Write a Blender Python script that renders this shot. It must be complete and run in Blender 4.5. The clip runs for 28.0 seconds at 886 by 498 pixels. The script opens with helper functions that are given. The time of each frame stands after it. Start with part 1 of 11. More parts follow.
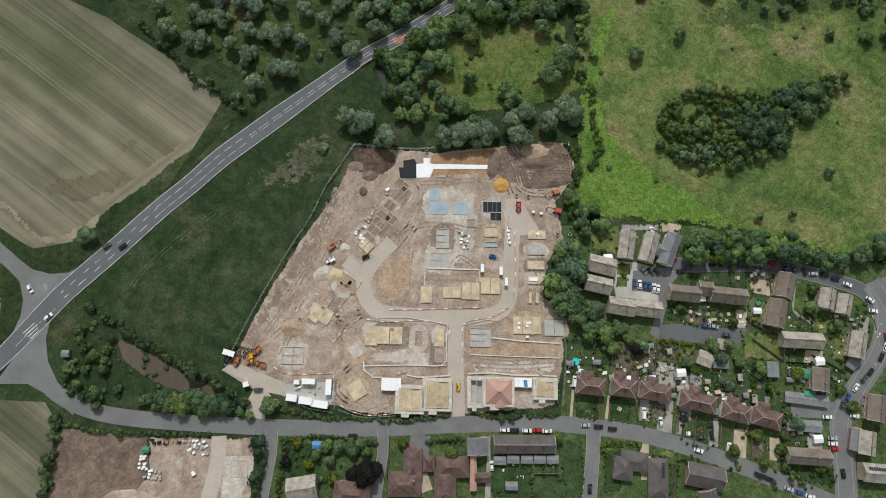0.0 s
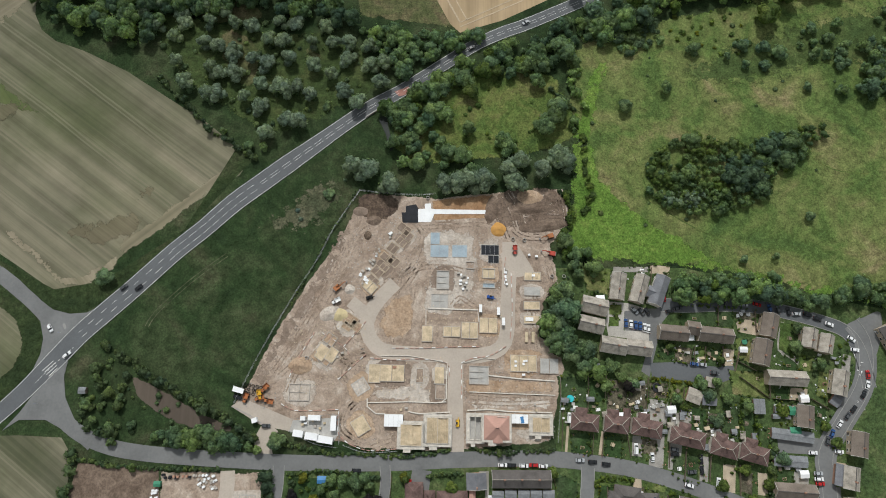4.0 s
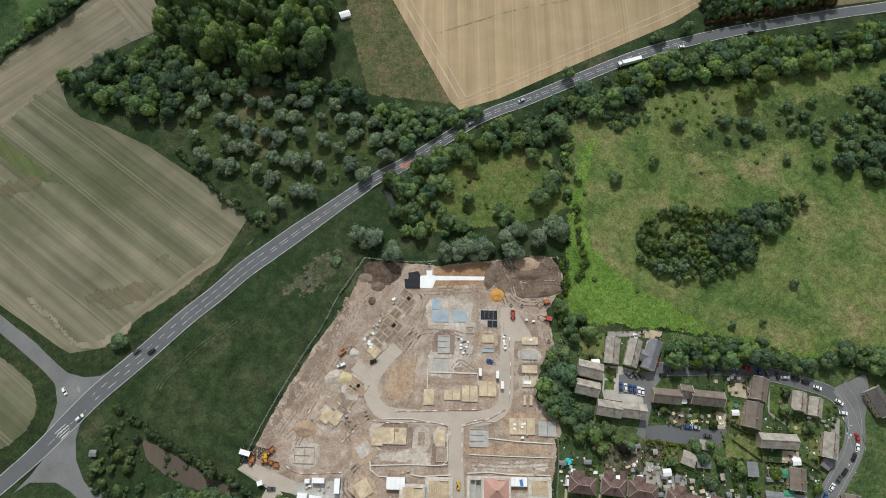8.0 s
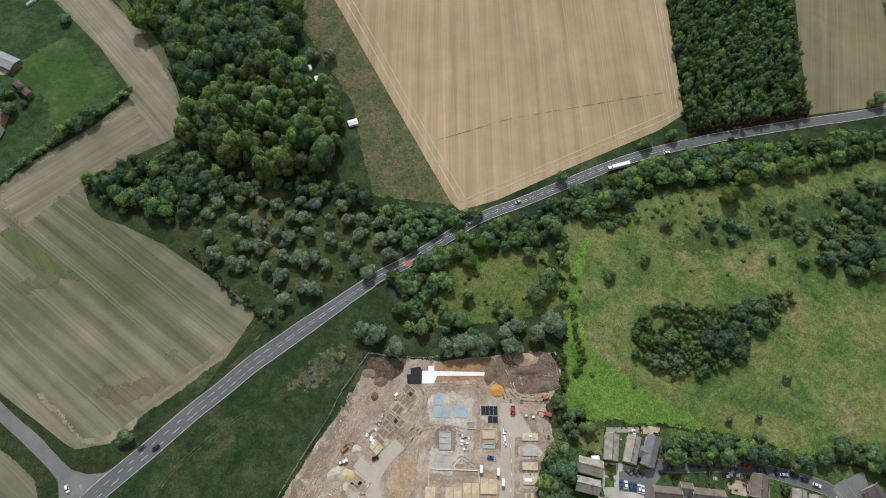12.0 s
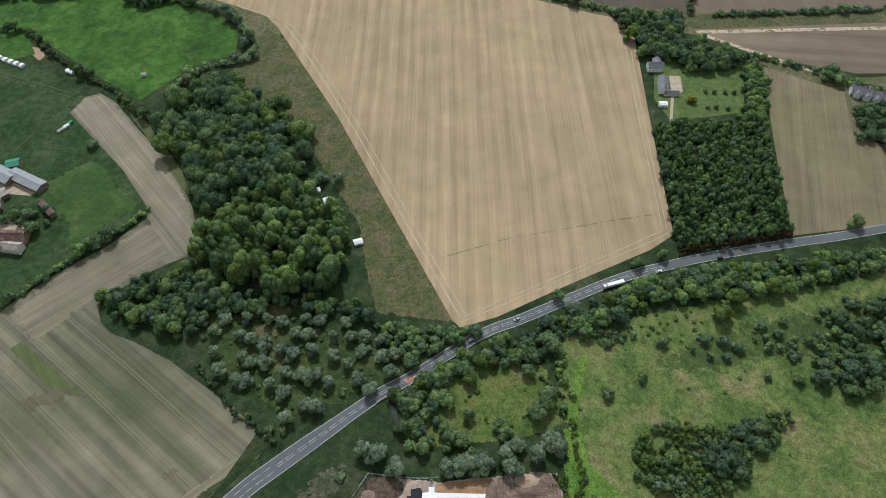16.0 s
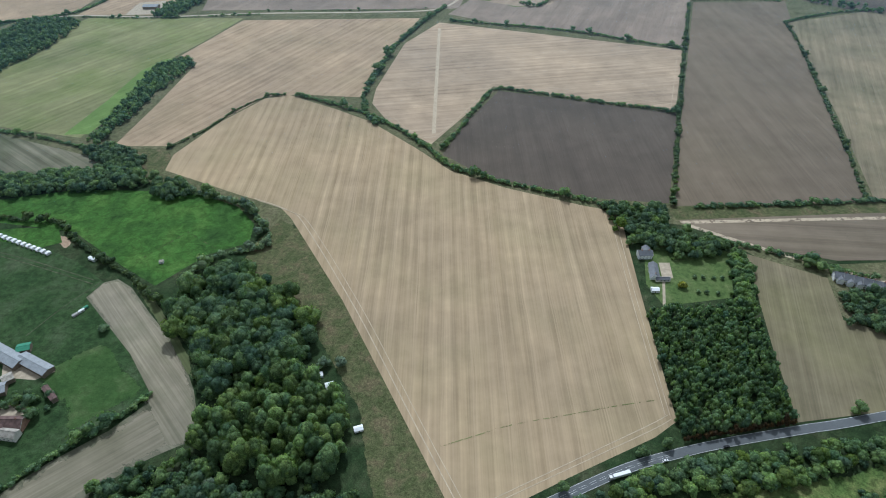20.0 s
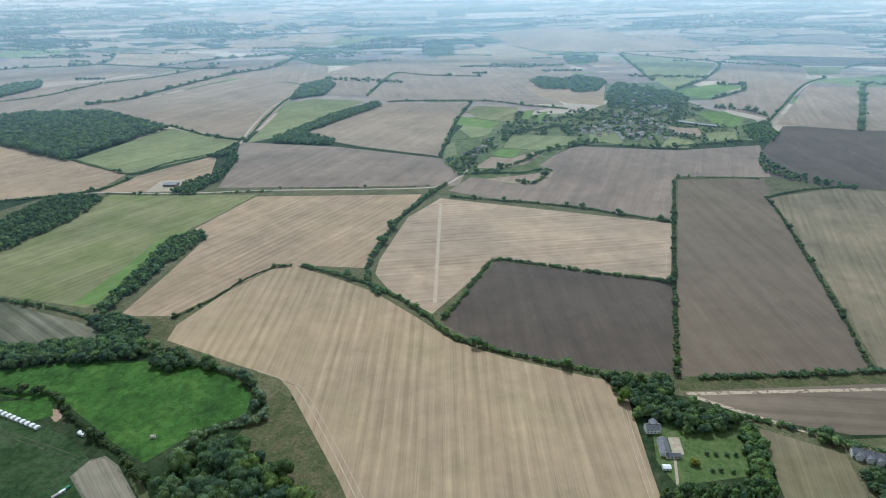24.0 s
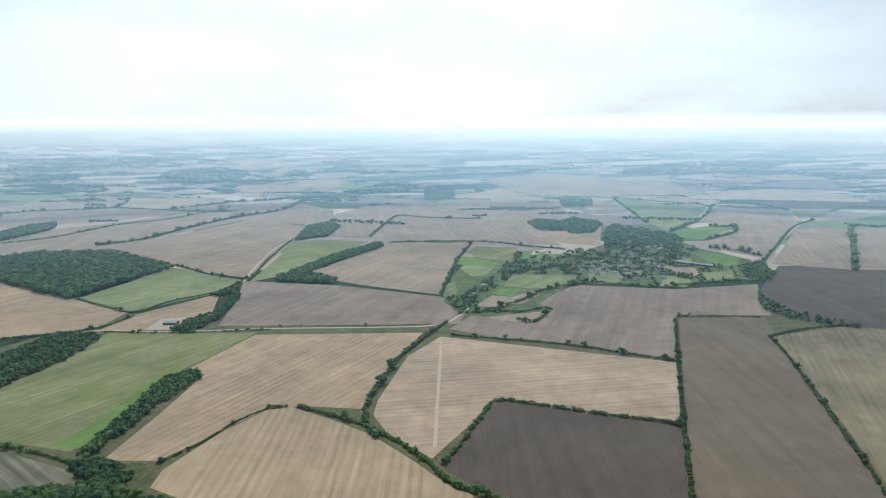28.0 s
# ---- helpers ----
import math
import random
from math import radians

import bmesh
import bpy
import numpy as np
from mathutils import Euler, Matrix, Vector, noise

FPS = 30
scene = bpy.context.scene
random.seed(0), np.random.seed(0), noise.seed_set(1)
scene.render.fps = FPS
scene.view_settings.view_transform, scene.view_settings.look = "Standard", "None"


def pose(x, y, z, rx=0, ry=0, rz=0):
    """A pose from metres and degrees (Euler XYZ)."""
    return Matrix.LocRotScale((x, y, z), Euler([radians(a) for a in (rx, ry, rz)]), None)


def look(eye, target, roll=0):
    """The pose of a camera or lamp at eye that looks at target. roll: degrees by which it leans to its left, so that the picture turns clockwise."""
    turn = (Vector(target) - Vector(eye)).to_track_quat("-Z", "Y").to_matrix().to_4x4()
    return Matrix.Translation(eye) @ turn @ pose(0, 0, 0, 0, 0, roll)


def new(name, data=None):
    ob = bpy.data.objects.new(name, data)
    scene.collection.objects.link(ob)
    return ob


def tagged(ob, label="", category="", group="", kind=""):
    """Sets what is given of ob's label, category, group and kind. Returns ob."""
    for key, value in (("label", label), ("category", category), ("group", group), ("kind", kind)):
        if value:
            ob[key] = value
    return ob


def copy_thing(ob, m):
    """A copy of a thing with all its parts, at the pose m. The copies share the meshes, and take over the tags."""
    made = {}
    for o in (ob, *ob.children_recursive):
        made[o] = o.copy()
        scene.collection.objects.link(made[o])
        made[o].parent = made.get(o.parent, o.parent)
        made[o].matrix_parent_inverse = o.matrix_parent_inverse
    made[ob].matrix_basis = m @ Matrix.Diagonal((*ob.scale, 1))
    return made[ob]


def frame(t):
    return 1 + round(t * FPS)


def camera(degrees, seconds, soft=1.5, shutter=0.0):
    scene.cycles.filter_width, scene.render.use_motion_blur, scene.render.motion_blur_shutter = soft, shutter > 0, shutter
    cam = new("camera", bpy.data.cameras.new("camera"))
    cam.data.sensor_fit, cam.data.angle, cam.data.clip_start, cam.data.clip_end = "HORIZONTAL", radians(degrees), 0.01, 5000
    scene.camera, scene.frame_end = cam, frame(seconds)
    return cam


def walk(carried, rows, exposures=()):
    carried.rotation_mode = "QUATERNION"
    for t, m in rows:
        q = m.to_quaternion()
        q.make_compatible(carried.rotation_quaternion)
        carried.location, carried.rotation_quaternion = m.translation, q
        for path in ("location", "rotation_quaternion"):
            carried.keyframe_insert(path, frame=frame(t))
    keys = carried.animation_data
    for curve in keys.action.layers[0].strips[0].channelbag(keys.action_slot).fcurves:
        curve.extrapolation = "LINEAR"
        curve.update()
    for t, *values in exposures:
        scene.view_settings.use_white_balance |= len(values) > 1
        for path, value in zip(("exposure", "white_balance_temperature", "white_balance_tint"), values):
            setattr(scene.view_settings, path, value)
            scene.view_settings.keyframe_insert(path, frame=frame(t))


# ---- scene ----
# the drone climbs straight up and lifts its gaze: seconds, x, y, z, yaw, pitch, lean
cam = camera(70.77, 28.0, soft=1.0)
ROWS = [
    (0, 0.00, 0.00, 299.99, 0.00, -79.04, -1.22),
    (1, 0.08, 0.60, 304.22, 0.14, -78.66, -1.08),
    (2, 0.19, 1.20, 308.45, 0.42, -77.95, -0.78),
    (3, 0.33, 1.77, 312.69, 0.62, -77.09, -0.62),
    (3.5, 0.42, 2.06, 314.82, 0.73, -76.66, -0.52),
    (5.5, 0.71, 3.21, 323.35, 1.05, -74.84, -0.24),
    (6, 0.71, 3.53, 325.50, 1.11, -74.18, -0.15),
    (7, 0.58, 4.21, 329.79, 1.19, -72.77, -0.08),
    (8, 0.31, 4.89, 334.06, 1.14, -71.39, -0.13),
    (9, -0.03, 5.48, 338.26, 1.10, -69.71, -0.19),
    (10, -0.38, 5.92, 342.37, 1.01, -67.89, -0.27),
    (11, -0.70, 6.29, 346.44, 0.95, -65.91, -0.38),
    (12, -0.95, 6.72, 350.55, 1.01, -63.77, -0.28),
    (12.5, -1.04, 6.99, 352.65, 1.02, -62.70, -0.30),
    (14.5, -1.19, 8.14, 361.08, 1.14, -58.30, -0.31),
    (15, -1.20, 8.36, 363.13, 1.16, -57.15, -0.31),
    (15.5, -1.19, 8.52, 365.14, 1.19, -55.88, -0.30),
    (16, -1.18, 8.63, 367.11, 1.24, -54.44, -0.27),
    (16.5, -1.15, 8.70, 369.07, 1.26, -52.50, -0.26),
    (17, -1.11, 8.74, 371.05, 1.29, -50.47, -0.22),
    (17.5, -1.04, 8.75, 373.05, 1.36, -48.48, -0.18),
    (18, -0.95, 8.76, 375.10, 1.41, -46.53, -0.15),
    (19, -0.70, 8.79, 379.33, 1.51, -42.74, -0.12),
    (20, -0.44, 8.84, 383.39, 1.59, -38.90, -0.04),
    (21, -0.28, 8.94, 386.84, 1.63, -35.08, 0.00),
    (21.5, -0.26, 9.01, 388.21, 1.64, -33.26, 0.06),
    (23.5, -0.34, 9.43, 391.25, 1.69, -25.87, 0.09),
    (24, -0.31, 9.57, 391.45, 1.71, -23.97, 0.08),
    (25, -0.11, 9.85, 391.31, 1.74, -20.10, 0.11),
    (26, 0.13, 10.19, 390.70, 1.78, -16.21, 0.08),
    (26.5, 0.23, 10.38, 390.33, 1.78, -14.31, 0.00),
    (27, 0.32, 10.57, 389.92, 1.77, -12.83, 0.06),
    (27.5, 0.38, 10.78, 389.51, 1.79, -11.85, 0.04),
    (28, 0.44, 10.99, 389.08, 1.79, -11.24, 0.07),
]
walk(cam, [(t, pose(x, y, z, 90 + pitch, 0, yaw) @ pose(0, 0, 0, 0, 0, -lean)) for t, x, y, z, yaw, pitch, lean in ROWS],
     exposures=[(0, -0.3, 6400, 8), (12, -0.2, 6280, 8), (16, -0.2, 6030, 9), (21, -0.2, 5420, 5), (28, -0.3, 5730, 6)])
# ---- world, sun, haze ----
SUN_EL, SUN_AZ = radians(50), radians(-8)       # height of the sun, and its turn from straight ahead
world = bpy.data.worlds.new("sky")
scene.world = world
world.use_nodes = True
wn = world.node_tree
wn.nodes.clear()


def wnode(kind, **sets):
    n = wn.nodes.new(kind)
    for k, v in sets.items():
        n.inputs[k.replace("_", " ")].default_value = v
    return n


w_out, w_bg = wnode("ShaderNodeOutputWorld"), wnode("ShaderNodeBackground", Strength=1.0)
w_sky = wn.nodes.new("ShaderNodeTexSky")
w_sky.sky_type, w_sky.sun_disc, w_sky.sun_elevation, w_sky.sun_rotation = "NISHITA", False, SUN_EL, SUN_AZ
w_sky.air_density, w_sky.dust_density = 1.0, 2.5
w_scale = wn.nodes.new("ShaderNodeVectorMath")
w_scale.operation = "SCALE"
w_scale.inputs["Scale"].default_value = 0.13
w_co = wn.nodes.new("ShaderNodeTexCoord")
w_map = wn.nodes.new("ShaderNodeMapping")
w_map.inputs["Scale"].default_value = (1.0, 1.0, 3.2)
w_map.inputs["Location"].default_value = (1.3, 0.7, 0.05)
w_noise = wnode("ShaderNodeTexNoise", Scale=3.1, Detail=7.0, Roughness=0.55)
w_ramp = wn.nodes.new("ShaderNodeValToRGB")
w_ramp.color_ramp.elements[0].position, w_ramp.color_ramp.elements[0].color = 0.29, (0.5, 0.5, 0.5, 1)
w_ramp.color_ramp.elements[1].position, w_ramp.color_ramp.elements[1].color = 0.56, (1, 1, 1, 1)
# thin bright cloud, brightest in the haze below the sun
w_dot = wn.nodes.new("ShaderNodeVectorMath")
w_dot.operation = "DOT_PRODUCT"
w_dot.inputs[1].default_value = (math.sin(SUN_AZ) * 0.97, math.cos(SUN_AZ) * 0.97, 0.24)
w_glow = wn.nodes.new("ShaderNodeMapRange")
w_glow.inputs["From Min"].default_value, w_glow.inputs["From Max"].default_value = 0.45, 0.97
w_glow.inputs["To Min"].default_value, w_glow.inputs["To Max"].default_value = 0.48, 1.45
w_cloud = wn.nodes.new("ShaderNodeVectorMath")
w_cloud.operation = "SCALE"
w_cloud.inputs[0].default_value = (0.97, 1.0, 0.995)
w_mix = wn.nodes.new("ShaderNodeMix")
w_mix.data_type = "RGBA"
wl = wn.links.new
wl(w_sky.outputs[0], w_scale.inputs[0])
wl(w_co.outputs["Generated"], w_map.inputs[0])
wl(w_map.outputs[0], w_noise.inputs["Vector"])
wl(w_noise.outputs[0], w_ramp.inputs[0])
wl(w_co.outputs["Generated"], w_dot.inputs[0])
wl(w_dot.outputs["Value"], w_glow.inputs["Value"])
wl(w_glow.outputs[0], w_cloud.inputs["Scale"])
wl(w_ramp.outputs[0], w_mix.inputs[0])
wl(w_scale.outputs[0], w_mix.inputs[6])
wl(w_cloud.outputs[0], w_mix.inputs[7])
wl(w_mix.outputs[2], w_bg.inputs["Color"])
wl(w_bg.outputs[0], w_out.inputs[0])

lamp = bpy.data.lights.new("sun", "SUN")
lamp.energy, lamp.angle, lamp.color = 3.1, radians(1.0), (1.0, 0.97, 0.93)
sun = new("sun", lamp)
sun.matrix_world = look((math.sin(SUN_AZ) * math.cos(SUN_EL) * 900, math.cos(SUN_AZ) * math.cos(SUN_EL) * 900, math.sin(SUN_EL) * 900), (0, 0, 0))


# ---- materials ----
def shader(name, rough=0.9, metal=0.0, spec=0.2):
    m = bpy.data.materials.new(name)
    m.use_nodes = True
    b = m.node_tree.nodes["Principled BSDF"]
    b.inputs["Roughness"].default_value, b.inputs["Metallic"].default_value = rough, metal
    b.inputs["Specular IOR Level"].default_value = spec
    return m, m.node_tree, b


def place(nt, angle=0.0, scale=(1, 1, 1)):
    geo, mp = nt.nodes.new("ShaderNodeNewGeometry"), nt.nodes.new("ShaderNodeMapping")
    mp.vector_type = "TEXTURE"
    mp.inputs["Rotation"].default_value = (0, 0, radians(angle))
    mp.inputs["Scale"].default_value = [1 / s for s in scale]
    nt.links.new(geo.outputs["Position"], mp.inputs[0])
    return mp.outputs[0]


def grain(nt, vec, scale, detail=4.0, rough=0.55, swirl=0.0):
    n = nt.nodes.new("ShaderNodeTexNoise")
    n.inputs["Scale"].default_value, n.inputs["Detail"].default_value, n.inputs["Roughness"].default_value = scale, detail, rough
    n.inputs["Distortion"].default_value = swirl
    nt.links.new(vec, n.inputs["Vector"])
    return n.outputs[0]


def ramp(nt, fac, *stops):
    r = nt.nodes.new("ShaderNodeValToRGB")
    el = r.color_ramp.elements
    while len(el) < len(stops):
        el.new(0.5)
    for e, (p, c) in zip(el, stops):
        e.position, e.color = p, (*c, 1)
    nt.links.new(fac, r.inputs[0])
    return r.outputs[0]


def blend(nt, fac, a, b, how="MIX"):
    n = nt.nodes.new("ShaderNodeMix")
    n.data_type, n.blend_type = "RGBA", how
    for i, v in ((0, fac), (6, a), (7, b)):
        if isinstance(v, (int, float)):
            n.inputs[i].default_value = v
        elif isinstance(v, tuple):
            n.inputs[i].default_value = (*v, 1)
        else:
            nt.links.new(v, n.inputs[i])
    return n.outputs[2]


def calc(nt, how, a, b=0.0):
    n = nt.nodes.new("ShaderNodeMath")
    n.operation = how
    n.inputs[2].default_value = 0.5
    for i, v in enumerate((a, b)):
        if isinstance(v, (int, float)):
            n.inputs[i].default_value = v
        else:
            nt.links.new(v, n.inputs[i])
    return n.outputs[0]


def bump(nt, b, fac, height, strength=0.5):
    n = nt.nodes.new("ShaderNodeBump")
    n.inputs["Strength"].default_value, n.inputs["Distance"].default_value = strength, height
    nt.links.new(fac, n.inputs["Height"])
    nt.links.new(n.outputs[0], b.inputs["Normal"])


GREY = (0.5, 0.5, 0.5)


def dk(c, k):
    return tuple(v * k for v in c)


def plain(name, c, rough=0.8, big=6.0, fine=0.6, vary=0.25, metal=0.0, spec=0.3, relief=0.03, speck=0.6):
    """A surface of one colour with stains and grain."""
    m, nt, b = shader(name, rough, metal, spec)
    v = place(nt)
    a = ramp(nt, grain(nt, v, 1 / big, 5), (0.3, dk(c, 1 - vary)), (0.7, dk(c, 1 + vary)))
    f = grain(nt, v, 1 / fine, 3)
    nt.links.new(blend(nt, speck, a, ramp(nt, f, (0.3, (0.38,) * 3), (0.7, (0.62,) * 3)), "OVERLAY"), b.inputs["Base Color"])
    bump(nt, b, f, relief)
    return m


def turf(name, *cols, big=28.0, mid=5.0, fine=0.9, relief=0.35, punch=1.0, swirl=0.0):
    """Rough grass: several tones in patches, tussocks and fine speckle."""
    m, nt, b = shader(name, 0.95, 0, 0.1)
    v = place(nt)
    k = len(cols)
    n = grain(nt, v, 1 / big, 6, 0.6, swirl)
    a = ramp(nt, n, *[(0.3 + 0.42 * i / (k - 1), c) for i, c in enumerate(cols)])
    t = grain(nt, v, 1 / mid, 5, 0.65, swirl)
    a = blend(nt, 0.75 * punch, a, ramp(nt, t, (0.3, (0.22,) * 3), (0.7, (0.76,) * 3)), "OVERLAY")
    f = grain(nt, v, 1 / fine, 3, 0.7)
    a = blend(nt, 0.7 * punch, a, ramp(nt, f, (0.3, (0.2,) * 3), (0.72, (0.8,) * 3)), "OVERLAY")
    nt.links.new(a, b.inputs["Base Color"])
    bump(nt, b, calc(nt, "ADD", t, f), relief)
    return m


def crop(name, lo, hi, angle, width=9.0, tram=0.0, tint=(0.2, 0.25, 0.08), tints=0.25, big=90.0, depth=1.0, sharp=0.22, swath=0.3):
    """A drilled or cut field: long streaks along the drilling, swaths, pale tramlines, damp and weedy patches."""
    m, nt, b = shader(name, 0.95, 0, 0.1)
    v = place(nt)
    s = place(nt, angle, (1 / width, 1 / (width * 60), 1))
    a = ramp(nt, grain(nt, s, 1.0, 3, 0.6), (0.5 - sharp, lo), (0.5 + sharp, hi))
    n = grain(nt, v, 1 / big, 5, 0.55)
    a = blend(nt, calc(nt, "MULTIPLY", ramp(nt, n, (0.45, (0, 0, 0)), (0.68, (1, 1, 1))), tints), a, tint)
    s2 = place(nt, angle, (1 / 1.4, 1 / 90, 1))
    f = grain(nt, s2, 1.0, 2, 0.6)
    a = blend(nt, 0.34 * depth, a, ramp(nt, f, (0.3, (0.32,) * 3), (0.7, (0.68,) * 3)), "OVERLAY")
    n3 = grain(nt, v, 1 / 170, 3, 0.5)
    a = blend(nt, 0.6 * depth, a, ramp(nt, n3, (0.32, (0.36, 0.37, 0.38)), (0.66, (0.6, 0.59, 0.56))), "OVERLAY")
    n2 = grain(nt, v, 1 / 26, 6, 0.65)
    a = blend(nt, 0.55 * depth, a, ramp(nt, n2, (0.3, (0.36,) * 3), (0.7, (0.64,) * 3)), "OVERLAY")
    if tram:
        sep = nt.nodes.new("ShaderNodeSeparateXYZ")
        nt.links.new(place(nt, angle), sep.inputs[0])
        wob = calc(nt, "MULTIPLY", grain(nt, v, 1 / 150, 2), 9.0)
        x = calc(nt, "ADD", calc(nt, "ADD", sep.outputs[0], 5000.0), wob)
        sw = calc(nt, "SINE", calc(nt, "MULTIPLY", x, 6.283 / (tram * 0.5)))
        a = blend(nt, calc(nt, "MULTIPLY", ramp(nt, grain(nt, place(nt, angle, (1 / 30, 1 / 260, 1)), 1.0, 2), (0.36, (0.05,) * 3), (0.62, (1.0,) * 3)), swath), a, ramp(nt, calc(nt, "MULTIPLY_ADD", sw, 0.5), (0.1, (0.38,) * 3), (0.9, (0.62,) * 3)), "OVERLAY")
        q = calc(nt, "FRACT", calc(nt, "DIVIDE", x, tram))
        for c in (0.46, 0.54):
            line = calc(nt, "LESS_THAN", calc(nt, "ABSOLUTE", calc(nt, "SUBTRACT", q, c)), 0.45 / tram)
            a = blend(nt, calc(nt, "MULTIPLY", line, 0.25), a, dk(hi, 1.18))
    nt.links.new(a, b.inputs["Base Color"])
    bump(nt, b, f, 0.2)
    return m


def leaf(name, dark, light, vary=0.3):
    """Foliage: each spray differs, and each tree; light shines through."""
    m, nt, b = shader(name, 0.75, 0, 0.25)
    geo, info = nt.nodes.new("ShaderNodeNewGeometry"), nt.nodes.new("ShaderNodeObjectInfo")
    a = ramp(nt, geo.outputs["Random Per Island"], (0.0, dark), (1.0, light))
    n = grain(nt, place(nt), 1 / 9, 2)
    cool, warm = (0.5 - 0.62 * vary, 0.5 - 0.36 * vary, 0.5 - 0.2 * vary), (0.5 + 0.5 * vary, 0.5 + 0.34 * vary, 0.5 - 0.3 * vary)
    a = blend(nt, 0.5, a, ramp(nt, n, (0.36, cool), (0.64, warm)), "OVERLAY")
    at = nt.nodes.new("ShaderNodeAttribute")
    at.attribute_name = "tone"
    a = blend(nt, 0.85, a, ramp(nt, at.outputs["Fac"], (0.0, GREY), (0.02, (0.27, 0.33, 0.40)), (0.5, (0.46, 0.48, 0.49)), (1.0, (0.61, 0.62, 0.46))), "OVERLAY")
    a = blend(nt, 0.8, a, ramp(nt, info.outputs["Random"], (0.0, dk(GREY, 1 - vary)), (1.0, (0.59, 0.58, 0.48))), "OVERLAY")
    f = grain(nt, place(nt), 1 / 1.1, 5, 0.75)
    a = blend(nt, 0.9, a, ramp(nt, f, (0.32, (0.12,) * 3), (0.5, (0.5,) * 3), (0.68, (0.86,) * 3)), "OVERLAY")
    nt.links.new(a, b.inputs["Base Color"])
    bump(nt, b, f, 1.3, 0.9)
    tr = nt.nodes.new("ShaderNodeBsdfTranslucent")
    nt.links.new(blend(nt, 1.0, a, (0.9, 1.0, 0.4), "MULTIPLY"), tr.inputs[0])
    mx = nt.nodes.new("ShaderNodeMixShader")
    mx.inputs[0].default_value = 0.42
    nt.links.new(b.outputs[0], mx.inputs[1])
    nt.links.new(tr.outputs[0], mx.inputs[2])
    nt.links.new(mx.outputs[0], nt.nodes["Material Output"].inputs[0])
    return m


LEAF_OAK = leaf("oak_leaves", (0.128, 0.199, 0.101), (0.260, 0.367, 0.178))
LEAF_DARK = leaf("dark_leaves", (0.124, 0.194, 0.124), (0.239, 0.342, 0.199))
LEAF_WOOD = leaf("deep_wood_leaves", (0.088, 0.145, 0.098), (0.172, 0.255, 0.155))
LEAF_WILLOW = leaf("willow_leaves", (0.165, 0.228, 0.172), (0.315, 0.400, 0.295), 0.2)
LEAF_BRIGHT = leaf("bright_leaves", (0.090, 0.148, 0.039), (0.179, 0.243, 0.072))
LEAF_POPLAR = leaf("poplar_leaves", (0.108, 0.168, 0.070), (0.220, 0.300, 0.125))
LEAF_HEDGE = leaf("hedge_leaves", (0.090, 0.131, 0.067), (0.173, 0.237, 0.124))
LEAF_PURPLE = leaf("copper_leaves", (0.014, 0.013, 0.015), (0.04, 0.035, 0.04))
LEAF_BROWN = leaf("dead_brown_leaves", (0.075, 0.045, 0.028), (0.16, 0.095, 0.06))
LEAF_GOLD = leaf("golden_leaves", (0.12, 0.14, 0.02), (0.27, 0.28, 0.05))
BARK = plain("bark", (0.09, 0.07, 0.05), 0.95, 1.0, 0.1)

MEADOW = turf("meadow_grass", (0.050, 0.088, 0.027), (0.090, 0.136, 0.039), (0.145, 0.166, 0.060), (0.215, 0.185, 0.096), big=26, mid=4, swirl=0.8)
LUSH = turf("lush_grass", (0.066, 0.128, 0.024), (0.110, 0.190, 0.036), (0.175, 0.235, 0.058), big=10, mid=2.0, swirl=1.0)
ROUGH = turf("rough_grass", (0.018, 0.032, 0.014), (0.028, 0.049, 0.019), (0.045, 0.062, 0.028), (0.078, 0.078, 0.045), big=30, mid=6, swirl=0.6)
VERGE = turf("verge_grass", (0.021, 0.034, 0.015), (0.034, 0.051, 0.020), (0.054, 0.062, 0.031), big=18, mid=3)
LAWN = turf("lawn_grass", (0.042, 0.068, 0.027), (0.068, 0.104, 0.038), (0.118, 0.134, 0.062), big=11, mid=2.2, relief=0.15)
PASTURE = turf("pasture_grass", (0.034, 0.075, 0.019), (0.052, 0.120, 0.024), (0.094, 0.170, 0.038), big=50, mid=8, swirl=0.8)
GREENPAD = turf("mown_paddock_grass", (0.034, 0.070, 0.021), (0.050, 0.096, 0.028), (0.090, 0.122, 0.050), big=24, mid=5, punch=0.6)
PADDOCK = turf("paddock_grass", (0.024, 0.050, 0.018), (0.039, 0.071, 0.026), (0.078, 0.101, 0.054), big=40, mid=6)
MOWN = turf("mown_garden_grass", (0.066, 0.110, 0.034), (0.100, 0.145, 0.048), (0.140, 0.165, 0.070), big=16, mid=4, relief=0.1, punch=0.6)
DRYGRASS = turf("dry_grass", (0.062, 0.080, 0.030), (0.098, 0.104, 0.048), (0.155, 0.120, 0.073), big=14, mid=3, swirl=0.6)
SANDY = turf("site_ground", (0.215, 0.160, 0.122), (0.305, 0.237, 0.186), (0.39, 0.315, 0.255), (0.48, 0.415, 0.35), big=17, mid=4, fine=0.8, relief=0.2, punch=0.55, swirl=1.6)
SOIL = turf("bare_soil", (0.120, 0.088, 0.067), (0.180, 0.135, 0.104), (0.240, 0.182, 0.142), big=12, mid=3, relief=0.25, punch=0.6, swirl=1.6)
DARKSOIL = turf("dark_soil", (0.075, 0.055, 0.045), (0.11, 0.08, 0.06), (0.16, 0.12, 0.09), big=12, mid=2, relief=0.3)
ORANGE = turf("orange_sand", (0.30, 0.205, 0.135), (0.39, 0.285, 0.20), (0.47, 0.37, 0.285), big=9, mid=2, relief=0.1, punch=0.6, swirl=1.0)
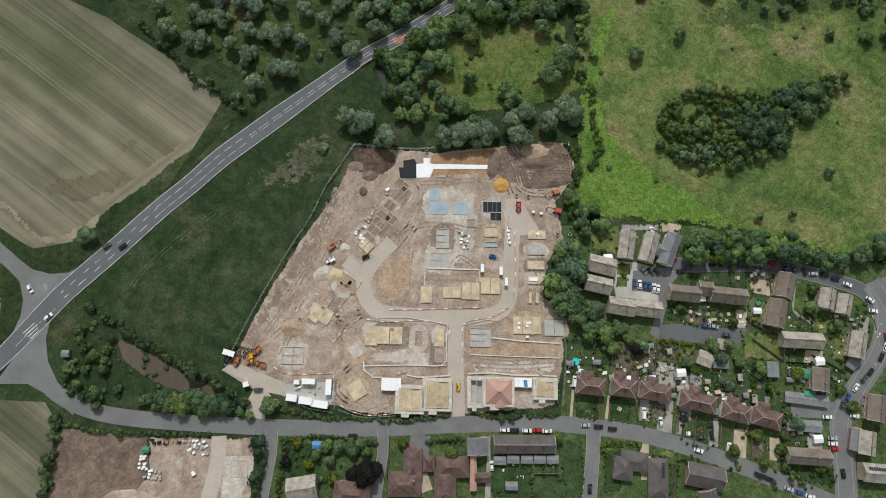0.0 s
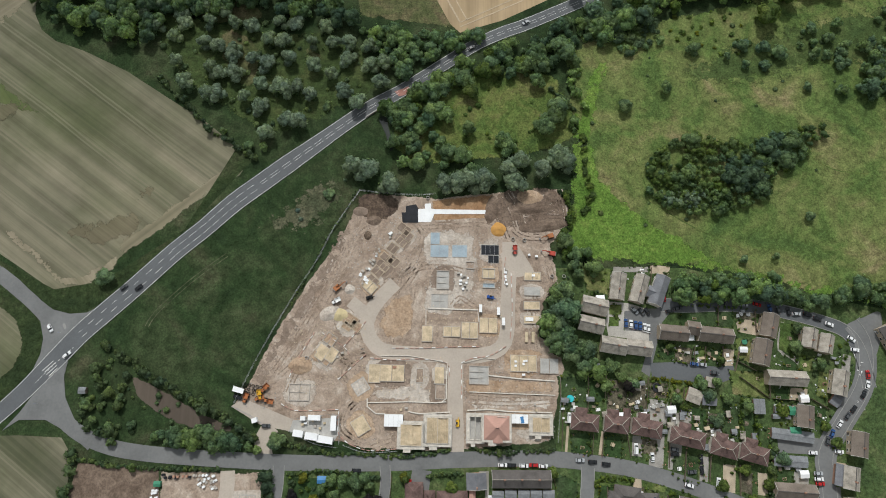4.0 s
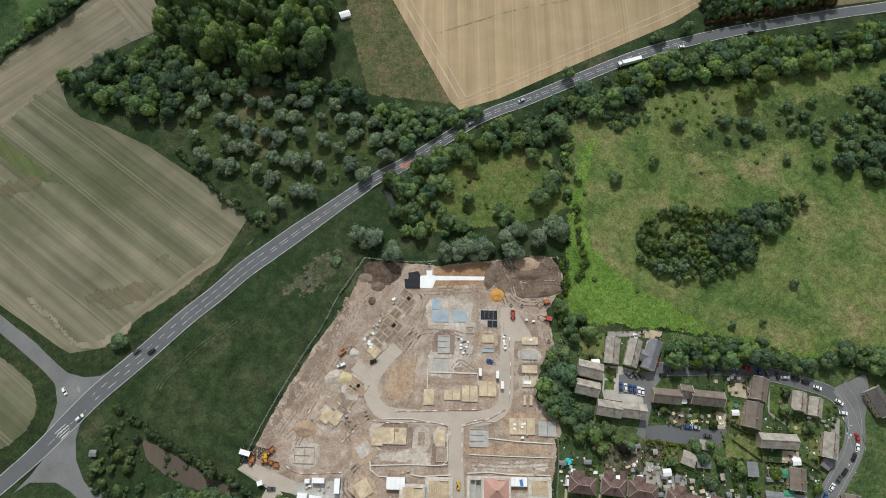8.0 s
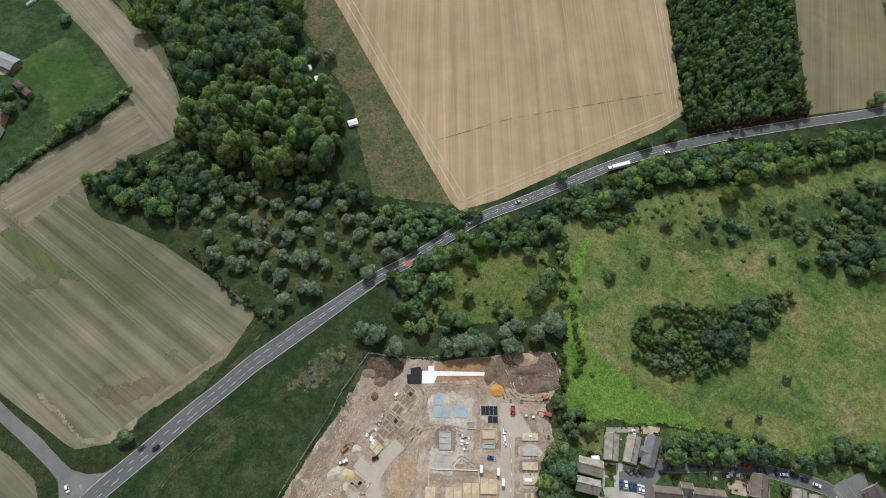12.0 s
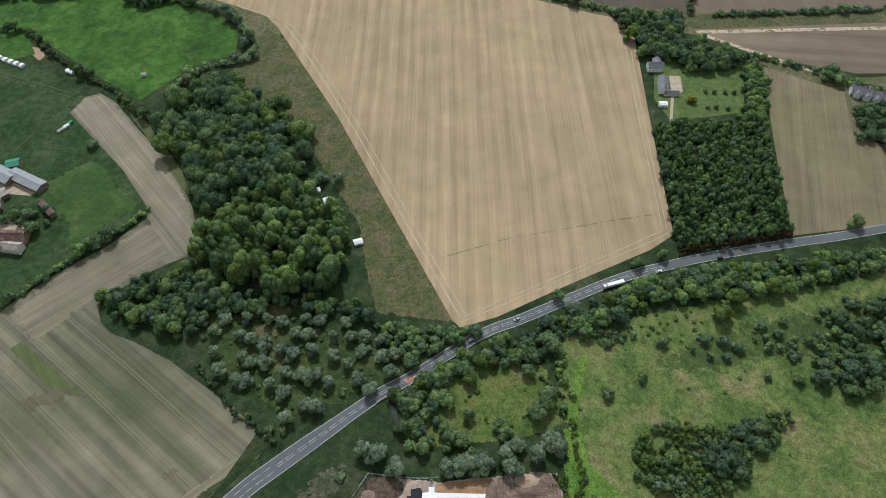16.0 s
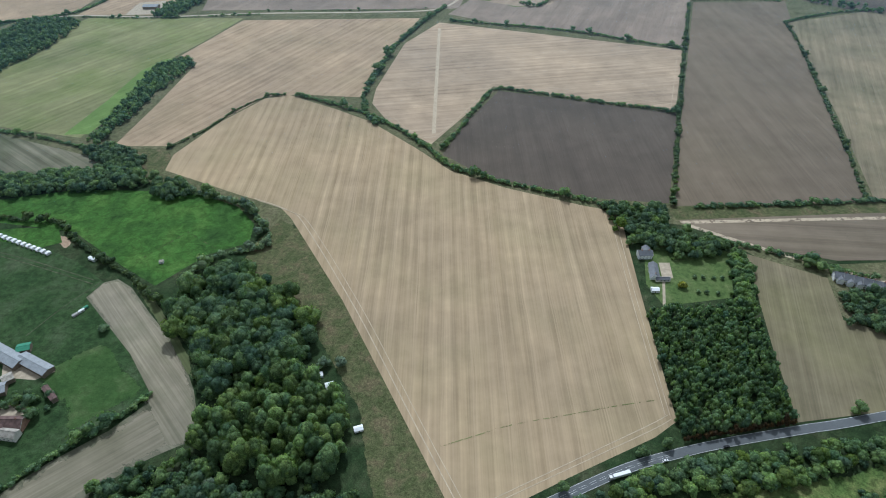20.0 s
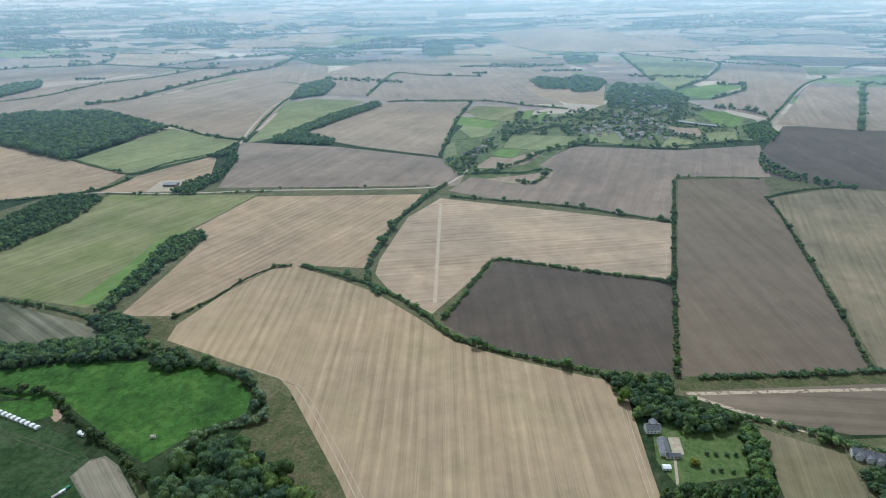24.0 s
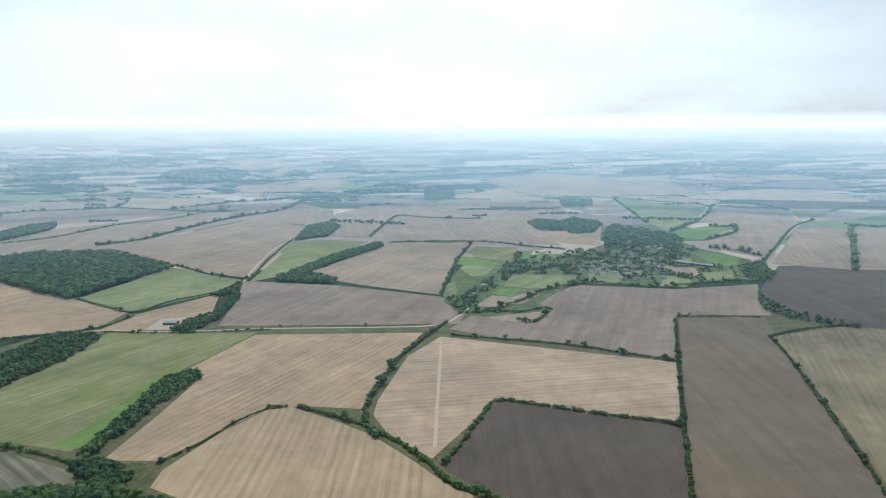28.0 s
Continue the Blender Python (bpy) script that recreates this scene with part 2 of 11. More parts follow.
CUTTING = turf("orange_clay", (0.27, 0.155, 0.083), (0.34, 0.212, 0.122), (0.40, 0.275, 0.175), big=8, mid=2, relief=0.1, punch=0.5, swirl=0.8)
CHALK = turf("pale_hardcore", (0.36, 0.30, 0.25), (0.46, 0.405, 0.35), (0.56, 0.515, 0.465), big=9, mid=2, relief=0.1, punch=0.5, swirl=1.0)
SITEROAD = plain("site_road_stone", (0.43, 0.375, 0.32), 0.95, 14, 0.7, 0.1, speck=0.3)
ASPHALT = plain("asphalt", (0.112, 0.119, 0.126), 0.85, 35, 1.0, 0.15, relief=0.005, speck=0.3)
OLDROAD = plain("worn_asphalt", (0.165, 0.168, 0.168), 0.9, 14, 1.2, 0.17, relief=0.005, speck=0.3)
PALEPAVE = plain("pale_concrete_paving", (0.43, 0.41, 0.375), 0.9, 6, 0.5, 0.15)
PAVING = plain("paving", (0.30, 0.285, 0.26), 0.9, 5, 0.5, 0.2)
GRAVEL = plain("gravel", (0.42, 0.35, 0.26), 0.95, 4, 0.3, 0.2)
KERB = plain("kerb_concrete", (0.27, 0.265, 0.255), 0.9, 3, 0.3, 0.12)
PAINT = plain("road_paint", (0.62, 0.62, 0.6), 0.8, 3, 0.3, 0.2, relief=0.002)
REDPAINT = plain("worn_red_surfacing", (0.34, 0.17, 0.14), 0.9, 3, 0.3, 0.2, relief=0.002)
CONCRETE = plain("concrete", (0.4, 0.39, 0.37), 0.9, 3, 0.3, 0.15)
PALEBLOCK = plain("pale_new_masonry", (0.6, 0.56, 0.5), 0.92, 2, 0.25, 0.15)
STRAW = plain("pale_crushed_straw", (0.45, 0.365, 0.26), 0.95, 8, 0.8, 0.15)
BOARDS = plain("scaffold_boards", (0.56, 0.52, 0.46), 0.9, 2, 0.3, 0.2)
TRAMPLED = turf("trampled_earth", (0.185, 0.142, 0.112), (0.235, 0.182, 0.145), (0.295, 0.236, 0.192), big=14, mid=4, relief=0.2, punch=0.5, swirl=1.2)
WILLOWGRASS = turf("grass_under_willows", (0.030, 0.048, 0.018), (0.050, 0.074, 0.026), (0.085, 0.100, 0.040), big=14, mid=3)
DARKGRASS = turf("damp_meadow_grass", (0.040, 0.067, 0.023), (0.068, 0.100, 0.033), (0.108, 0.130, 0.049), big=22, mid=4, swirl=0.8)
RIVERGRASS = turf("river_grass", (0.050, 0.084, 0.025), (0.086, 0.128, 0.034), (0.135, 0.155, 0.050), (0.135, 0.115, 0.062), big=14, mid=3, swirl=0.8)
GREYGRASS = turf("grey_tussock_grass", (0.05, 0.062, 0.034), (0.08, 0.085, 0.05), (0.125, 0.118, 0.08), big=12, mid=3)
BEDS = turf("garden_beds", (0.07, 0.075, 0.045), (0.11, 0.1, 0.07), (0.18, 0.15, 0.115), big=6, mid=1.5, relief=0.2)
BLOCK = plain("grey_blockwork", (0.42, 0.385, 0.345), 0.92, 2, 0.25, 0.18)
BRICK = plain("brick", (0.36, 0.21, 0.15), 0.92, 3, 0.25, 0.2)
PALEBRICK = plain("pale_brick", (0.45, 0.37, 0.28), 0.92, 3, 0.25, 0.15)
RENDERED = plain("cream_render", (0.66, 0.62, 0.55), 0.9, 3, 0.3, 0.1)
WHITE = plain("white_paint", (0.78, 0.78, 0.77), 0.55, 3, 0.4, 0.06, relief=0.003)
TILE_BROWN = plain("dull_brown_roof_tiles", (0.18, 0.15, 0.125), 0.9, 4, 0.35, 0.25, relief=0.08)
TILE_GREY = plain("grey_brown_roof_tiles", (0.335, 0.305, 0.262), 0.9, 2.6, 0.4, 0.34, relief=0.08)
TILE_DARK = plain("dark_roof_tiles", (0.105, 0.095, 0.09), 0.9, 4, 0.35, 0.22, relief=0.06)
TILE_RED = plain("red_brown_roof_tiles", (0.128, 0.083, 0.074), 0.9, 2.4, 0.4, 0.36, relief=0.08)
TILE_NEW = plain("new_salmon_roof_tiles", (0.45, 0.27, 0.22), 0.9, 5, 0.35, 0.1, relief=0.06)
SLATE = plain("slate", (0.165, 0.17, 0.185), 0.7, 3, 0.35, 0.2, relief=0.04)
FELT = plain("grey_roof_felt", (0.2, 0.21, 0.22), 0.9, 2, 0.4, 0.2)
SHEETMETAL = plain("metal_sheet", (0.27, 0.285, 0.3), 0.6, 4, 0.5, 0.15)
TIMBER = plain("new_timber", (0.52, 0.43, 0.3), 0.85, 2, 0.2, 0.15)
DECK = plain("floor_boarding", (0.53, 0.43, 0.295), 0.85, 3, 0.5, 0.26)
OLDWOOD = plain("weathered_wood", (0.2, 0.16, 0.12), 0.9, 2, 0.2, 0.2)
MEMBRANE = plain("blue_grey_membrane", (0.3, 0.37, 0.42), 0.55, 4, 0.6, 0.14)
BLACKFILM = plain("black_membrane", (0.02, 0.022, 0.027), 0.6, 3, 0.4, 0.25, spec=0.15)
WHITEFILM = plain("white_sheeting", (0.8, 0.81, 0.82), 0.5, 4, 0.5, 0.06)
REDIRON = plain("red_machine_paint", (0.4, 0.06, 0.04), 0.45, 2, 0.4, 0.15)
YELLOWIRON = plain("yellow_machine_paint", (0.6, 0.36, 0.03), 0.45, 2, 0.4, 0.15)
ORANGEIRON = plain("orange_machine_paint", (0.36, 0.14, 0.055), 0.5, 2, 0.4, 0.15)
BLUEIRON = plain("blue_paint", (0.03, 0.09, 0.32), 0.45, 2, 0.4, 0.15)
GREENIRON = plain("green_paint", (0.05, 0.22, 0.13), 0.6, 2, 0.4, 0.15)
RUBBER = plain("black_rubber", (0.02, 0.02, 0.02), 0.85, 1, 0.2, 0.2)
STEEL = plain("grey_steel", (0.33, 0.34, 0.35), 0.5, 2, 0.3, 0.12, metal=0.6)
TURQUOISE = plain("pool_liner", (0.05, 0.5, 0.55), 0.2, 2, 0.4, 0.06)
TARP = plain("blue_tarpaulin", (0.06, 0.2, 0.42), 0.5, 2, 0.4, 0.12)
GLASS = plain("dark_window_glass", (0.02, 0.024, 0.028), 0.08, 2, 0.4, 0.1, spec=0.6, relief=0.0)
SOLAR = plain("solar_panel", (0.02, 0.03, 0.06), 0.15, 2, 0.4, 0.1, spec=0.6, relief=0.0)
WATER = plain("dark_water", (0.03, 0.035, 0.03), 0.06, 6, 0.8, 0.2, spec=0.6, relief=0.01)


# ---- mesh helpers ----
def part(name, bm, material, parent=None, label=""):
    me = bpy.data.meshes.new(name)
    bm.to_mesh(me)
    bm.free()
    me.materials.append(material)
    ob = new(name, me)
    ob.parent = parent
    return tagged(ob, label)


def raw(name, verts, faces, material, parent=None):
    """A mesh from arrays of corners and of triangles or quads."""
    me = bpy.data.meshes.new(name)
    n = faces.shape[1]
    me.vertices.add(len(verts))
    me.vertices.foreach_set("co", np.ascontiguousarray(verts, dtype=np.float32).ravel())
    me.loops.add(faces.size)
    me.loops.foreach_set("vertex_index", np.ascontiguousarray(faces, dtype=np.int32).ravel())
    me.polygons.add(len(faces))
    me.polygons.foreach_set("loop_start", np.arange(0, faces.size, n, dtype=np.int32))
    me.update(calc_edges=True)
    me.materials.append(material)
    ob = new(name, me)
    ob.parent = parent
    return ob


def box(bm, cx, cy, cz, lx, ly, lz, turn=0.0, bev=0.0):
    """A box into bm: its middle, its lengths, its turn about z in degrees."""
    g = bmesh.ops.create_cube(bm, size=1.0, matrix=Matrix.Translation((cx, cy, cz)) @ pose(0, 0, 0, 0, 0, turn) @ Matrix.Diagonal((lx, ly, lz, 1)))
    if bev:
        bmesh.ops.bevel(bm, geom=list({e for v in g["verts"] for e in v.link_edges}), offset=bev, segments=1, affect="EDGES")
    return bm


def rod(bm, cx, cy, cz, r, h, axis="z", n=12, r2=None):
    turn = {"z": pose(0, 0, 0), "x": pose(0, 0, 0, 0, 90, 0), "y": pose(0, 0, 0, 90, 0, 0)}[axis]
    bmesh.ops.create_cone(bm, cap_ends=True, segments=n, radius1=r, radius2=r if r2 is None else r2, depth=h, matrix=Matrix.Translation((cx, cy, cz)) @ turn)
    return bm


def B():
    return bmesh.new()


def curve(pts, step=4.0, closed=False):
    """A smooth line through the points, at even steps."""
    p = [Vector((*q, 0)) for q in pts]
    n = len(p)
    out = []
    for i in range(n if closed else n - 1):
        a, b, c, d = (p[(i + k) % n] if closed else p[min(max(i + k, 0), n - 1)] for k in (-1, 0, 1, 2))
        m = max(1, int((c - b).length / step))
        for j in range(m):
            t = j / m
            out.append(0.5 * (2 * b + (c - a) * t + (2 * a - 5 * b + 4 * c - d) * t * t + (3 * b - a - 3 * c + d) * t ** 3))
    if not closed:
        out.append(p[-1])
    return [(v.x, v.y) for v in out]


def slab(name, pts, z, material, parent=None, smooth=0.0, thick=0.3, label=""):
    """A level patch with that outline and its top at z."""
    if smooth:
        pts = curve(pts, smooth, True)
    bm = B()
    f = bm.faces.new([bm.verts.new((x, y, z)) for x, y in pts])
    f.normal_update()
    if f.normal.z < 0:
        f.normal_flip()
    if thick:
        r = bmesh.ops.extrude_face_region(bm, geom=[f])
        for v in r["geom"]:
            if isinstance(v, bmesh.types.BMVert):
                v.co.z = z
        for v in f.verts:
            v.co.z = z - thick
        f.normal_flip()
    bmesh.ops.triangulate(bm, faces=bm.faces[:])
    return part(name, bm, material, parent, label)


def soften(material):
    """The same surface, thinning out unevenly where the edge attribute falls to nought."""
    key = material.name + "_soft"
    if key in bpy.data.materials:
        return bpy.data.materials[key]
    m = material.copy()
    m.name = key
    nt = m.node_tree
    out = nt.nodes["Material Output"]
    body = out.inputs[0].links[0].from_socket
    at = nt.nodes.new("ShaderNodeAttribute")
    at.attribute_name = "edge"
    k = calc(nt, "ADD", at.outputs["Fac"], calc(nt, "MULTIPLY", calc(nt, "SUBTRACT", grain(nt, place(nt), 1 / 6, 8, 0.72), 0.5), 2.4))
    r = ramp(nt, k, (0.46, (0, 0, 0)), (0.52, (1, 1, 1)))
    tr, mx = nt.nodes.new("ShaderNodeBsdfTransparent"), nt.nodes.new("ShaderNodeMixShader")
    nt.links.new(r, mx.inputs[0])
    nt.links.new(tr.outputs[0], mx.inputs[1])
    nt.links.new(body, mx.inputs[2])
    nt.links.new(mx.outputs[0], out.inputs[0])
    return m


def soft_patch(name, pts, z, material, width, smooth=0.0):
    """A level patch whose rim, width metres wide, thins out into the ground beneath."""
    if smooth:
        pts = curve(pts, smooth, True)
    p = np.array(pts)
    step = max(1.2, min(4.0, width * 0.5))
    lo, hi = p.min(axis=0) - step, p.max(axis=0) + step
    nx, ny = (int(v) + 2 for v in (hi - lo) / step)
    gx, gy = np.meshgrid(lo[0] + step * np.arange(nx), lo[1] + step * np.arange(ny))
    x, y = gx.ravel(), gy.ravel()
    near, within = np.full(x.shape, 1e9), np.zeros(x.shape, bool)
    for (ax, ay), (bx, by) in zip(p, np.roll(p, -1, axis=0)):
        dx, dy = bx - ax, by - ay
        t = np.clip(((x - ax) * dx + (y - ay) * dy) / max(dx * dx + dy * dy, 1e-9), 0, 1)
        near = np.minimum(near, np.hypot(x - ax - t * dx, y - ay - t * dy))
        if ay != by:
            within ^= ((ay > y) != (by > y)) & (x < dx * (y - ay) / (by - ay) + ax)
    edge = np.clip(np.where(within, near, -near) / width, -1, 1.5)
    k = (np.arange(ny - 1)[:, None] * nx + np.arange(nx - 1)[None, :]).ravel()
    quads = np.stack([k, k + 1, k + nx + 1, k + nx], axis=1)
    quads = quads[(edge[quads] > -0.4).any(axis=1)]
    ob = raw(name, np.stack([x, y, np.full(x.shape, z)], axis=1), quads, soften(material))
    ob.data.attributes.new("edge", "FLOAT", "POINT").data.foreach_set("value", edge.astype(np.float32))
    return ob


def ribbon(name, pts, width, z, material, parent=None, step=4.0, thick=0.2, side=0.0, smooth=True):
    """A strip of even width along a line, shifted sideways by side."""
    line = curve(pts, step) if smooth else pts
    v, n = [], len(line)
    for i, (x, y) in enumerate(line):
        a, b = line[max(i - 1, 0)], line[min(i + 1, n - 1)]
        d = Vector((b[0] - a[0], b[1] - a[1])).normalized()
        for s in (side + width / 2, side - width / 2):
            v.append((x - d.y * s, y + d.x * s))
    bm = B()
    top = [bm.verts.new((x, y, z)) for x, y in v]
    low = [bm.verts.new((x, y, z - thick)) for x, y in v]
    for i in range(n - 1):
        a, b, c, d = 2 * i, 2 * i + 1, 2 * i + 3, 2 * i + 2
        bm.faces.new([top[a], top[b], top[c], top[d]])
        bm.faces.new([top[b], low[b], low[c], top[c]])
        bm.faces.new([top[d], low[d], low[a], top[a]])
    bm.normal_update()
    return part(name, bm, material, parent)


def inside(x, y, poly):
    hit, j = False, len(poly) - 1
    for i in range(len(poly)):
        (xi, yi), (xj, yj) = poly[i], poly[j]
        if (yi > y) != (yj > y) and x < (xj - xi) * (y - yi) / (yj - yi) + xi:
            hit = not hit
        j = i
    return hit


def scatter(poly, gap, rng):
    """Points inside the outline, about gap apart, uneven."""
    xs, ys = [p[0] for p in poly], [p[1] for p in poly]
    out, y, row = [], min(ys), 0
    while y < max(ys):
        x = min(xs) + (gap / 2 if row % 2 else 0)
        while x < max(xs):
            q = (x + rng.uniform(-0.38, 0.38) * gap, y + rng.uniform(-0.38, 0.38) * gap)
            if inside(*q, poly):
                out.append(q)
            x += gap
        y += gap * 0.87
        row += 1
    return out


# ---- foliage ----
def ico(sub):
    bm = B()
    bmesh.ops.create_icosphere(bm, subdivisions=sub, radius=1.0)
    v = np.array([q.co[:] for q in bm.verts])
    f = np.array([[q.index for q in p.verts] for p in bm.faces])
    bm.free()
    return v, f


ICO = {1: ico(1), 2: ico(2)}


def crown_shape(seed, lobes, sprays, size, sub=1, tall=1.0, spread=0.55):
    """A crown of radius about 1 that stands on z = 0: rounded boughs, and sprays of leaves that break their outline."""
    rng = np.random.default_rng(seed)
    verts, faces, count = [], [], 0
    bv, bf = ICO[sub]
    hubs = []
    for i in range(lobes):
        a, r = 2 * math.pi * (i * 0.618 + rng.uniform(-0.1, 0.1)), spread * math.sqrt((i + 0.3) / lobes) * rng.uniform(0.8, 1.15)
        h = (0.95 - 0.75 * (r / spread) ** 2 * rng.uniform(0.6, 1.2)) * tall + 0.15
        rad = rng.uniform(0.36, 0.52) if lobes > 1 else 0.85
        hubs.append((np.array([r * math.cos(a), r * math.sin(a), max(h, 0.3 * tall)]), rad))
    for c, rad in hubs:
        v = bv * (rad * 0.92) * (1 + rng.normal(0, 0.11, (len(bv), 1))) * np.array([1, 1, 0.9]) + c
        verts.append(v)
        faces.append(bf + count)
        count += len(v)
    for k in range(sprays):
        c, rad = hubs[k % lobes]
        d = rng.normal(size=3)
        d[2] = abs(d[2]) * 0.9 - 0.25
        d /= np.linalg.norm(d)
        p = c + d * rad * rng.uniform(0.86, 1.16)
        n = d + rng.normal(0, 0.33, 3)
        n /= np.linalg.norm(n)
        u = np.cross(n, rng.normal(size=3))
        u /= np.linalg.norm(u)
        w = np.cross(n, u)
        s = size * rng.uniform(0.6, 1.3)
        q = np.array([p - u * s, p - w * s * 0.7 + n * s * 0.3, p + u * s, p + w * s * 0.7 + n * s * rng.uniform(-0.2, 0.4)])
        verts.append(q)
        faces.append(np.array([[0, 1, 2], [0, 2, 3]]) + count)
        count += 4
    v = np.concatenate(verts)
    v[:, 2] = np.maximum(v[:, 2], 0.02)
    return v, np.concatenate(faces)


FINE = [crown_shape(10 + i, 7, 220, 0.095, 2) for i in range(5)]
MID = [crown_shape(30 + i, 7, 118, 0.115, 1, 1.0, 0.6) for i in range(6)]
LOW = [crown_shape(50 + i, 3, 34, 0.17, 1, 1.0, 0.4) for i in range(6)]
TINY = [crown_shape(70 + i, 1, 14, 0.26, 1, 1.0, 0.2) for i in range(5)]
SPECK = [crown_shape(130 + i, 1, 4, 0.3, 1, 0.8, 0.2) for i in range(5)]
BUSH = [crown_shape(110 + i, 3, 46, 0.17, 1, 1.0, 0.45) for i in range(6)]
POPLAR = [crown_shape(90 + i, 9, 210, 0.085, 2, 1.3, 0.6) for i in range(4)]


def foliage(name, items, shapes, material, rng, parent=None):
    """One mesh of many crowns: items are x, y, z, radius, height."""
    vs, fs, tones, n = [], [], [], 0
    for x, y, z, r, h in items:
        v, f = shapes[rng.randrange(len(shapes))]
        a = rng.uniform(0, 6.283)
        c, s = math.cos(a), math.sin(a)
        w = np.empty_like(v)
        w[:, 0], w[:, 1], w[:, 2] = (v[:, 0] * c - v[:, 1] * s) * r + x, (v[:, 0] * s + v[:, 1] * c) * r + y, v[:, 2] * h / 1.45 + z
        vs.append(w)
        fs.append(f + n)
        tones.append(np.full(len(v), rng.uniform(0.03, 1.0), np.float32))
        n += len(v)
    ob = raw(name, np.concatenate(vs), np.concatenate(fs), material, parent)
    ob.data.attributes.new("tone", "FLOAT", "POINT").data.foreach_set("value", np.concatenate(tones))
    return ob


CLEARINGS = [(-105.5, 321.0), (-92.8, 306.6), (-95.5, 312.8)]      # glades with tents


def wood(label, poly, gap, radius, height, material, shapes=MID, seed=1, name="woodland", keep=1.0, mix=(), clump=0.0):
    """A wood of one leaf colour; mix: other leaves that stand among them, each with its share."""
    rng = random.Random(seed)
    items = []
    for x, y in scatter(poly, gap * 0.84, rng):
        if clump and noise.noise((x / clump, y / clump, seed)) < -0.02:
            continue
        if rng.random() > keep or (y > 1200 and any(inside(x, y, g) for g in GLADES)) or any(math.hypot(x - cx, y - cy) < 8.0 for cx, cy in CLEARINGS):
            continue
        k = rng.random()
        r = radius * (0.6 + 0.4 * k + 0.45 * k * k)
        items.append((x, y, land_height(x, y) - (1.0 if y > 3650 else 0.0), r, height * (0.6 + 0.55 * k) * rng.uniform(0.88, 1.1)))
    for other, portion in mix:
        few = [q for q in items if noise.noise((q[0] / 14, q[1] / 14, portion * 50)) * 0.55 + rng.random() * 0.45 < portion * 0.9 - 0.1]
        items = [q for q in items if q not in few]
        if few:
            tagged(foliage(name, few, shapes, other, rng), label, "trees", kind="stuff")
    return tagged(foliage(name, items, shapes, material, rng), label, "trees", kind="stuff")


def hedge(label, pts, width=3.0, height=3.0, material=LEAF_HEDGE, shapes=LOW, seed=1, name="hedge", rough=0.36, holes=0.06, tall=0.04):
    """A hedge along a line; tall: the share of small trees that stand in it."""
    rng = random.Random(seed)
    items = []
    shapes = BUSH if shapes is MID or shapes is LOW else shapes
    for x, y in curve(pts, width * 0.45):
        if rng.random() < holes:
            continue
        k = rng.uniform(1 - rough, 1 + rough)
        up = rng.random() < tall
        r = width * 0.66 * k * (1.7 if up else 1.0)
        items.append((x + rng.uniform(-0.25, 0.25) * width, y + rng.uniform(-0.25, 0.25) * width, 0.0, r, height * k * (2.4 if up else 1.0)))
    return tagged(foliage(name, items, shapes, material, rng), label, "hedge", kind="stuff")


def tree_maker(material, label, group, seed, trunk=0.35, shapes=None):
    """Models of one kind of tree, each an Empty with a trunk with limbs and a crown, 10 m tall and 5 m in radius."""
    models = []
    rng = random.Random(seed)
    for i in range(3):
        e = tagged(new("tree"), label, "tree", group)
        bm = B()
        rod(bm, 0, 0, 2.0, 0.32, 4.2, "z", 8, 0.2)
        for k in range(4):
            a = k * 1.6 + rng.random()
            m = Matrix.Translation((0, 0, 3.2)) @ pose(0, 0, 0, 0, 38, math.degrees(a)) @ Matrix.Translation((0, 0, 1.4))
            bmesh.ops.create_cone(bm, cap_ends=True, segments=6, radius1=0.16, radius2=0.05, depth=3.0, matrix=m)
        part("trunk", bm, BARK, e)
        v, f = (shapes or FINE)[(i + seed) % len(shapes or FINE)]
        w = v * np.array([5.0, 5.0, 5.6])
        w[:, 2] += 1.6
        raw("crown", w, f, material, e)
        models.append(e)
    used = [0]

    def plant(x, y, r, h=None):
        k = used[0]
        used[0] += 1
        m = pose(x, y, 0, 0, 0, rng.uniform(0, 360))
        s = (r / 5.0, r / 5.0, (h or r * 2.0) / 10.0)
        ob = models[k] if k < 3 else copy_thing(models[k % 3], m)
        ob.matrix_basis = m @ Matrix.Diagonal((*s, 1))
        return ob

    def done():
        for k in range(used[0], 3):
            for o in (*models[k].children_recursive, models[k]):
                bpy.data.objects.remove(o)

    plant.done = done
    return plant

# ---- the land ----
def land_height(x, y):
    k = min(max(y - 3650, 0.0) / 1300, 1.0)
    return 387 * k ** 1.1


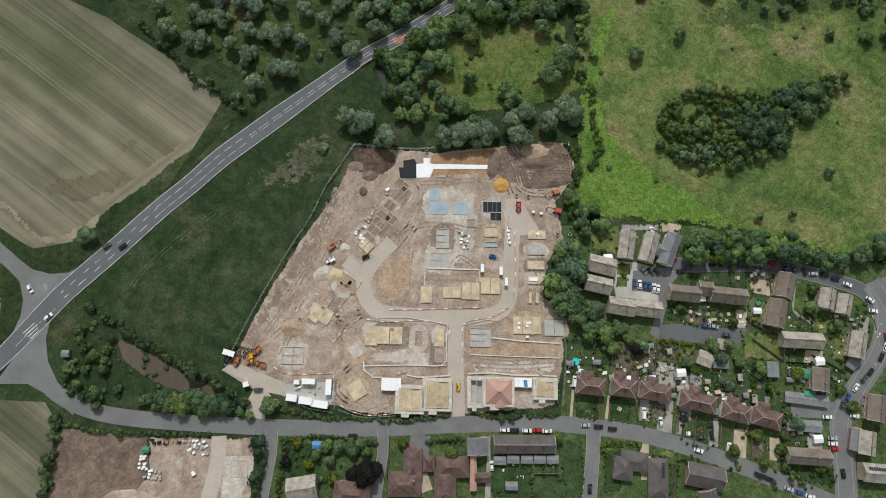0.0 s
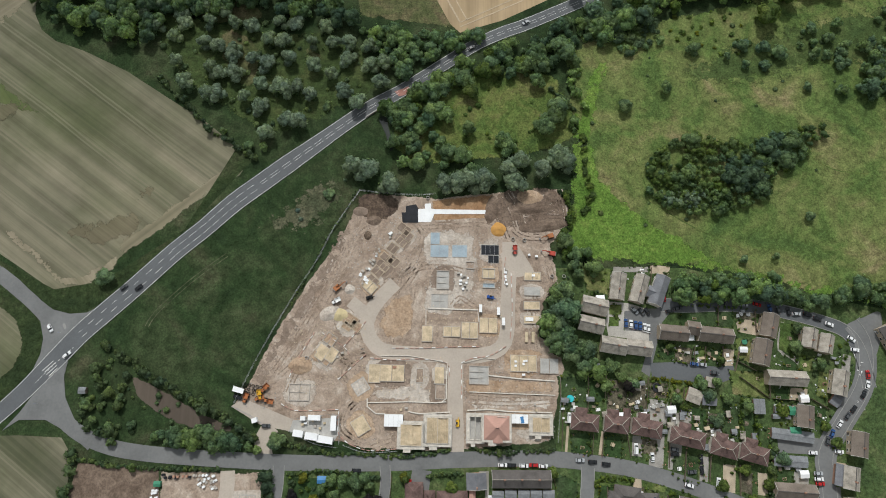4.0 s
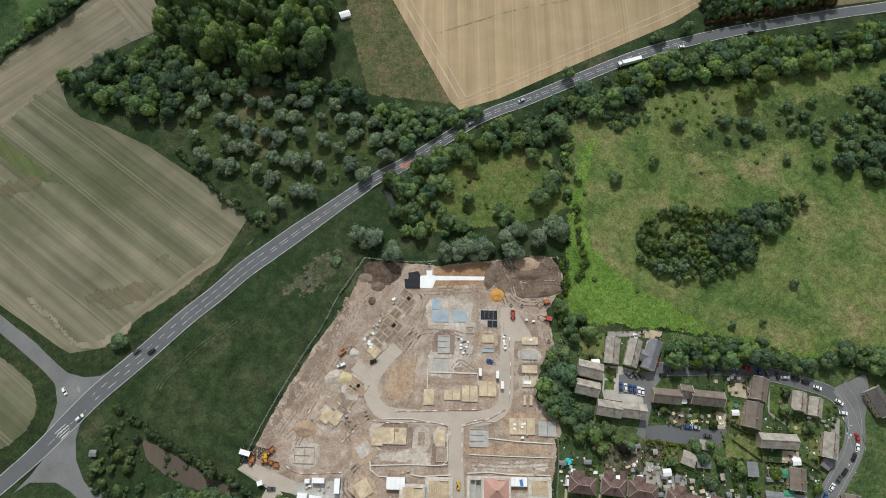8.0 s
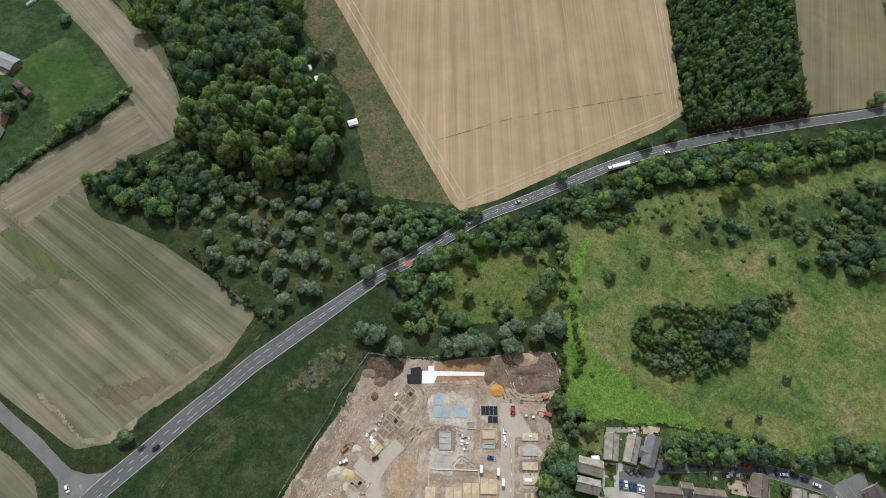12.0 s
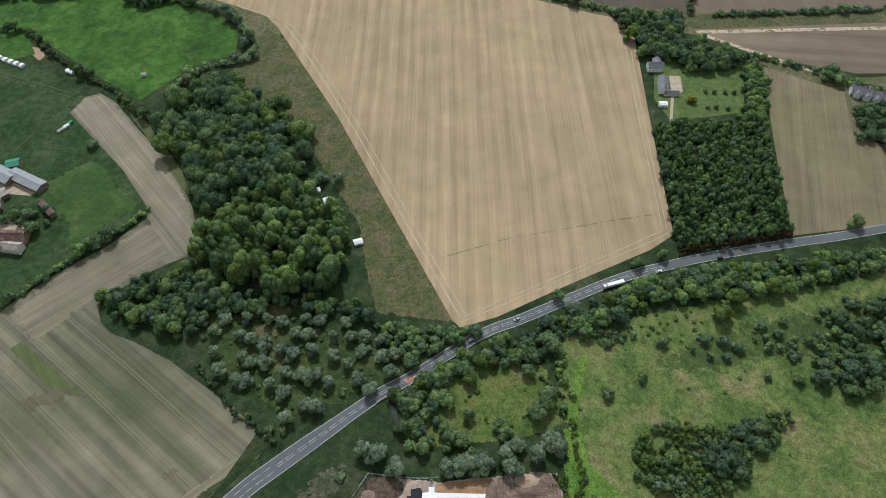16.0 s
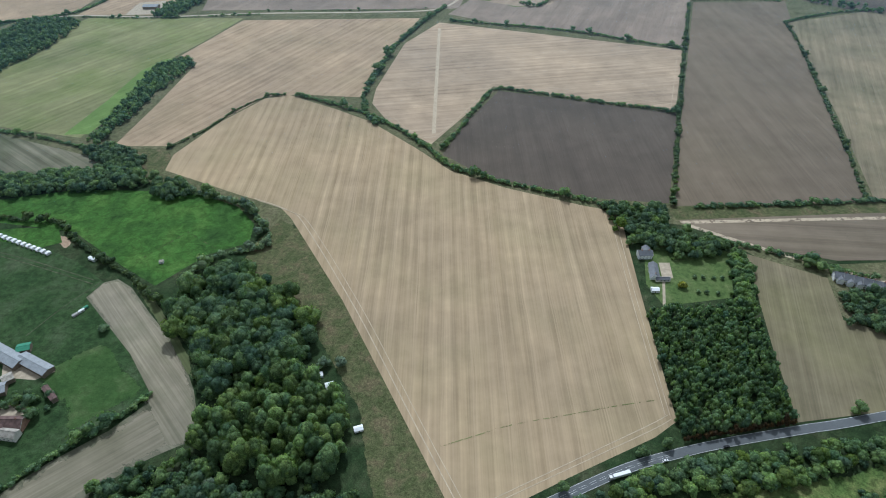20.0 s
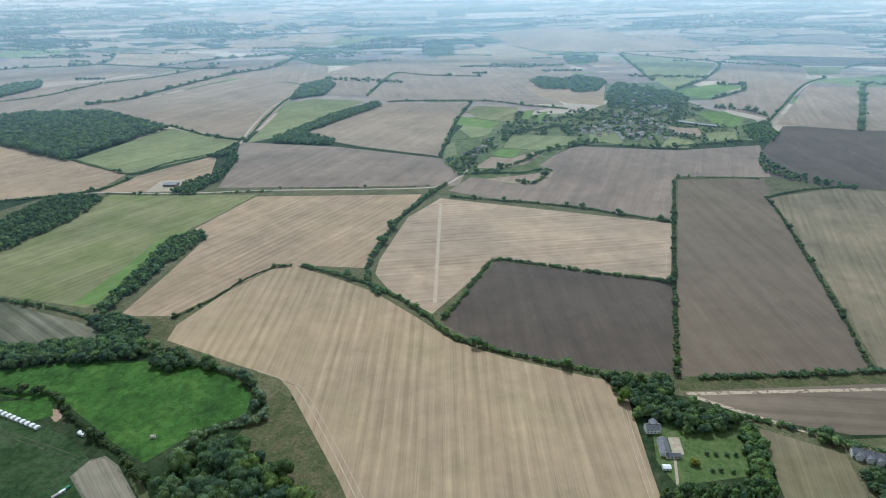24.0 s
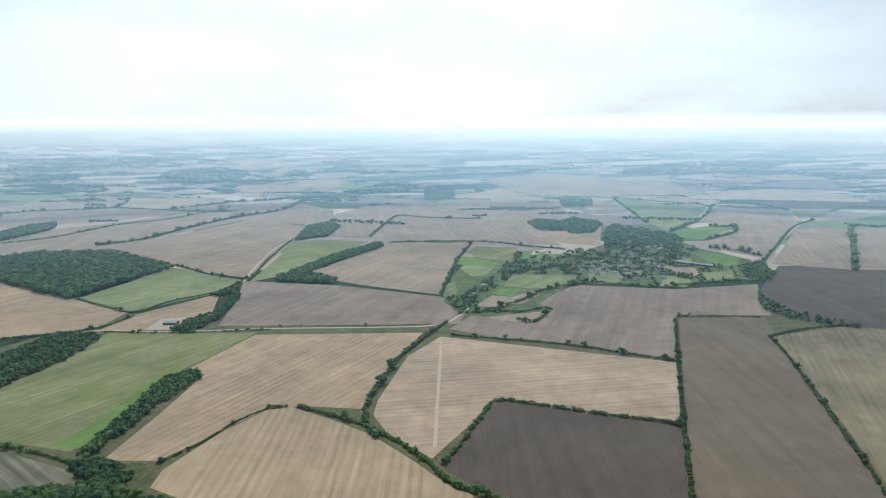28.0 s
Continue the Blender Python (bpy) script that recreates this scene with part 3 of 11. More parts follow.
def patchwork(name, turn, cell, along, *cols):
    """Farmland far off: a patchwork of fields of several colours."""
    m, nt, b = shader(name, 0.95, 0, 0.1)
    warp = grain(nt, place(nt), 1 / 420, 3)
    v = nt.nodes.new("ShaderNodeVectorMath")
    v.operation = "ADD"
    off = nt.nodes.new("ShaderNodeVectorMath")
    off.operation = "SCALE"
    off.inputs["Scale"].default_value = 0.35
    nz = nt.nodes.new("ShaderNodeCombineXYZ")
    nt.links.new(warp, nz.inputs[0])
    nt.links.new(warp, nz.inputs[1])
    nt.links.new(nz.outputs[0], off.inputs[0])
    nt.links.new(place(nt, turn, (1 / along, 1 / cell, 0.0001)), v.inputs[0])
    nt.links.new(off.outputs[0], v.inputs[1])
    cells = nt.nodes.new("ShaderNodeTexVoronoi")
    cells.distance = "CHEBYCHEV"
    cells.inputs["Scale"].default_value = 1.0
    nt.links.new(v.outputs[0], cells.inputs["Vector"])
    sep = nt.nodes.new("ShaderNodeSeparateColor")
    nt.links.new(cells.outputs["Color"], sep.inputs[0])
    r = ramp(nt, sep.outputs[0], *[(i / len(cols), c) for i, c in enumerate(cols)])
    nt.nodes[-1].color_ramp.interpolation = "CONSTANT"
    n = grain(nt, place(nt), 1 / 60, 4)
    nt.links.new(blend(nt, 0.5, r, ramp(nt, n, (0.3, (0.36,) * 3), (0.7, (0.64,) * 3)), "OVERLAY"), b.inputs["Base Color"])
    return m


FARLAND = patchwork("distant_fields", 12, 210.0, 480.0, (0.404, 0.327, 0.256), (0.109, 0.147, 0.078), (0.310, 0.256, 0.217), (0.186, 0.233, 0.109), (0.482, 0.404, 0.310), (0.233, 0.194, 0.171))
RIDGELAND = patchwork("distant_ridge_fields", 4, 46.0, 420.0, (0.42, 0.34, 0.26), (0.06, 0.1, 0.075), (0.33, 0.27, 0.21), (0.12, 0.16, 0.1), (0.5, 0.41, 0.32), (0.05, 0.085, 0.065), (0.28, 0.24, 0.19), (0.4, 0.32, 0.25))


def sheet(name, rings, material, label, turn0=0.0, turn1=360.0, steps=120):
    bm = B()
    rows = []
    for d in rings:
        row = []
        for i in range(steps + 1):
            a = radians(turn0 + (turn1 - turn0) * i / steps)
            x, y = d * math.cos(a), d * math.sin(a)
            row.append(bm.verts.new((x, y, land_height(x, y) + 0.165)))
        rows.append(row)
    for p, q in zip(rows, rows[1:]):
        for i in range(steps):
            bm.faces.new([p[i], q[i], q[i + 1], p[i + 1]])
    if rings[0] < 1:
        bmesh.ops.remove_doubles(bm, verts=bm.verts[:], dist=0.05)
    return tagged(part(name, bm, material), label, "land", kind="structure")


sheet("ground", [0.01, 300, 700, 1200, 1750], ROUGH, "rough grassland that lies under the whole place")
sheet("ground_far", [1750, 2300, 2900, 3600], FARLAND, "patchwork of distant stubble, plough and pasture", 5, 175)


def strip(name, ys, material, label, half=4600):
    bm = B()
    rows = [[bm.verts.new((x, y, land_height(x, y) - (0.4 if y < 3650 else 0.0))) for x in (-half, -half / 2, 0, half / 2, half)] for y in ys]
    for p, q in zip(rows, rows[1:]):
        for i in range(4):
            bm.faces.new([p[i], p[i + 1], q[i + 1], q[i]])
    return tagged(part(name, bm, material), label, "land", kind="structure")


strip("ground_flanks", [-1500, 0, 1500, 3650], FARLAND, "patchwork of distant stubble, plough and pasture")
strip("ground_ridge", [3650 + 50 * i for i in range(27)], RIDGELAND, "far wooded farmland that climbs to the horizon")

# haze imitated by curved tinted sheets, denser towards the horizon and below the sun
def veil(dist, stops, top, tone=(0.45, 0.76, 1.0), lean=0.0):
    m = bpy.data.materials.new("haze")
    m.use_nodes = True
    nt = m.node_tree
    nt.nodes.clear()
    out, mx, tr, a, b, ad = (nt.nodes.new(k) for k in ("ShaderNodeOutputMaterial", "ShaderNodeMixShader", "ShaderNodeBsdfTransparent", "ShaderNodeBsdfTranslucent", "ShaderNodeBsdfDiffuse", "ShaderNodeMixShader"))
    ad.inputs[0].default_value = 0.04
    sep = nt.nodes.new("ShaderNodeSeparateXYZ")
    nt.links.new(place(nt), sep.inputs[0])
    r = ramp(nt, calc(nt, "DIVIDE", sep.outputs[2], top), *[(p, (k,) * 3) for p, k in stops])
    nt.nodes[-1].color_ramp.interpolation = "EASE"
    # thinned to the left, where the distance looks darker
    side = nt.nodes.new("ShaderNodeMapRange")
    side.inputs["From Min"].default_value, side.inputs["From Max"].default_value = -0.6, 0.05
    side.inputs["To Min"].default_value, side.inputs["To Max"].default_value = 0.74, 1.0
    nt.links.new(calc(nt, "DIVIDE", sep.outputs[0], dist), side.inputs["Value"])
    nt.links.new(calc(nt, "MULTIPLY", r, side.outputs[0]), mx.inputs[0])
    # sunlit haze put into the tint: blue low down, nearly white near the horizon
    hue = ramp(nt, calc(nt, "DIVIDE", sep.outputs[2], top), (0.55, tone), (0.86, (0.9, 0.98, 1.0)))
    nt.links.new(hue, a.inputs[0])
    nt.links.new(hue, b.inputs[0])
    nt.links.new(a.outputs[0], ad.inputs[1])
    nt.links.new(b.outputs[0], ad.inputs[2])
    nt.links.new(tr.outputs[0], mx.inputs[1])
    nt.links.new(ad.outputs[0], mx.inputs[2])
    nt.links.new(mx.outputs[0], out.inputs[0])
    bm = B()
    row = []
    for i in range(61):
        t = radians(30 + 120 * i / 60)
        # lean tips the sheet to the sun, which brightens it
        row.append([bm.verts.new(((dist + lean * (top / 2 - z)) * math.cos(t), (dist + lean * (top / 2 - z)) * math.sin(t), z)) for z in (0.5, top)])
    for p, q in zip(row, row[1:]):
        bm.faces.new([p[0], q[0], q[1], p[1]])
    return tagged(part("backdrop_haze", bm, m), "thin translucent sheet imitating pale blue haze over distant fields", "haze", kind="structure")


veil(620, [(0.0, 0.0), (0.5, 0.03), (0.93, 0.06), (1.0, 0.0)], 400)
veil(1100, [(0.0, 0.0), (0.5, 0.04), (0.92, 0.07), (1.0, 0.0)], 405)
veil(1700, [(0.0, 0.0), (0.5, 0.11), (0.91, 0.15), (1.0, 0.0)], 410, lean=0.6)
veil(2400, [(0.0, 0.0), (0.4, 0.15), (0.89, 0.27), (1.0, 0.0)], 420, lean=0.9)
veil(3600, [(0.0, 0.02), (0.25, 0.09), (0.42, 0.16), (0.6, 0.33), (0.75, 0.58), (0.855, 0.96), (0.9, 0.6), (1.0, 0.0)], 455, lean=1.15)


# ---- fields ----
LEVEL = [0.17]


def on_slope(name, pts, material):
    """A field on the land that climbs to the horizon, given by its outline on the level and carried back on to the slope."""
    bm = B()
    out = []
    for x, y in pts:
        t = 1.0
        while t > 0.5 and 390 * (1 - t) < land_height(x * t, y * t) + 1.5:
            t -= 0.002
        out.append(bm.verts.new((x * t, y * t, land_height(x * t, y * t) + 1.5)))
    f = bm.faces.new(out)
    f.normal_update()
    if f.normal.z < 0:
        f.normal_flip()
    bmesh.ops.triangulate(bm, faces=bm.faces[:])
    return part(name, bm, material)


def field(label, pts, material, smooth=0.0, name="field", soft=0.0):
    LEVEL[0] += 0.0012
    if max(y for x, y in pts) > 3600:
        return tagged(on_slope(name, pts, material), label, "field", kind="structure")
    if soft:
        return tagged(soft_patch(name, pts, LEVEL[0], material, soft, smooth), label, "field", kind="structure")
    return tagged(slab(name, pts, LEVEL[0], material, None, smooth, 0.0), label, "field", kind="structure")


STUBBLE = crop("wheat_stubble", (0.324, 0.242, 0.150), (0.416, 0.314, 0.203), 1.5, 7, 24, (0.272, 0.228, 0.129), 0.4, depth=0.75, sharp=0.22, swath=0.42)
STUBBLE_GREY = crop("grey_stubble", (0.098, 0.100, 0.065), (0.240, 0.218, 0.159), 55, 11, 24, (0.071, 0.086, 0.040), 0.75, sharp=0.16, swath=0.4)
STUBBLE_PALE = crop("pale_stubble", (0.347, 0.260, 0.181), (0.447, 0.340, 0.242), -78, 8, 24, (0.290, 0.221, 0.154), 0.4)
STUBBLE_WARM = crop("warm_stubble", (0.319, 0.232, 0.154), (0.409, 0.304, 0.204), -28, 8, 24, (0.268, 0.211, 0.129), 0.4)
STUBBLE_GREEN = crop("weedy_stubble", (0.170, 0.172, 0.080), (0.248, 0.245, 0.118), -32, 12, 24, (0.150, 0.186, 0.058), 0.7, swath=0.2)
PLOUGH = crop("dark_plough", (0.096, 0.078, 0.064), (0.125, 0.102, 0.082), 2, 16, 0, (0.084, 0.070, 0.057), 0.5, depth=0.6)
PLOUGH_MID = crop("brown_plough", (0.265, 0.208, 0.156), (0.345, 0.272, 0.203), 10, 14, 0, (0.230, 0.183, 0.138), 0.5, depth=0.6)
PLOUGH_DUSK = crop("dusky_plough", (0.225, 0.176, 0.140), (0.296, 0.233, 0.184), -20, 14, 0, (0.190, 0.150, 0.120), 0.6, depth=0.7)
PLOUGH_PALE = crop("pale_plough", (0.275, 0.212, 0.157), (0.360, 0.282, 0.207), -20, 14, 24, (0.240, 0.190, 0.139), 0.5, depth=0.7, swath=0.1)
# toned down: cloud shade on the right-hand stubble is put into its colour
STUBBLE_SHADED = crop("dull_stubble", (0.183, 0.154, 0.100), (0.258, 0.212, 0.143), -20, 10, 24, (0.149, 0.137, 0.082), 0.6)
STUBBLE_OLIVE = crop("olive_stubble", (0.150, 0.128, 0.082), (0.228, 0.192, 0.124), -14, 12, 24, (0.190, 0.172, 0.090), 0.7, sharp=0.2)
STUBBLE_LANE = crop("pale_lane_stubble", (0.175, 0.158, 0.110), (0.300, 0.262, 0.195), 43, 5, 0, (0.125, 0.140, 0.070), 0.6, sharp=0.18)
STUBBLE_ARM = crop("pale_arm_stubble", (0.165, 0.150, 0.104), (0.285, 0.248, 0.184), -48, 8, 0, (0.135, 0.132, 0.078), 0.6, sharp=0.18)
DAMP = crop("damp_stubble", (0.118, 0.106, 0.070), (0.165, 0.145, 0.100), 55, 9, 0, (0.09, 0.095, 0.05), 0.6)
# darker copy of the brown plough, with cloud shade put into its colour
PLOUGH_SHADED = crop("dull_brown_plough", (0.15, 0.118, 0.086), (0.19, 0.15, 0.11), 2, 14, 0, (0.14, 0.115, 0.08), 0.5, depth=0.6)
VILLAGEGREEN = turf("village_gardens", (0.080, 0.108, 0.042), (0.122, 0.150, 0.063), (0.180, 0.180, 0.100), big=40, mid=12)
BRIGHTCROP = crop("bright_green_grass", (0.12, 0.19, 0.05), (0.17, 0.25, 0.075), -35, 14, 0, (0.15, 0.21, 0.06), 0.4)
PLOUGH_EAST = crop("striped_brown_plough", (0.150, 0.120, 0.088), (0.225, 0.180, 0.134), 86, 9, 0, (0.14, 0.115, 0.08), 0.5, depth=0.6)
GREENCROP = crop("green_crop", (0.172, 0.195, 0.088), (0.252, 0.268, 0.128), -35, 14, 24, (0.190, 0.190, 0.095), 0.5, swath=0.15)

GREYGREEN = crop("weedy_green_stubble", (0.085, 0.105, 0.045), (0.13, 0.14, 0.07), 40, 6, 0, (0.07, 0.11, 0.03), 0.5)
MARGIN = turf("field_margin_grass", (0.085, 0.095, 0.045), (0.125, 0.125, 0.065), (0.17, 0.15, 0.09), big=30, mid=4)
field("grassy margins between the fields and their hedges", [(-1000, 690), (-720, 1250), (-30, 1330), (700, 1300), (1000, 1180), (560, 480), (230, 530), (140, 545), (-60, 590), (-350, 600), (-460, 640), (-720, 720)], MARGIN)

field("grassy ground round the cottages", [(262, 505), (350, 470), (565, 490), (565, 380), (440, 372), (340, 392), (285, 485)], MARGIN)
field("grassy corner between pasture and stubble", [(-360, 612), (-300, 606), (-186, 556), (-165, 528), (-180, 495), (-215, 535), (-290, 575), (-345, 590)], MARGIN)

# west of the main road
field("grey-green stubble field with darker damp streaks", [(-276.3, 101.1), (-250.7, 83.5), (-221.9, 66.5), (-200.4, 53.5), (-190.2, 52.0), (-175.7, 63.6), (-156.6, 85.6), (-110.7, 118.4), (-107.3, 126.4), (-119.1, 138.5), (-140.0, 155.0)] + [(-142.1, 154.8), (-158.1, 164.7), (-180.2, 178.6), (-206.3, 190.8), (-223.3, 196.6), (-232.5, 203.6), (-238.0, 213.4), (-238.9, 221.0), (-234.1, 225.5), (-227.6, 231.9), (-215.9, 243.1), (-201.2, 252.9), (-189.2, 259.9), (-186.1, 269.9), (-189.1, 284.1), (-198.5, 305.4), (-212.5, 328.0), (-236.1, 358.3), (-265.4, 387.7), (-294.7, 419.6), (-311.8, 430.6), (-325.0, 424.8), (-331.1, 406.6), (-292.7, 369.8), (-252.9, 321.0), (-230.5, 292.0), (-248.0, 268.7), (-277.6, 242.3), (-302.4, 212.9)] + [(-334.1, 183.5)], STUBBLE_GREY)
field("pale winding arm of the stubble field", [(-302.4, 212.9), (-277.6, 242.3), (-248.0, 268.7), (-230.5, 292.0), (-213.1, 288.7), (-187.8, 268.8), (-189.2, 259.9), (-201.2, 252.9), (-215.9, 243.1), (-227.6, 231.9), (-234.1, 225.5), (-238.9, 221.0), (-253.4, 205.9), (-270.7, 179.9)], STUBBLE_ARM, soft=9.0)
field("pale winding arm of the stubble field", [(-230.5, 292.0), (-252.9, 321.0), (-292.7, 369.8), (-331.1, 406.6), (-325.0, 424.8), (-311.8, 430.6), (-294.7, 419.6), (-265.4, 387.7), (-236.1, 358.3), (-212.5, 328.0), (-198.5, 305.4), (-189.1, 284.1), (-186.1, 269.9), (-189.2, 259.9), (-201.9, 254.8)], STUBBLE_LANE, soft=4.0)
field("pale headland of the stubble field", [(-169.6, 68.5), (-156.6, 79.9), (-143.3, 91.1), (-127.2, 106.0), (-110.8, 121.2), (-112.1, 128.6), (-131.1, 113.8), (-147.3, 99.3), (-160.6, 88.3), (-171.4, 81.3)], STUBBLE_ARM, soft=3.5)
field("pale headland of the stubble field", [(-231.8, 82.5), (-214.7, 69.2), (-197.8, 55.7), (-183.3, 55.1), (-167.6, 67.3), (-170.2, 74.7), (-184.6, 63.9), (-195.9, 61.3), (-212.8, 75.3), (-233.5, 91.6)], STUBBLE_LANE, soft=3.5)
field("green weedy stripe in the stubble", [(-273.3, 412.7), (-241.5, 374.6), (-214.0, 340.0), (-202.3, 316.6), (-210.7, 322.2), (-238.4, 358.2), (-270.4, 394.6), (-290.6, 418.2)], GREYGREEN, soft=1.6)
field("green weedy stripe in the stubble", [(-286.9, 183.2), (-253.2, 158.6), (-236.1, 151.5), (-222.5, 151.9), (-247.8, 169.4), (-280.0, 191.2)], GREYGREEN, soft=3.0)
field("bright green pasture ringed by trees", [(-547.6, 537.9), (-472.6, 562.0), (-419.9, 577.0), (-336.2, 576.3), (-294.9, 577.5), (-234.4, 549.0), (-209.1, 519.3), (-205.7, 488.1), (-240.9, 468.5), (-274.6, 422.6), (-319.7, 451.6), (-387.5, 500.5), (-539.5, 523.7)], PASTURE)
field("dark green paddock beside the farm", [(-516.5, 483.5), (-437.9, 490.2), (-362.7, 454.4), (-322.8, 425.8), (-329.9, 405.6), (-262.6, 340.8), (-229.9, 300.9), (-305.3, 215.4), (-354.0, 167.5)], PADDOCK)
field("bright mown grass of the paddock", [(-321.4, 324.2), (-290.2, 352.8), (-265.8, 332.1), (-237.5, 305.4), (-257.9, 282.2), (-277.2, 265.9), (-292.6, 289.5), (-319.7, 307.4)], GREENPAD, 4, soft=6.0)
field("bare sandy patch by the hedge", [(-403.4, 491.3), (-392.4, 494.1), (-380.1, 482.0), (-384.8, 473.2)], ORANGE, 3, soft=3.0)
field("small bright green paddock", [(-485.8, 497.6), (-445.1, 505.1), (-406.7, 506.2), (-390.9, 482.8), (-408.5, 473.8), (-481.1, 488.9)], PASTURE)
field("rough brown grass margin along the stubble", [(-202.1, 483.9), (-185.0, 530.3), (-150.0, 505.0), (-40.3, 322.4), (14.0, 207.8), (-51.8, 215.8), (-62.0, 251.6), (-71.8, 291.7), (-125.6, 380.0), (-177.4, 432.2), (-205.8, 454.8)], DRYGRASS, soft=3)
field("large golden wheat stubble field", [(6.3, 207.2), (0.6, 212.9), (-100.8, 408.4), (-173.1, 529.6), (-189.7, 550.3), (-240.0, 571.9), (-302.2, 601.8)] + [(-339.7, 619.5), (-343.1, 654.2), (-311.4, 741.3), (-271.0, 811.0), (-239.8, 823.0), (-167.8, 781.5), (-115.9, 746.4), (-51.1, 677.8), (-8.8, 628.4), (53.4, 593.9), (133.4, 562.3)] + [(152.6, 556.3), (169.9, 522.9), (165.9, 423.2), (162.6, 288.6), (143.3, 274.3), (78.6, 241.4), (30.8, 215.8)], STUBBLE)
field("strip of rough grass above the stubble corner", [(-421.4, 668.0), (-356.8, 672.4), (-343.1, 654.2), (-339.7, 619.5), (-366.4, 607.1), (-424.5, 641.8)], DRYGRASS, soft=5)
field("dull stubble beside the brook trees", [(-706.0, 734.1), (-591.4, 703.1), (-441.6, 647.7), (-404.7, 617.8), (-516.2, 597.4), (-616.3, 600.4)], STUBBLE_GREY)

# the fields beyond
field("weedy green stubble field", [(-805, 732), (-717, 880), (-703, 1002), (-672, 1130), (-393, 1136), (-427, 1020), (-466, 918), (-474, 692), (-604, 721), (-796, 765)], STUBBLE_GREEN)
field("bright green strip along the tree belt", [(-500, 700), (-488, 800), (-482, 900), (-462, 945), (-452, 949), (-455, 801), (-469, 702)], BRIGHTCROP)
field("warm stubble field with drilling lines", [(-390, 1126), (-74, 1147), (-118, 975), (-135, 818), (-226, 825), (-272, 815), (-312, 744), (-358, 675), (-424, 673), (-415, 784), (-408, 933), (-443, 961)], STUBBLE_WARM)
field("pale stubble field with a pale track across", [(-38, 1125), (360, 1007), (292, 790), (151, 829), (48, 860), (16, 783), (-34, 689), (-93, 747), (-120, 800), (-120, 847), (-92, 1023)], STUBBLE_PALE)
field("dark ploughed field with a hedged edge", [(55.8, 846.0), (292.5, 779.9), (227.4, 568.7), (148.0, 576.6), (29.6, 617.7), (-19.6, 665.4), (11.8, 752.9)], PLOUGH)
field("long brown ploughed field", [(446, 1253), (624, 1262), (580, 1112), (491, 750), (440, 578), (230, 564)], PLOUGH_SHADED)
field("ploughed field below the village", [(-23, 1170), (18, 1256), (64, 1246), (100, 1213), (147, 1221), (203, 1294), (173, 1349), (217, 1435), (268, 1505), (295, 1517), (522, 1485), (734, 1538), (646, 1278), (443, 1265), (364, 1020), (191, 1093), (68, 1121)], PLOUGH_DUSK)
field("pale stubble toned down in colour for cloud shade", [(585, 1144), (743, 1205), (903, 1168), (516, 523), (453, 586), (500, 766), (566, 1053)], STUBBLE_SHADED)
field("dark ploughed field", [(694, 1448), (888, 1748), (1389, 1759), (1065, 1172), (743, 1205), (646, 1278)], PLOUGH)
field("brown stubble beside the lane", [(-481, 1176), (-4, 1202), (15, 1329), (-47, 1401), (-302, 1498), (-555, 1538), (-507, 1348)], PLOUGH_DUSK)
field("stubble beyond the crooked hedge", [(-430, 1665), (-375, 1863), (-241, 2051), (27, 2078), (-27, 1696), (-49, 1419), (-248, 1503), (-320, 1547)], PLOUGH_PALE)
field("green-striped field", [(-538, 1524), (-562, 2043), (-506, 2128), (-322, 2090), (-400, 1782), (-484, 1585)], GREENCROP)
field("broad pale brown field", [(-1134, 1951), (-942, 2444), (-869, 2567), (-619, 2423), (-577, 2084), (-548, 1553), (-812, 1711)], PLOUGH_PALE)
field("small warm stubble field", [(-702, 1144), (-676, 1255), (-569, 1416), (-522, 1240), (-565, 1147)], STUBBLE_WARM)
field("green field below the big wood", [(-879, 1368), (-799, 1683), (-564, 1547), (-582, 1415), (-704, 1267)], GREENCROP)
field("tan stubble field by the wood", [(-1456, 1500), (-1156, 1491), (-895, 1373), (-708, 1267), (-713, 1154), (-858, 1091), (-1107, 1068)], STUBBLE_WARM)
field("bare brown field", [(-1794, 2034), (-1419, 2477), (-1136, 2961), (-929, 2534), (-1134, 1951), (-1321, 1856), (-1504, 1694)], PLOUGH_MID)
field("bare brown field", [(-2345, 2738), (-1935, 3458), (-1277, 3334), (-1152, 3003), (-1444, 2522), (-1923, 2234)], PLOUGH_PALE)
field("brown field under the far hedge", [(-1136, 2961), (-869, 3191), (-602, 2891), (-531, 2543), (-626, 2452), (-940, 2565)], PLOUGH_MID)
field("ploughed field with faint furrows", [(-567, 2741), (-360, 3352), (87, 2987), (29, 2619), (-288, 2678), (-339, 2200), (-456, 2197)], PLOUGH_MID)
field("ploughed field with faint furrows", [(-285, 2644), (87, 2987), (506, 3081), (446, 2565), (256, 2516), (329, 2035), (24, 2098), (-245, 2092), (-326, 2177)], PLOUGH_MID)
field("pale field round the copse", [(228, 2338), (271, 2545), (388, 2504), (553, 2479), (451, 2033), (342, 2070), (272, 2185)], STUBBLE_WARM)
field("pale yellow field", [(-133, 3410), (251, 3878), (499, 3219), (140, 2967), (-116, 2982)], STUBBLE)
field("green field above the village", [(810, 3376), (1182, 3052), (991, 2641), (761, 2323), (756, 2684)], GREENCROP)
field("green paddock above the village", [(771, 2323), (969, 2460), (1056, 2434), (980, 2303), (825, 2161), (770, 2226)], BRIGHTCROP)
field("brown field above the village", [(1104, 2814), (1346, 3190), (1527, 2937), (1341, 2526), (903, 1830), (800, 2018), (862, 2206), (1039, 2394), (979, 2578)], PLOUGH_PALE)
field("pale stubble beyond the lane", [(1275, 2399), (1479, 2404), (1071, 1703), (879, 1769)], PLOUGH_PALE)
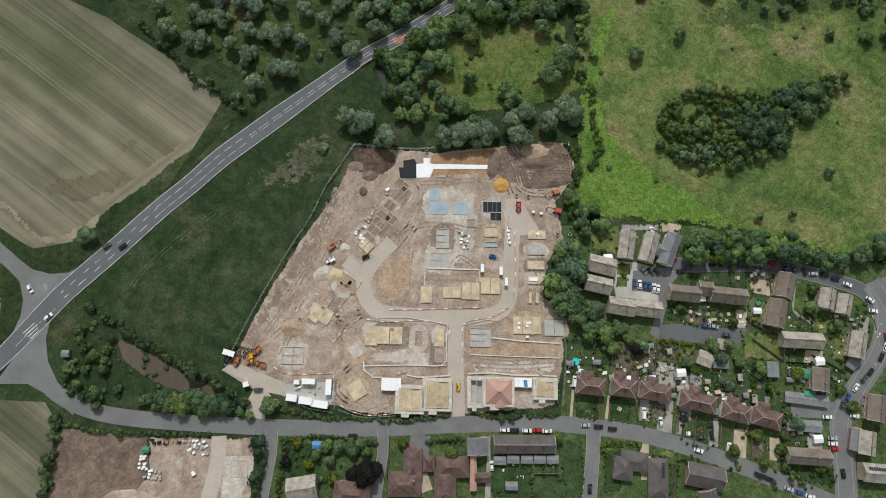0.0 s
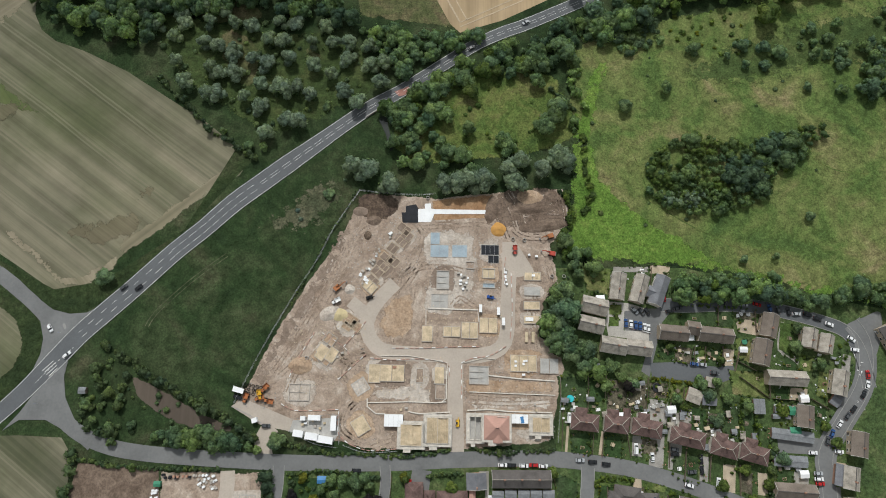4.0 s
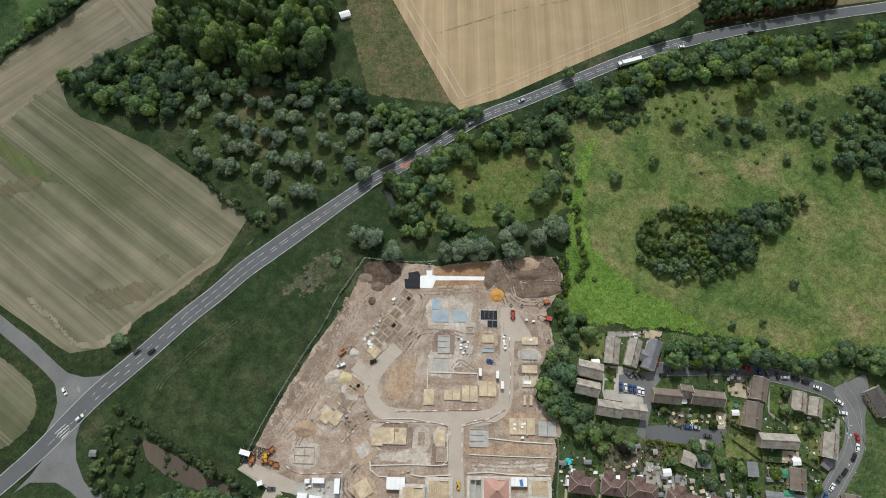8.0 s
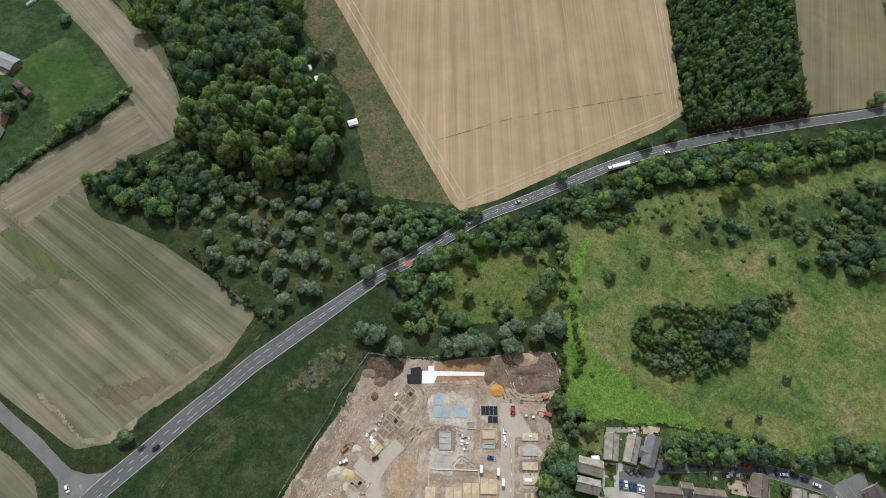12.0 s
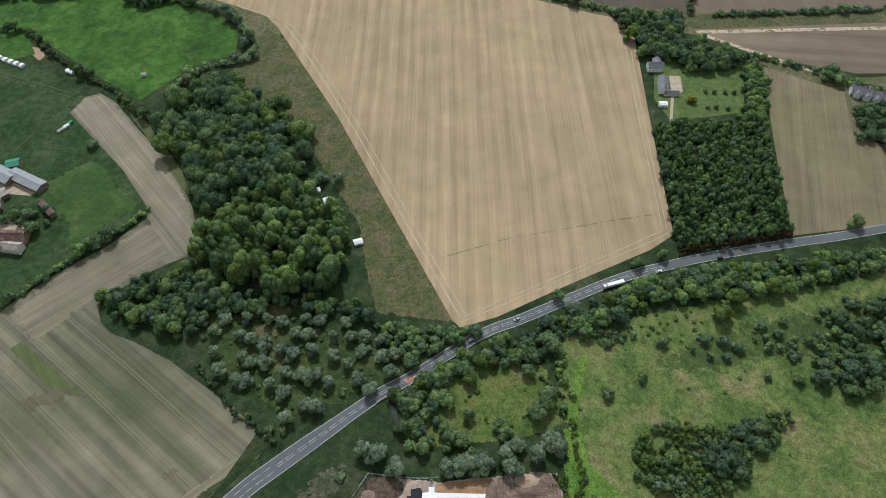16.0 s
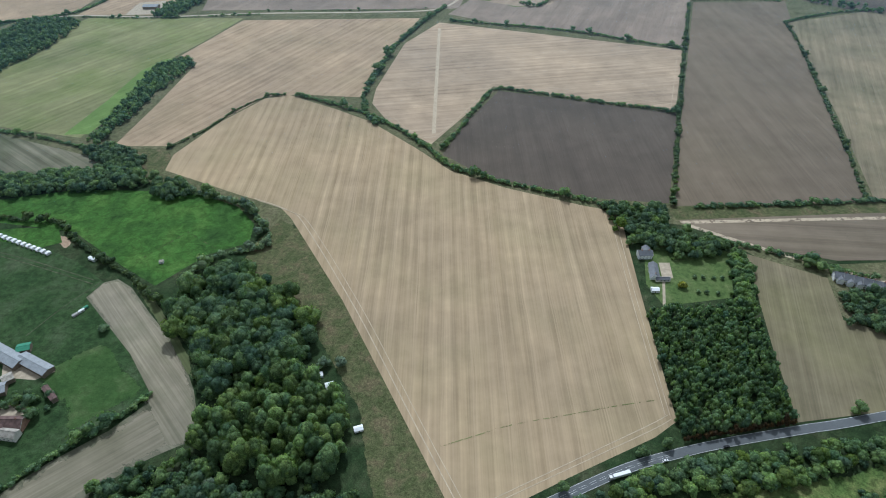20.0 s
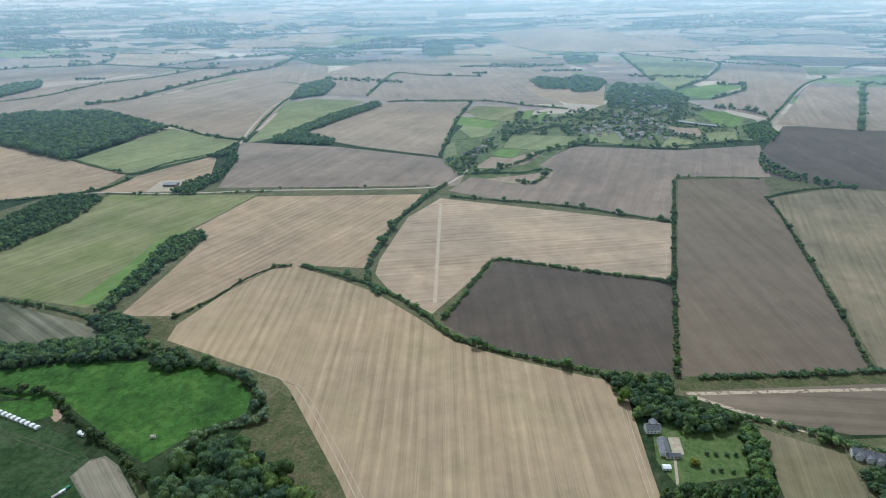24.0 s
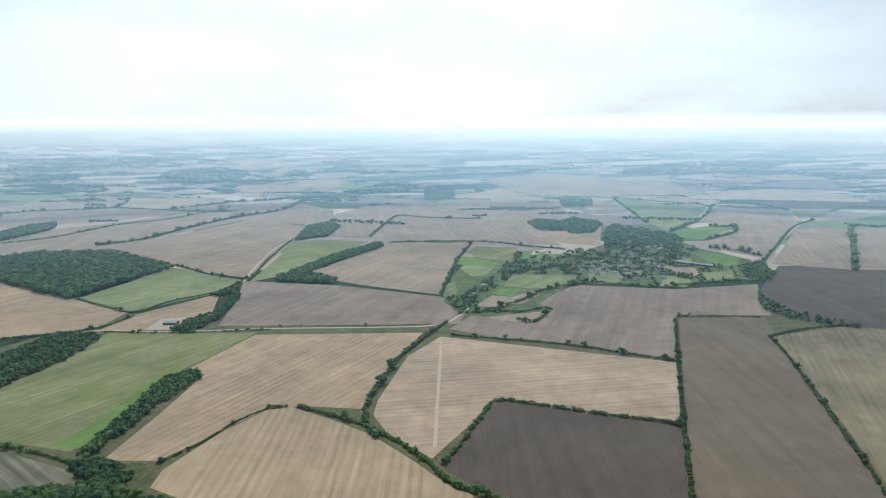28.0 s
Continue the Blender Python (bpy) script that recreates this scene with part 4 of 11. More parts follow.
field("pale stubble beyond the lane", [(1494, 2404), (1927, 2455), (1379, 1698), (1077, 1703)], PLOUGH_PALE)
# nothing shades this field; the dark plough colour stands for it
field("dark ploughed field with shade put into its colour", [(1376, 3261), (1548, 2977), (1965, 2946), (2371, 3036), (2600, 3336), (1760, 3395)], PLOUGH)
field("green strip", [(1522, 2937), (1710, 2941), (1565, 2719), (1426, 2683)], GREENCROP)
field("pale stubble under the far hedge", [(-1862, 3433), (-1284, 3390), (-1394, 3140), (-1437, 2925), (-1657, 2940), (-1737, 3157)], STUBBLE_WARM)
field("brown stubble on the far side", [(-2245, 3147), (-2179, 3320), (-1905, 3460), (-1805, 3302), (-1750, 3022), (-1936, 2855), (-2029, 2778)], PLOUGH_PALE)
field("pale stubble in a hollow", [(-1794, 3607), (-1651, 3902), (-1372, 3585), (-1499, 3495), (-1656, 3521)], STUBBLE_PALE)
field("tan stubble on the slope", [(-1390, 3771), (-1275, 4464), (-742, 4660), (-825, 4216), (-776, 3782), (-1047, 3651), (-1226, 3587)], STUBBLE_WARM)
field("pale strip on the slope", [(-1246, 5198), (-942, 5326), (-731, 4864), (-1065, 4607)], STUBBLE_PALE)
field("green hillside field", [(-776, 3782), (-821, 4298), (-673, 4474), (-459, 4346), (-626, 3919)], GREENCROP)
field("broad bare tan field on the rise", [(151, 4674), (586, 5047), (1063, 4997), (1118, 4501), (1465, 4506), (1381, 3820), (1268, 3633), (1170, 3103), (846, 3378), (754, 3509), (442, 3504), (293, 3801), (257, 4041)], STUBBLE_WARM)
field("long tan stubble on the rise", [(1264, 3604), (1397, 3665), (1636, 3857), (2142, 3866), (2125, 3328), (2081, 3255), (1433, 3364), (1233, 3148), (1178, 3103)], STUBBLE_PALE)
field("grey-brown plough on the rise", [(1481, 4507), (1883, 4651), (1923, 4300), (1693, 3994), (1420, 3726), (1371, 3725)], PLOUGH_MID)
field("pale stubble near the skyline", [(1942, 4749), (2156, 5012), (2706, 4912), (2692, 4663), (2221, 4518), (1938, 4301)], STUBBLE_PALE)
field("dusky plough near the skyline", [(1862, 4143), (2179, 4430), (2665, 4616), (2643, 4194), (2262, 3901)], PLOUGH_DUSK)
field("small plough beside the pale lane", [(278, 3473), (430, 3476), (491, 3201), (287, 3151), (239, 3196)], PLOUGH_DUSK)
field("pale yard-side stubble", [(384, 2982), (241, 3106), (519, 3201), (485, 3067)], STUBBLE_PALE)
field("pale stubble beside the farm", [(681, 3300), (748, 3301), (747, 2950), (616, 2908), (586, 3027)], STUBBLE_PALE)
field("pale stubble far off", [(-3466, 4721), (-3257, 4939), (-3152, 5568), (-2783, 5867), (-3003, 5301), (-3132, 4885), (-3317, 4574)], STUBBLE_PALE)
field("pale stubble far off", [(-4002, 6362), (-3810, 6751), (-3554, 6188), (-3760, 6017)], STUBBLE_PALE)
field("pale stubble far off", [(-3289, 6755), (-3270, 7308), (-3045, 6757), (-3105, 6558)], STUBBLE_PALE)
field("pale stubble far off", [(-2421, 6031), (-2165, 6974), (-1519, 6122), (-1940, 5581)], STUBBLE_PALE)
field("tan stubble far off", [(-1621, 4648), (-1610, 5318), (-1304, 5660), (-1270, 5259), (-1415, 4964)], STUBBLE_WARM)
field("gardens and small paddocks of the village", [(-40, 1357), (-25, 1597), (21, 1830), (153, 1917), (306, 1837), (486, 2084), (597, 2439), (727, 2229), (761, 1994), (848, 1827), (771, 1617), (504, 1512), (289, 1545), (217, 1435), (173, 1349), (203, 1294), (147, 1221), (100, 1213), (64, 1246), (18, 1256), (1, 1284)], VILLAGEGREEN)
GLADES = []


def glade(label, pts, material):
    """A field among the village trees, kept clear of them."""
    GLADES.append(pts)
    return field(label, pts, material)


glade("village meadow", [(102, 1501), (132, 1626), (306, 1624), (289, 1563), (246, 1494), (169, 1481)], GREENCROP)
glade("village meadow", [(338, 1651), (412, 1679), (407, 1566), (386, 1536), (313, 1534)], GREENCROP)
glade("village meadow", [(484, 1511), (539, 1624), (589, 1576), (551, 1507)], GREENCROP)
glade("village meadow", [(650, 1665), (731, 1680), (699, 1585), (620, 1583)], GREENCROP)
glade("village meadow", [(-45, 1503), (-18, 1555), (-9, 1430), (-42, 1395)], GREENCROP)
glade("village meadow", [(-4, 1689), (21, 1814), (102, 1770), (67, 1618), (26, 1598)], GREENCROP)
glade("village meadow", [(623, 1814), (675, 1846), (667, 1769), (618, 1725)], GREENCROP)
glade("bright village paddock", [(709, 1922), (798, 1950), (825, 1850), (759, 1729), (712, 1771)], BRIGHTCROP)
glade("bright village paddock", [(170, 1802), (190, 1935), (227, 1954), (184, 1787)], BRIGHTCROP)
glade("bright village paddock", [(206, 1758), (241, 1919), (266, 1937), (224, 1766)], BRIGHTCROP)
glade("bright village paddock", [(-28, 1752), (-9, 1862), (110, 1778), (83, 1705)], BRIGHTCROP)
glade("bright village paddock", [(71, 1432), (94, 1490), (148, 1481), (116, 1409)], BRIGHTCROP)
glade("tan village field", [(45, 1246), (173, 1293), (205, 1307), (171, 1230), (107, 1217)], PLOUGH_PALE)
glade("tan village field", [(567, 1738), (646, 1719), (624, 1613), (561, 1656)], PLOUGH_PALE)
glade("tan village field", [(29, 1328), (70, 1417), (115, 1404), (181, 1471), (183, 1430), (143, 1358), (78, 1320)], PLOUGH_PALE)
glade("olive village field", [(13, 1913), (45, 2014), (178, 1999), (144, 1786), (54, 1823)], STUBBLE_GREEN)

# east side
field("brown field beside the lane", [(228.4, 538.4), (433.3, 558.6), (539.0, 564.6), (548.9, 484.5), (363.4, 476.7), (286.3, 497.9)], PLOUGH_EAST)
field("stubble field beside the plantation", [(279.9, 485.1), (343.3, 450.8), (332.5, 396.2), (359.3, 383.6), (440.0, 376.1), (411.3, 321.3), (325.1, 302.6), (250.3, 290.0), (259.0, 358.4)], STUBBLE_OLIVE)
field("hedge-side grass strip", [(222.3, 562.3), (440.0, 574.5), (517.7, 578.8), (508.8, 560.8), (432.4, 556.7), (228.4, 538.4)], DRYGRASS)
field("mown lawn of the country house", [(187.3, 512.6), (215.7, 517.9), (266.6, 484.7), (246.8, 421.8), (182.8, 409.3), (173.6, 438.3)], MOWN)
field("yellow-green rough meadow", [(71.2, 148.5), (64.8, 163.2), (68.3, 176.7), (62.6, 189.5), (73.3, 202.7), (110.4, 216.9), (186.1, 235.9), (263.3, 250.1), (362.7, 268.5)] + [(266.7, 52.9), (216.7, 54.6), (170.9, 62.1), (121.5, 72.4), (90.8, 73.1), (71.3, 75.6), (64.8, 100.3), (69.7, 130.6)], MEADOW, 8, soft=6)
field("lush nettles and long grass beside the site", [(66.5, 115.3), (72.9, 146.2), (81.6, 143.3), (85.3, 121.8), (103.3, 104.1), (128.0, 88.4), (144.1, 75.7), (120.1, 71.8), (90.8, 73.1), (62.9, 76.8), (60.3, 86.9), (66.1, 97.4)], LUSH, 5, soft=6)
field("bright long grass along the garden trees", [(88.0, 74.5), (121.9, 80.5), (171.8, 72.9), (217.7, 63.7), (253.6, 58.2), (252.5, 49.8), (216.4, 52.4), (170.7, 59.8), (121.4, 70.1)], LUSH, 8, soft=9.0)
field("bright long grass along the ditch", [(63.9, 100.3), (66.5, 146.1), (73.6, 174.9), (84.6, 194.9), (96.6, 195.2), (87.7, 168.8), (82.2, 143.3), (77.9, 115.6)], LUSH, 8, soft=9.0)
# soft-edged patch of a darker grass tone laid over the meadow
field("darker grass below the tree belt", [(116.7, 182.1), (169.5, 212.2), (231.0, 232.2), (300.5, 247.7), (397.8, 263.5), (349.9, 161.5), (269.0, 159.4), (238.3, 181.4), (210.6, 184.6), (164.8, 171.7)], DARKGRASS, 10, soft=18.0)
field("rough river meadow", [(-27.1, 166.1), (-3.7, 179.6), (49.9, 187.4), (64.7, 174.7), (71.7, 155.7), (67.0, 139.8), (32.1, 129.8), (-8.3, 125.8), (-28.9, 134.6)], RIVERGRASS, 8, soft=5)
field("grass between the willows", [(-176, 226), (-150, 217), (-100, 207), (-62, 206), (-38, 186), (-36, 172), (-78, 146), (-98, 142), (-134, 162), (-160, 186)], WILLOWGRASS, 8, soft=6)
field("pale dry grass between the willows", [(-128.0, 207.3), (-109.7, 199.8), (-104.7, 184.4), (-108.7, 169.6), (-118.3, 173.0), (-129.8, 191.4)], DRYGRASS, 4, soft=4)
field("pale dry grass between the willows", [(-81.5, 196.6), (-72.1, 194.9), (-72.0, 181.6), (-78.8, 179.5)], DRYGRASS, 4, soft=4)
field("pale dry grass between the willows", [(-119.4, 228.7), (-105.4, 216.2), (-111.7, 209.8), (-137.8, 209.1), (-144.2, 219.4)], DRYGRASS, 4, soft=4)
field("dark rough grass beside the main road", [(-185.0, -20.8), (-188.2, 10.5), (-168.5, 35.2), (-127.4, 75.0), (-77.3, 121.2), (-43.9, 146.7), (-25.6, 125.4), (-46.5, 109.8), (-63.7, 85.7), (-84.1, 56.5), (-95.2, 23.2), (-102.4, -2.2), (-91.4, -22.7), (-138.3, -26.2), (-169.9, -25.5)], ROUGH)
field("dry grassy bank", [(-103.3, 87.7), (-82.2, 109.0), (-70.0, 119.8), (-54.2, 120.2), (-49.4, 109.7), (-63.8, 88.6), (-80.4, 83.8)], GREYGRASS, 5, soft=13)
field("bare strip beside the hedge", [(-154.7, 11.2), (-143.6, 8.2), (-119.6, -3.9), (-101.6, -11.3), (-100.1, -13.9), (-118.5, -14.2), (-140.7, -5.6), (-150.9, 2.0)], PLOUGH, 5, soft=1.5)
field("grey stubble below the junction", [(-247.0, -20.0), (-205.2, -18.1), (-184.0, -18.7), (-177.6, -27.0), (-177.6, -45.8), (-176.5, -89.0), (-244.2, -90.3)], STUBBLE_GREY)
field("brown ploughed plot beside the yard", [(-174.0, -30.2), (-135.1, -31.9), (-131.5, -52.2), (-141.8, -74.1), (-181.1, -74.9), (-175.7, -40.8)], SOIL)
field("pale sandy storage yard", [(-134.5, -32.4), (-84.1, -31.9), (-83.9, -51.2), (-84.4, -77.8), (-152.6, -79.1), (-143.2, -62.2), (-132.6, -49.8)], SANDY, soft=2.0)
field("grassy verge", [(-262.0, 75.0), (-247.4, 66.0)] + [(-218.3, 48.6), (-210.0, 43.4), (-204.1, 36.0), (-201.6, 28.0), (-201.2, 20.1), (-203.3, 16.0), (-209.2, 6.9)] + [(-244.8, -32.1)], VERGE)
field("brown corner of the field beyond the side road", [(-290.0, 62.0), (-250.0, 58.0), (-226.0, 46.0), (-216.0, 38.0), (-210.4, 28.5), (-211.6, 16.5), (-217.9, 8.0), (-233.7, -2.8), (-258.5, -16.7)], STUBBLE_GREY, 3, soft=2.5)
field("grassy verge", [(-262.7, 65.4), (-216.7, 55.9), (-198.2, 42.9), (-187.0, 41.2), (-171.5, 48.5), (-146.7, 72.3), (-109.0, 122.0), (-101.0, 129.8), (-113.1, 135.7), (-137.0, 87.0), (-175.6, 58.8), (-199.9, 54.0), (-263.3, 84.2)], VERGE)
field("housing estate gardens", [(55.8, 70.9), (124.3, 72.4), (216.7, 54.6), (265.9, 47.3), (245.6, -92.3), (12.2, -96.9), (-20.7, -85.9), (-73.5, -86.9), (-80.4, -28.8), (55.9, -22.2), (58.9, 5.1)], LAWN)

# ---- the building site ----
site = field("churned sandy ground of a building site", [(-49.6, 97.7), (-42.2, 109.3), (-25.1, 109.6), (-5.0, 108.3), (26.3, 112.0), (60.7, 115.2), (64.9, 94.4), (56.0, 82.5), (59.9, 65.3), (51.4, 51.1), (49.9, 37.2), (59.2, 23.8), (58.9, 5.1), (54.6, -16.3), (15.1, -20.5), (5.9, -21.9), (-36.2, -21.5), (-50.9, -18.0), (-85.7, -11.0), (-103.7, -2.3), (-96.6, 8.4), (-85.2, 34.3), (-68.0, 65.4), (-55.1, 84.4)], SANDY, name="ground_site", soft=2.0)
field("brown trampled strip along the fence", [(-53.0, 97.7), (-45.5, 89.0), (-55.4, 62.8), (-71.5, 34.6), (-83.5, 12.7), (-86.9, 4.1), (-98.8, 9.2), (-85.2, 34.3), (-66.8, 68.3)], TRAMPLED, soft=8.0)
field("dark heap ground at the site's edge", [(-47.9, 109.1), (-27.9, 109.6), (-23.3, 99.8), (-35.8, 92.7), (-45.9, 97.8)], DARKSOIL, 4, soft=3)
field("orange-brown cutting in the ground", [(-7.9, 107.0), (26.3, 110.8), (25.8, 96.5), (-6.1, 94.6)], CUTTING, soft=1.5)
field("dug brown earth with furrows", [(27.8, 112.0), (60.7, 115.2), (64.4, 95.0), (40.6, 90.9), (29.3, 90.7), (24.1, 102.4)], SOIL, 6, soft=3.5)
field("pale stony ground", [(-11.1, 89.8), (13.7, 90.3), (18.1, 72.4), (16.9, 54.5), (14.2, 50.3), (-9.2, 49.7), (-7.8, 69.6), (-11.2, 73.8)], CHALK, 5, soft=5.0)
field("pale stony ground", [(18.0, 87.5), (30.7, 86.3), (29.3, 71.8), (18.1, 71.6)], CHALK, 5, soft=5.0)
field("pale stony ground", [(-37.7, 9.7), (2.6, 10.5), (5.0, 0.0), (-23.9, 0.7), (-37.4, 3.1)], CHALK, 6, soft=5.0)
field("pale stony ground", [(11.3, 4.1), (56.3, 6.6), (56.2, -0.7), (12.2, -2.4)], CHALK, 6, soft=5.0)
field("pale stony ground", [(-78.2, 12.8), (-63.4, 13.1), (-58.7, 2.6), (-62.4, -2.7), (-78.5, -1.7)], CHALK, 6, soft=5.0)
field("pale stony ground", [(33.5, -8.5), (45.5, -5.7), (54.7, -8.1), (54.6, -15.8), (34.8, -16.2)], CHALK, 6, soft=5.0)
field("brown churned earth mound area", [(-30.7, 49.3), (-23.2, 56.4), (-14.9, 58.0), (-13.2, 46.9), (-16.9, 33.0), (-29.1, 31.4), (-33.6, 40.9)], ORANGE, 6, soft=4)
field("orange subsoil strip", [(11.1, 14.7), (55.0, 13.5), (56.3, 7.7), (12.1, 5.4)], ORANGE, soft=2)



def road(label, pts, width, material, z=0.42, kerbs=True, name="road", pave=0.0):
    r = tagged(ribbon(name, pts, width, z, material), label, "road", kind="structure")
    if kerbs:
        for s in (1, -1):
            k = ribbon("kerb", pts, 0.3, z + 0.1, KERB, r, side=s * (width / 2 + 0.15))
    if pave:
        for s in (1, -1):
            ribbon("footway", pts, 1.7, z + 0.09, OLDROAD, r, side=s * (width / 2 + 1.1))
    return r


def dashes(r, pts, length, gap, width, z, side=0.0, material=PAINT, name="road_marking"):
    line = curve(pts, 0.5)
    n = int(length / 0.5)
    i = 0
    while i + n < len(line):
        ribbon(name, line[i:i + n + 1:2], width, z, material, r, thick=0.01, side=side, smooth=False)
        i += n + int(gap / 0.5)


def band(name, line, left, right, z, material, parent=None, thick=0.2):
    """A strip along an even line, between two offsets that vary along it."""
    n = len(line)
    bm = B()
    rows = []
    for i, (x, y) in enumerate(line):
        a, b = line[max(i - 1, 0)], line[min(i + 1, n - 1)]
        d = Vector((b[0] - a[0], b[1] - a[1])).normalized()
        rows.append([bm.verts.new((x - d.y * k, y + d.x * k, h)) for k, h in ((left[i], z - thick), (left[i], z), (right[i], z), (right[i], z - thick))])
    for p, q in zip(rows, rows[1:]):
        for k in range(3):
            bm.faces.new([p[k], p[k + 1], q[k + 1], q[k]])
    bm.normal_update()
    return part(name, bm, material, parent)


MAIN = [(-228.5, -20.4), (-208.1, 0.5), (-194.3, 17.2), (-182.8, 31.5), (-171.4, 43.2), (-159.7, 54.9), (-140.8, 74.8), (-126.5, 88.1), (-112.4, 102.4), (-98.8, 113.9), (-85.1, 125.3), (-71.1, 136.7), (-56.5, 148.7), (-41.9, 160.0), (-26.7, 169.3), (-15.1, 177.6), (0.4, 188.9), (16.1, 200.1), (32.1, 208.4), (48.1, 215.2), (113.3, 246.9), (152.4, 260.5), (192.1, 271.2), (252.2, 284.1), (279.0, 289.2), (323.8, 299.3), (410.7, 320.2)]
WIDE = [8.4, 9.0, 10.4, 10.6, 10.4, 10.2, 10.8, 10.8, 8.8, 8.2, 7.6, 7.6, 7.6, 7.6, 7.6, 7.6, 7.6, 7.6, 7.6, 7.6, 7.6, 7.6, 7.6, 7.6, 7.6, 7.6, 7.6]      # the carriageway widens towards the junction
MAIN_LINE = curve(MAIN, 4.0)
ALONG = np.linspace(0, len(MAIN) - 1, len(MAIN_LINE))
HALF = np.interp(ALONG, np.arange(len(MAIN)), WIDE) / 2
main_road = tagged(band("road", MAIN_LINE, HALF, -HALF, 0.45, ASPHALT), "grey asphalt main road with white edge lines and hatching", "road", kind="structure")
for s in (1, -1):
    band("edge_line", MAIN_LINE, s * (HALF - 0.3) + 0.11, s * (HALF - 0.3) - 0.11, 0.46, PAINT, main_road, 0.005)
HATCH_WIDE = MAIN[6:10]
for k in (1.7, -1.7):
    dashes(main_road, HATCH_WIDE, 4.5, 1.5, 0.18, 0.46, k)
dashes(main_road, HATCH_WIDE, 0.5, 1.5, 3.3, 0.459)
HATCH = MAIN[9:22]
for k in (0.7, -0.7):
    dashes(main_road, HATCH, 5.0, 2.0, 0.16, 0.46, k)
dashes(main_road, HATCH, 0.5, 3.0, 1.3, 0.459)
dashes(main_road, MAIN[3:7], 4.0, 5.0, 0.22, 0.46, -1.8)
dashes(main_road, MAIN[3:7], 3.0, 4.0, 0.18, 0.46, 1.2)
slab("red_surfacing", [(-29.5, 169.4), (-21.8, 172.7), (-19.8, 168.6), (-26.9, 166.5)], 0.458, REDPAINT, main_road, thick=0.005)

VILLAGE = [(-201.5, 10.2), (-192.5, -0.2), (-181.7, -12.5), (-165.3, -20.9), (-141.1, -25.2), (-91.0, -27.5), (-56.9, -27.8), (-20.3, -26.8), (5.9, -25.0), (45.3, -23.4), (69.0, -24.4), (92.5, -27.2), (118.4, -33.7), (143.8, -42.2), (171.5, -52.4), (201.0, -64.9)]
village_road = road("pale worn village road", VILLAGE, 7.4, OLDROAD, 0.43, kerbs=False)
slab("junction_apron", [(-206.8, -7.8), (-200.4, 2.8), (-186.4, 21.2), (-187.6, 10.5), (-185.1, -0.0), (-178.8, -10.3), (-168.3, -17.9), (-170.1, -24.3), (-180.3, -16.8), (-193.1, -10.6), (-206.3, -10.9), (-213.4, -16.2)], 0.435, OLDROAD, village_road, thick=0.2)
north_arm = road("side road that meets the main road", [(-335.3, 132.7), (-273.0, 92.0), (-247.4, 73.5), (-225.2, 58.3), (-208.7, 46.3), (-197.2, 35.8)], 7.0, OLDROAD, 0.43, kerbs=False)
slab("junction_apron", [(-167.2, 54.0), (-174.7, 46.0), (-181.3, 42.4), (-189.8, 41.6), (-198.8, 43.7), (-208.5, 50.2), (-218.7, 58.7), (-228.6, 65.3), (-227.3, 58.0), (-217.2, 50.6), (-208.9, 44.4), (-204.0, 37.3), (-201.1, 28.8), (-201.2, 21.0), (-203.4, 14.2), (-194.3, 17.2), (-182.8, 31.5), (-171.4, 43.2), (-164.1, 52.6)], 0.436, OLDROAD, north_arm, thick=0.2)
slab("traffic_island", [(-192.4, 35.9), (-191.8, 37.0), (-190.3, 34.6), (-190.9, 33.7)], 0.56, KERB, north_arm, smooth=1.0, thick=0.14)
for bar in ([(-198.7, 12.9), (-194.1, 17.8)], [(-197.5, 12.2), (-192.9, 17.1)], [(-196.3, 11.1), (-192.1, 15.7)], [(-195.1, 10.3), (-191.4, 14.4)]):
    ribbon("road_marking", bar, 0.35, 0.475, PAINT, village_road, thick=0.01, smooth=False)
dashes(village_road, [(-201.1, 7.0), (-194.2, 15.2), (-184.8, 25.1)], 1.0, 1.0, 0.25, 0.475)
road("narrow asphalt lane between gardens", [(-77.3, -29.2), (-77.1, -38.7), (-78.7, -51.1), (-81.1, -70.6)], 5.0, OLDROAD, 0.41)
road("short asphalt drive to the houses", [(-26.2, -28.2), (-25.6, -37.7), (-27.6, -52.6), (-28.9, -69.5)], 4.5, OLDROAD, 0.41)
road("asphalt side street", [(71.5, -26.9), (71.1, -35.7), (69.7, -48.1), (68.0, -67.6)], 6.0, OLDROAD, 0.41)
road("estate road", [(185.6, -65.2), (186.8, -33.4), (187.0, -18.2), (197.4, -2.8), (208.4, 12.4), (212.4, 24.3), (212.7, 37.6), (208.1, 45.7)], 6.5, OLDROAD, 0.41, pave=1.0)
road("estate road with parked cars under the trees", [(110.8, 52.9), (123.2, 52.6), (142.6, 53.6), (161.8, 52.9), (175.4, 50.4), (191.5, 46.3), (204.7, 41.0), (210.6, 29.7), (212.5, 13.6)], 6.5, ASPHALT, 0.4)
field("asphalt parking court", [(92.8, 50.5), (109.3, 50.9), (115.0, 54.7), (119.0, 52.5), (111.7, 44.0), (106.8, 27.5), (103.6, 16.6), (99.7, 19.2), (104.4, 32.9), (103.2, 38.3), (92.3, 39.5)], OLDROAD, name="road_court")
field("pale paving round the court", [(85.1, 54.0), (94.2, 53.4), (103.8, 50.8), (92.7, 49.2), (91.8, 39.4), (104.6, 38.9), (104.4, 34.2), (84.0, 36.5), (82.9, 43.4)], PALEPAVE, name="pavement_court")
field("asphalt garage court", [(103.9, 23.4), (128.4, 24.7), (145.9, 22.9), (146.9, 17.6), (137.1, 13.4), (105.0, 16.7)], ASPHALT, name="road_garages")
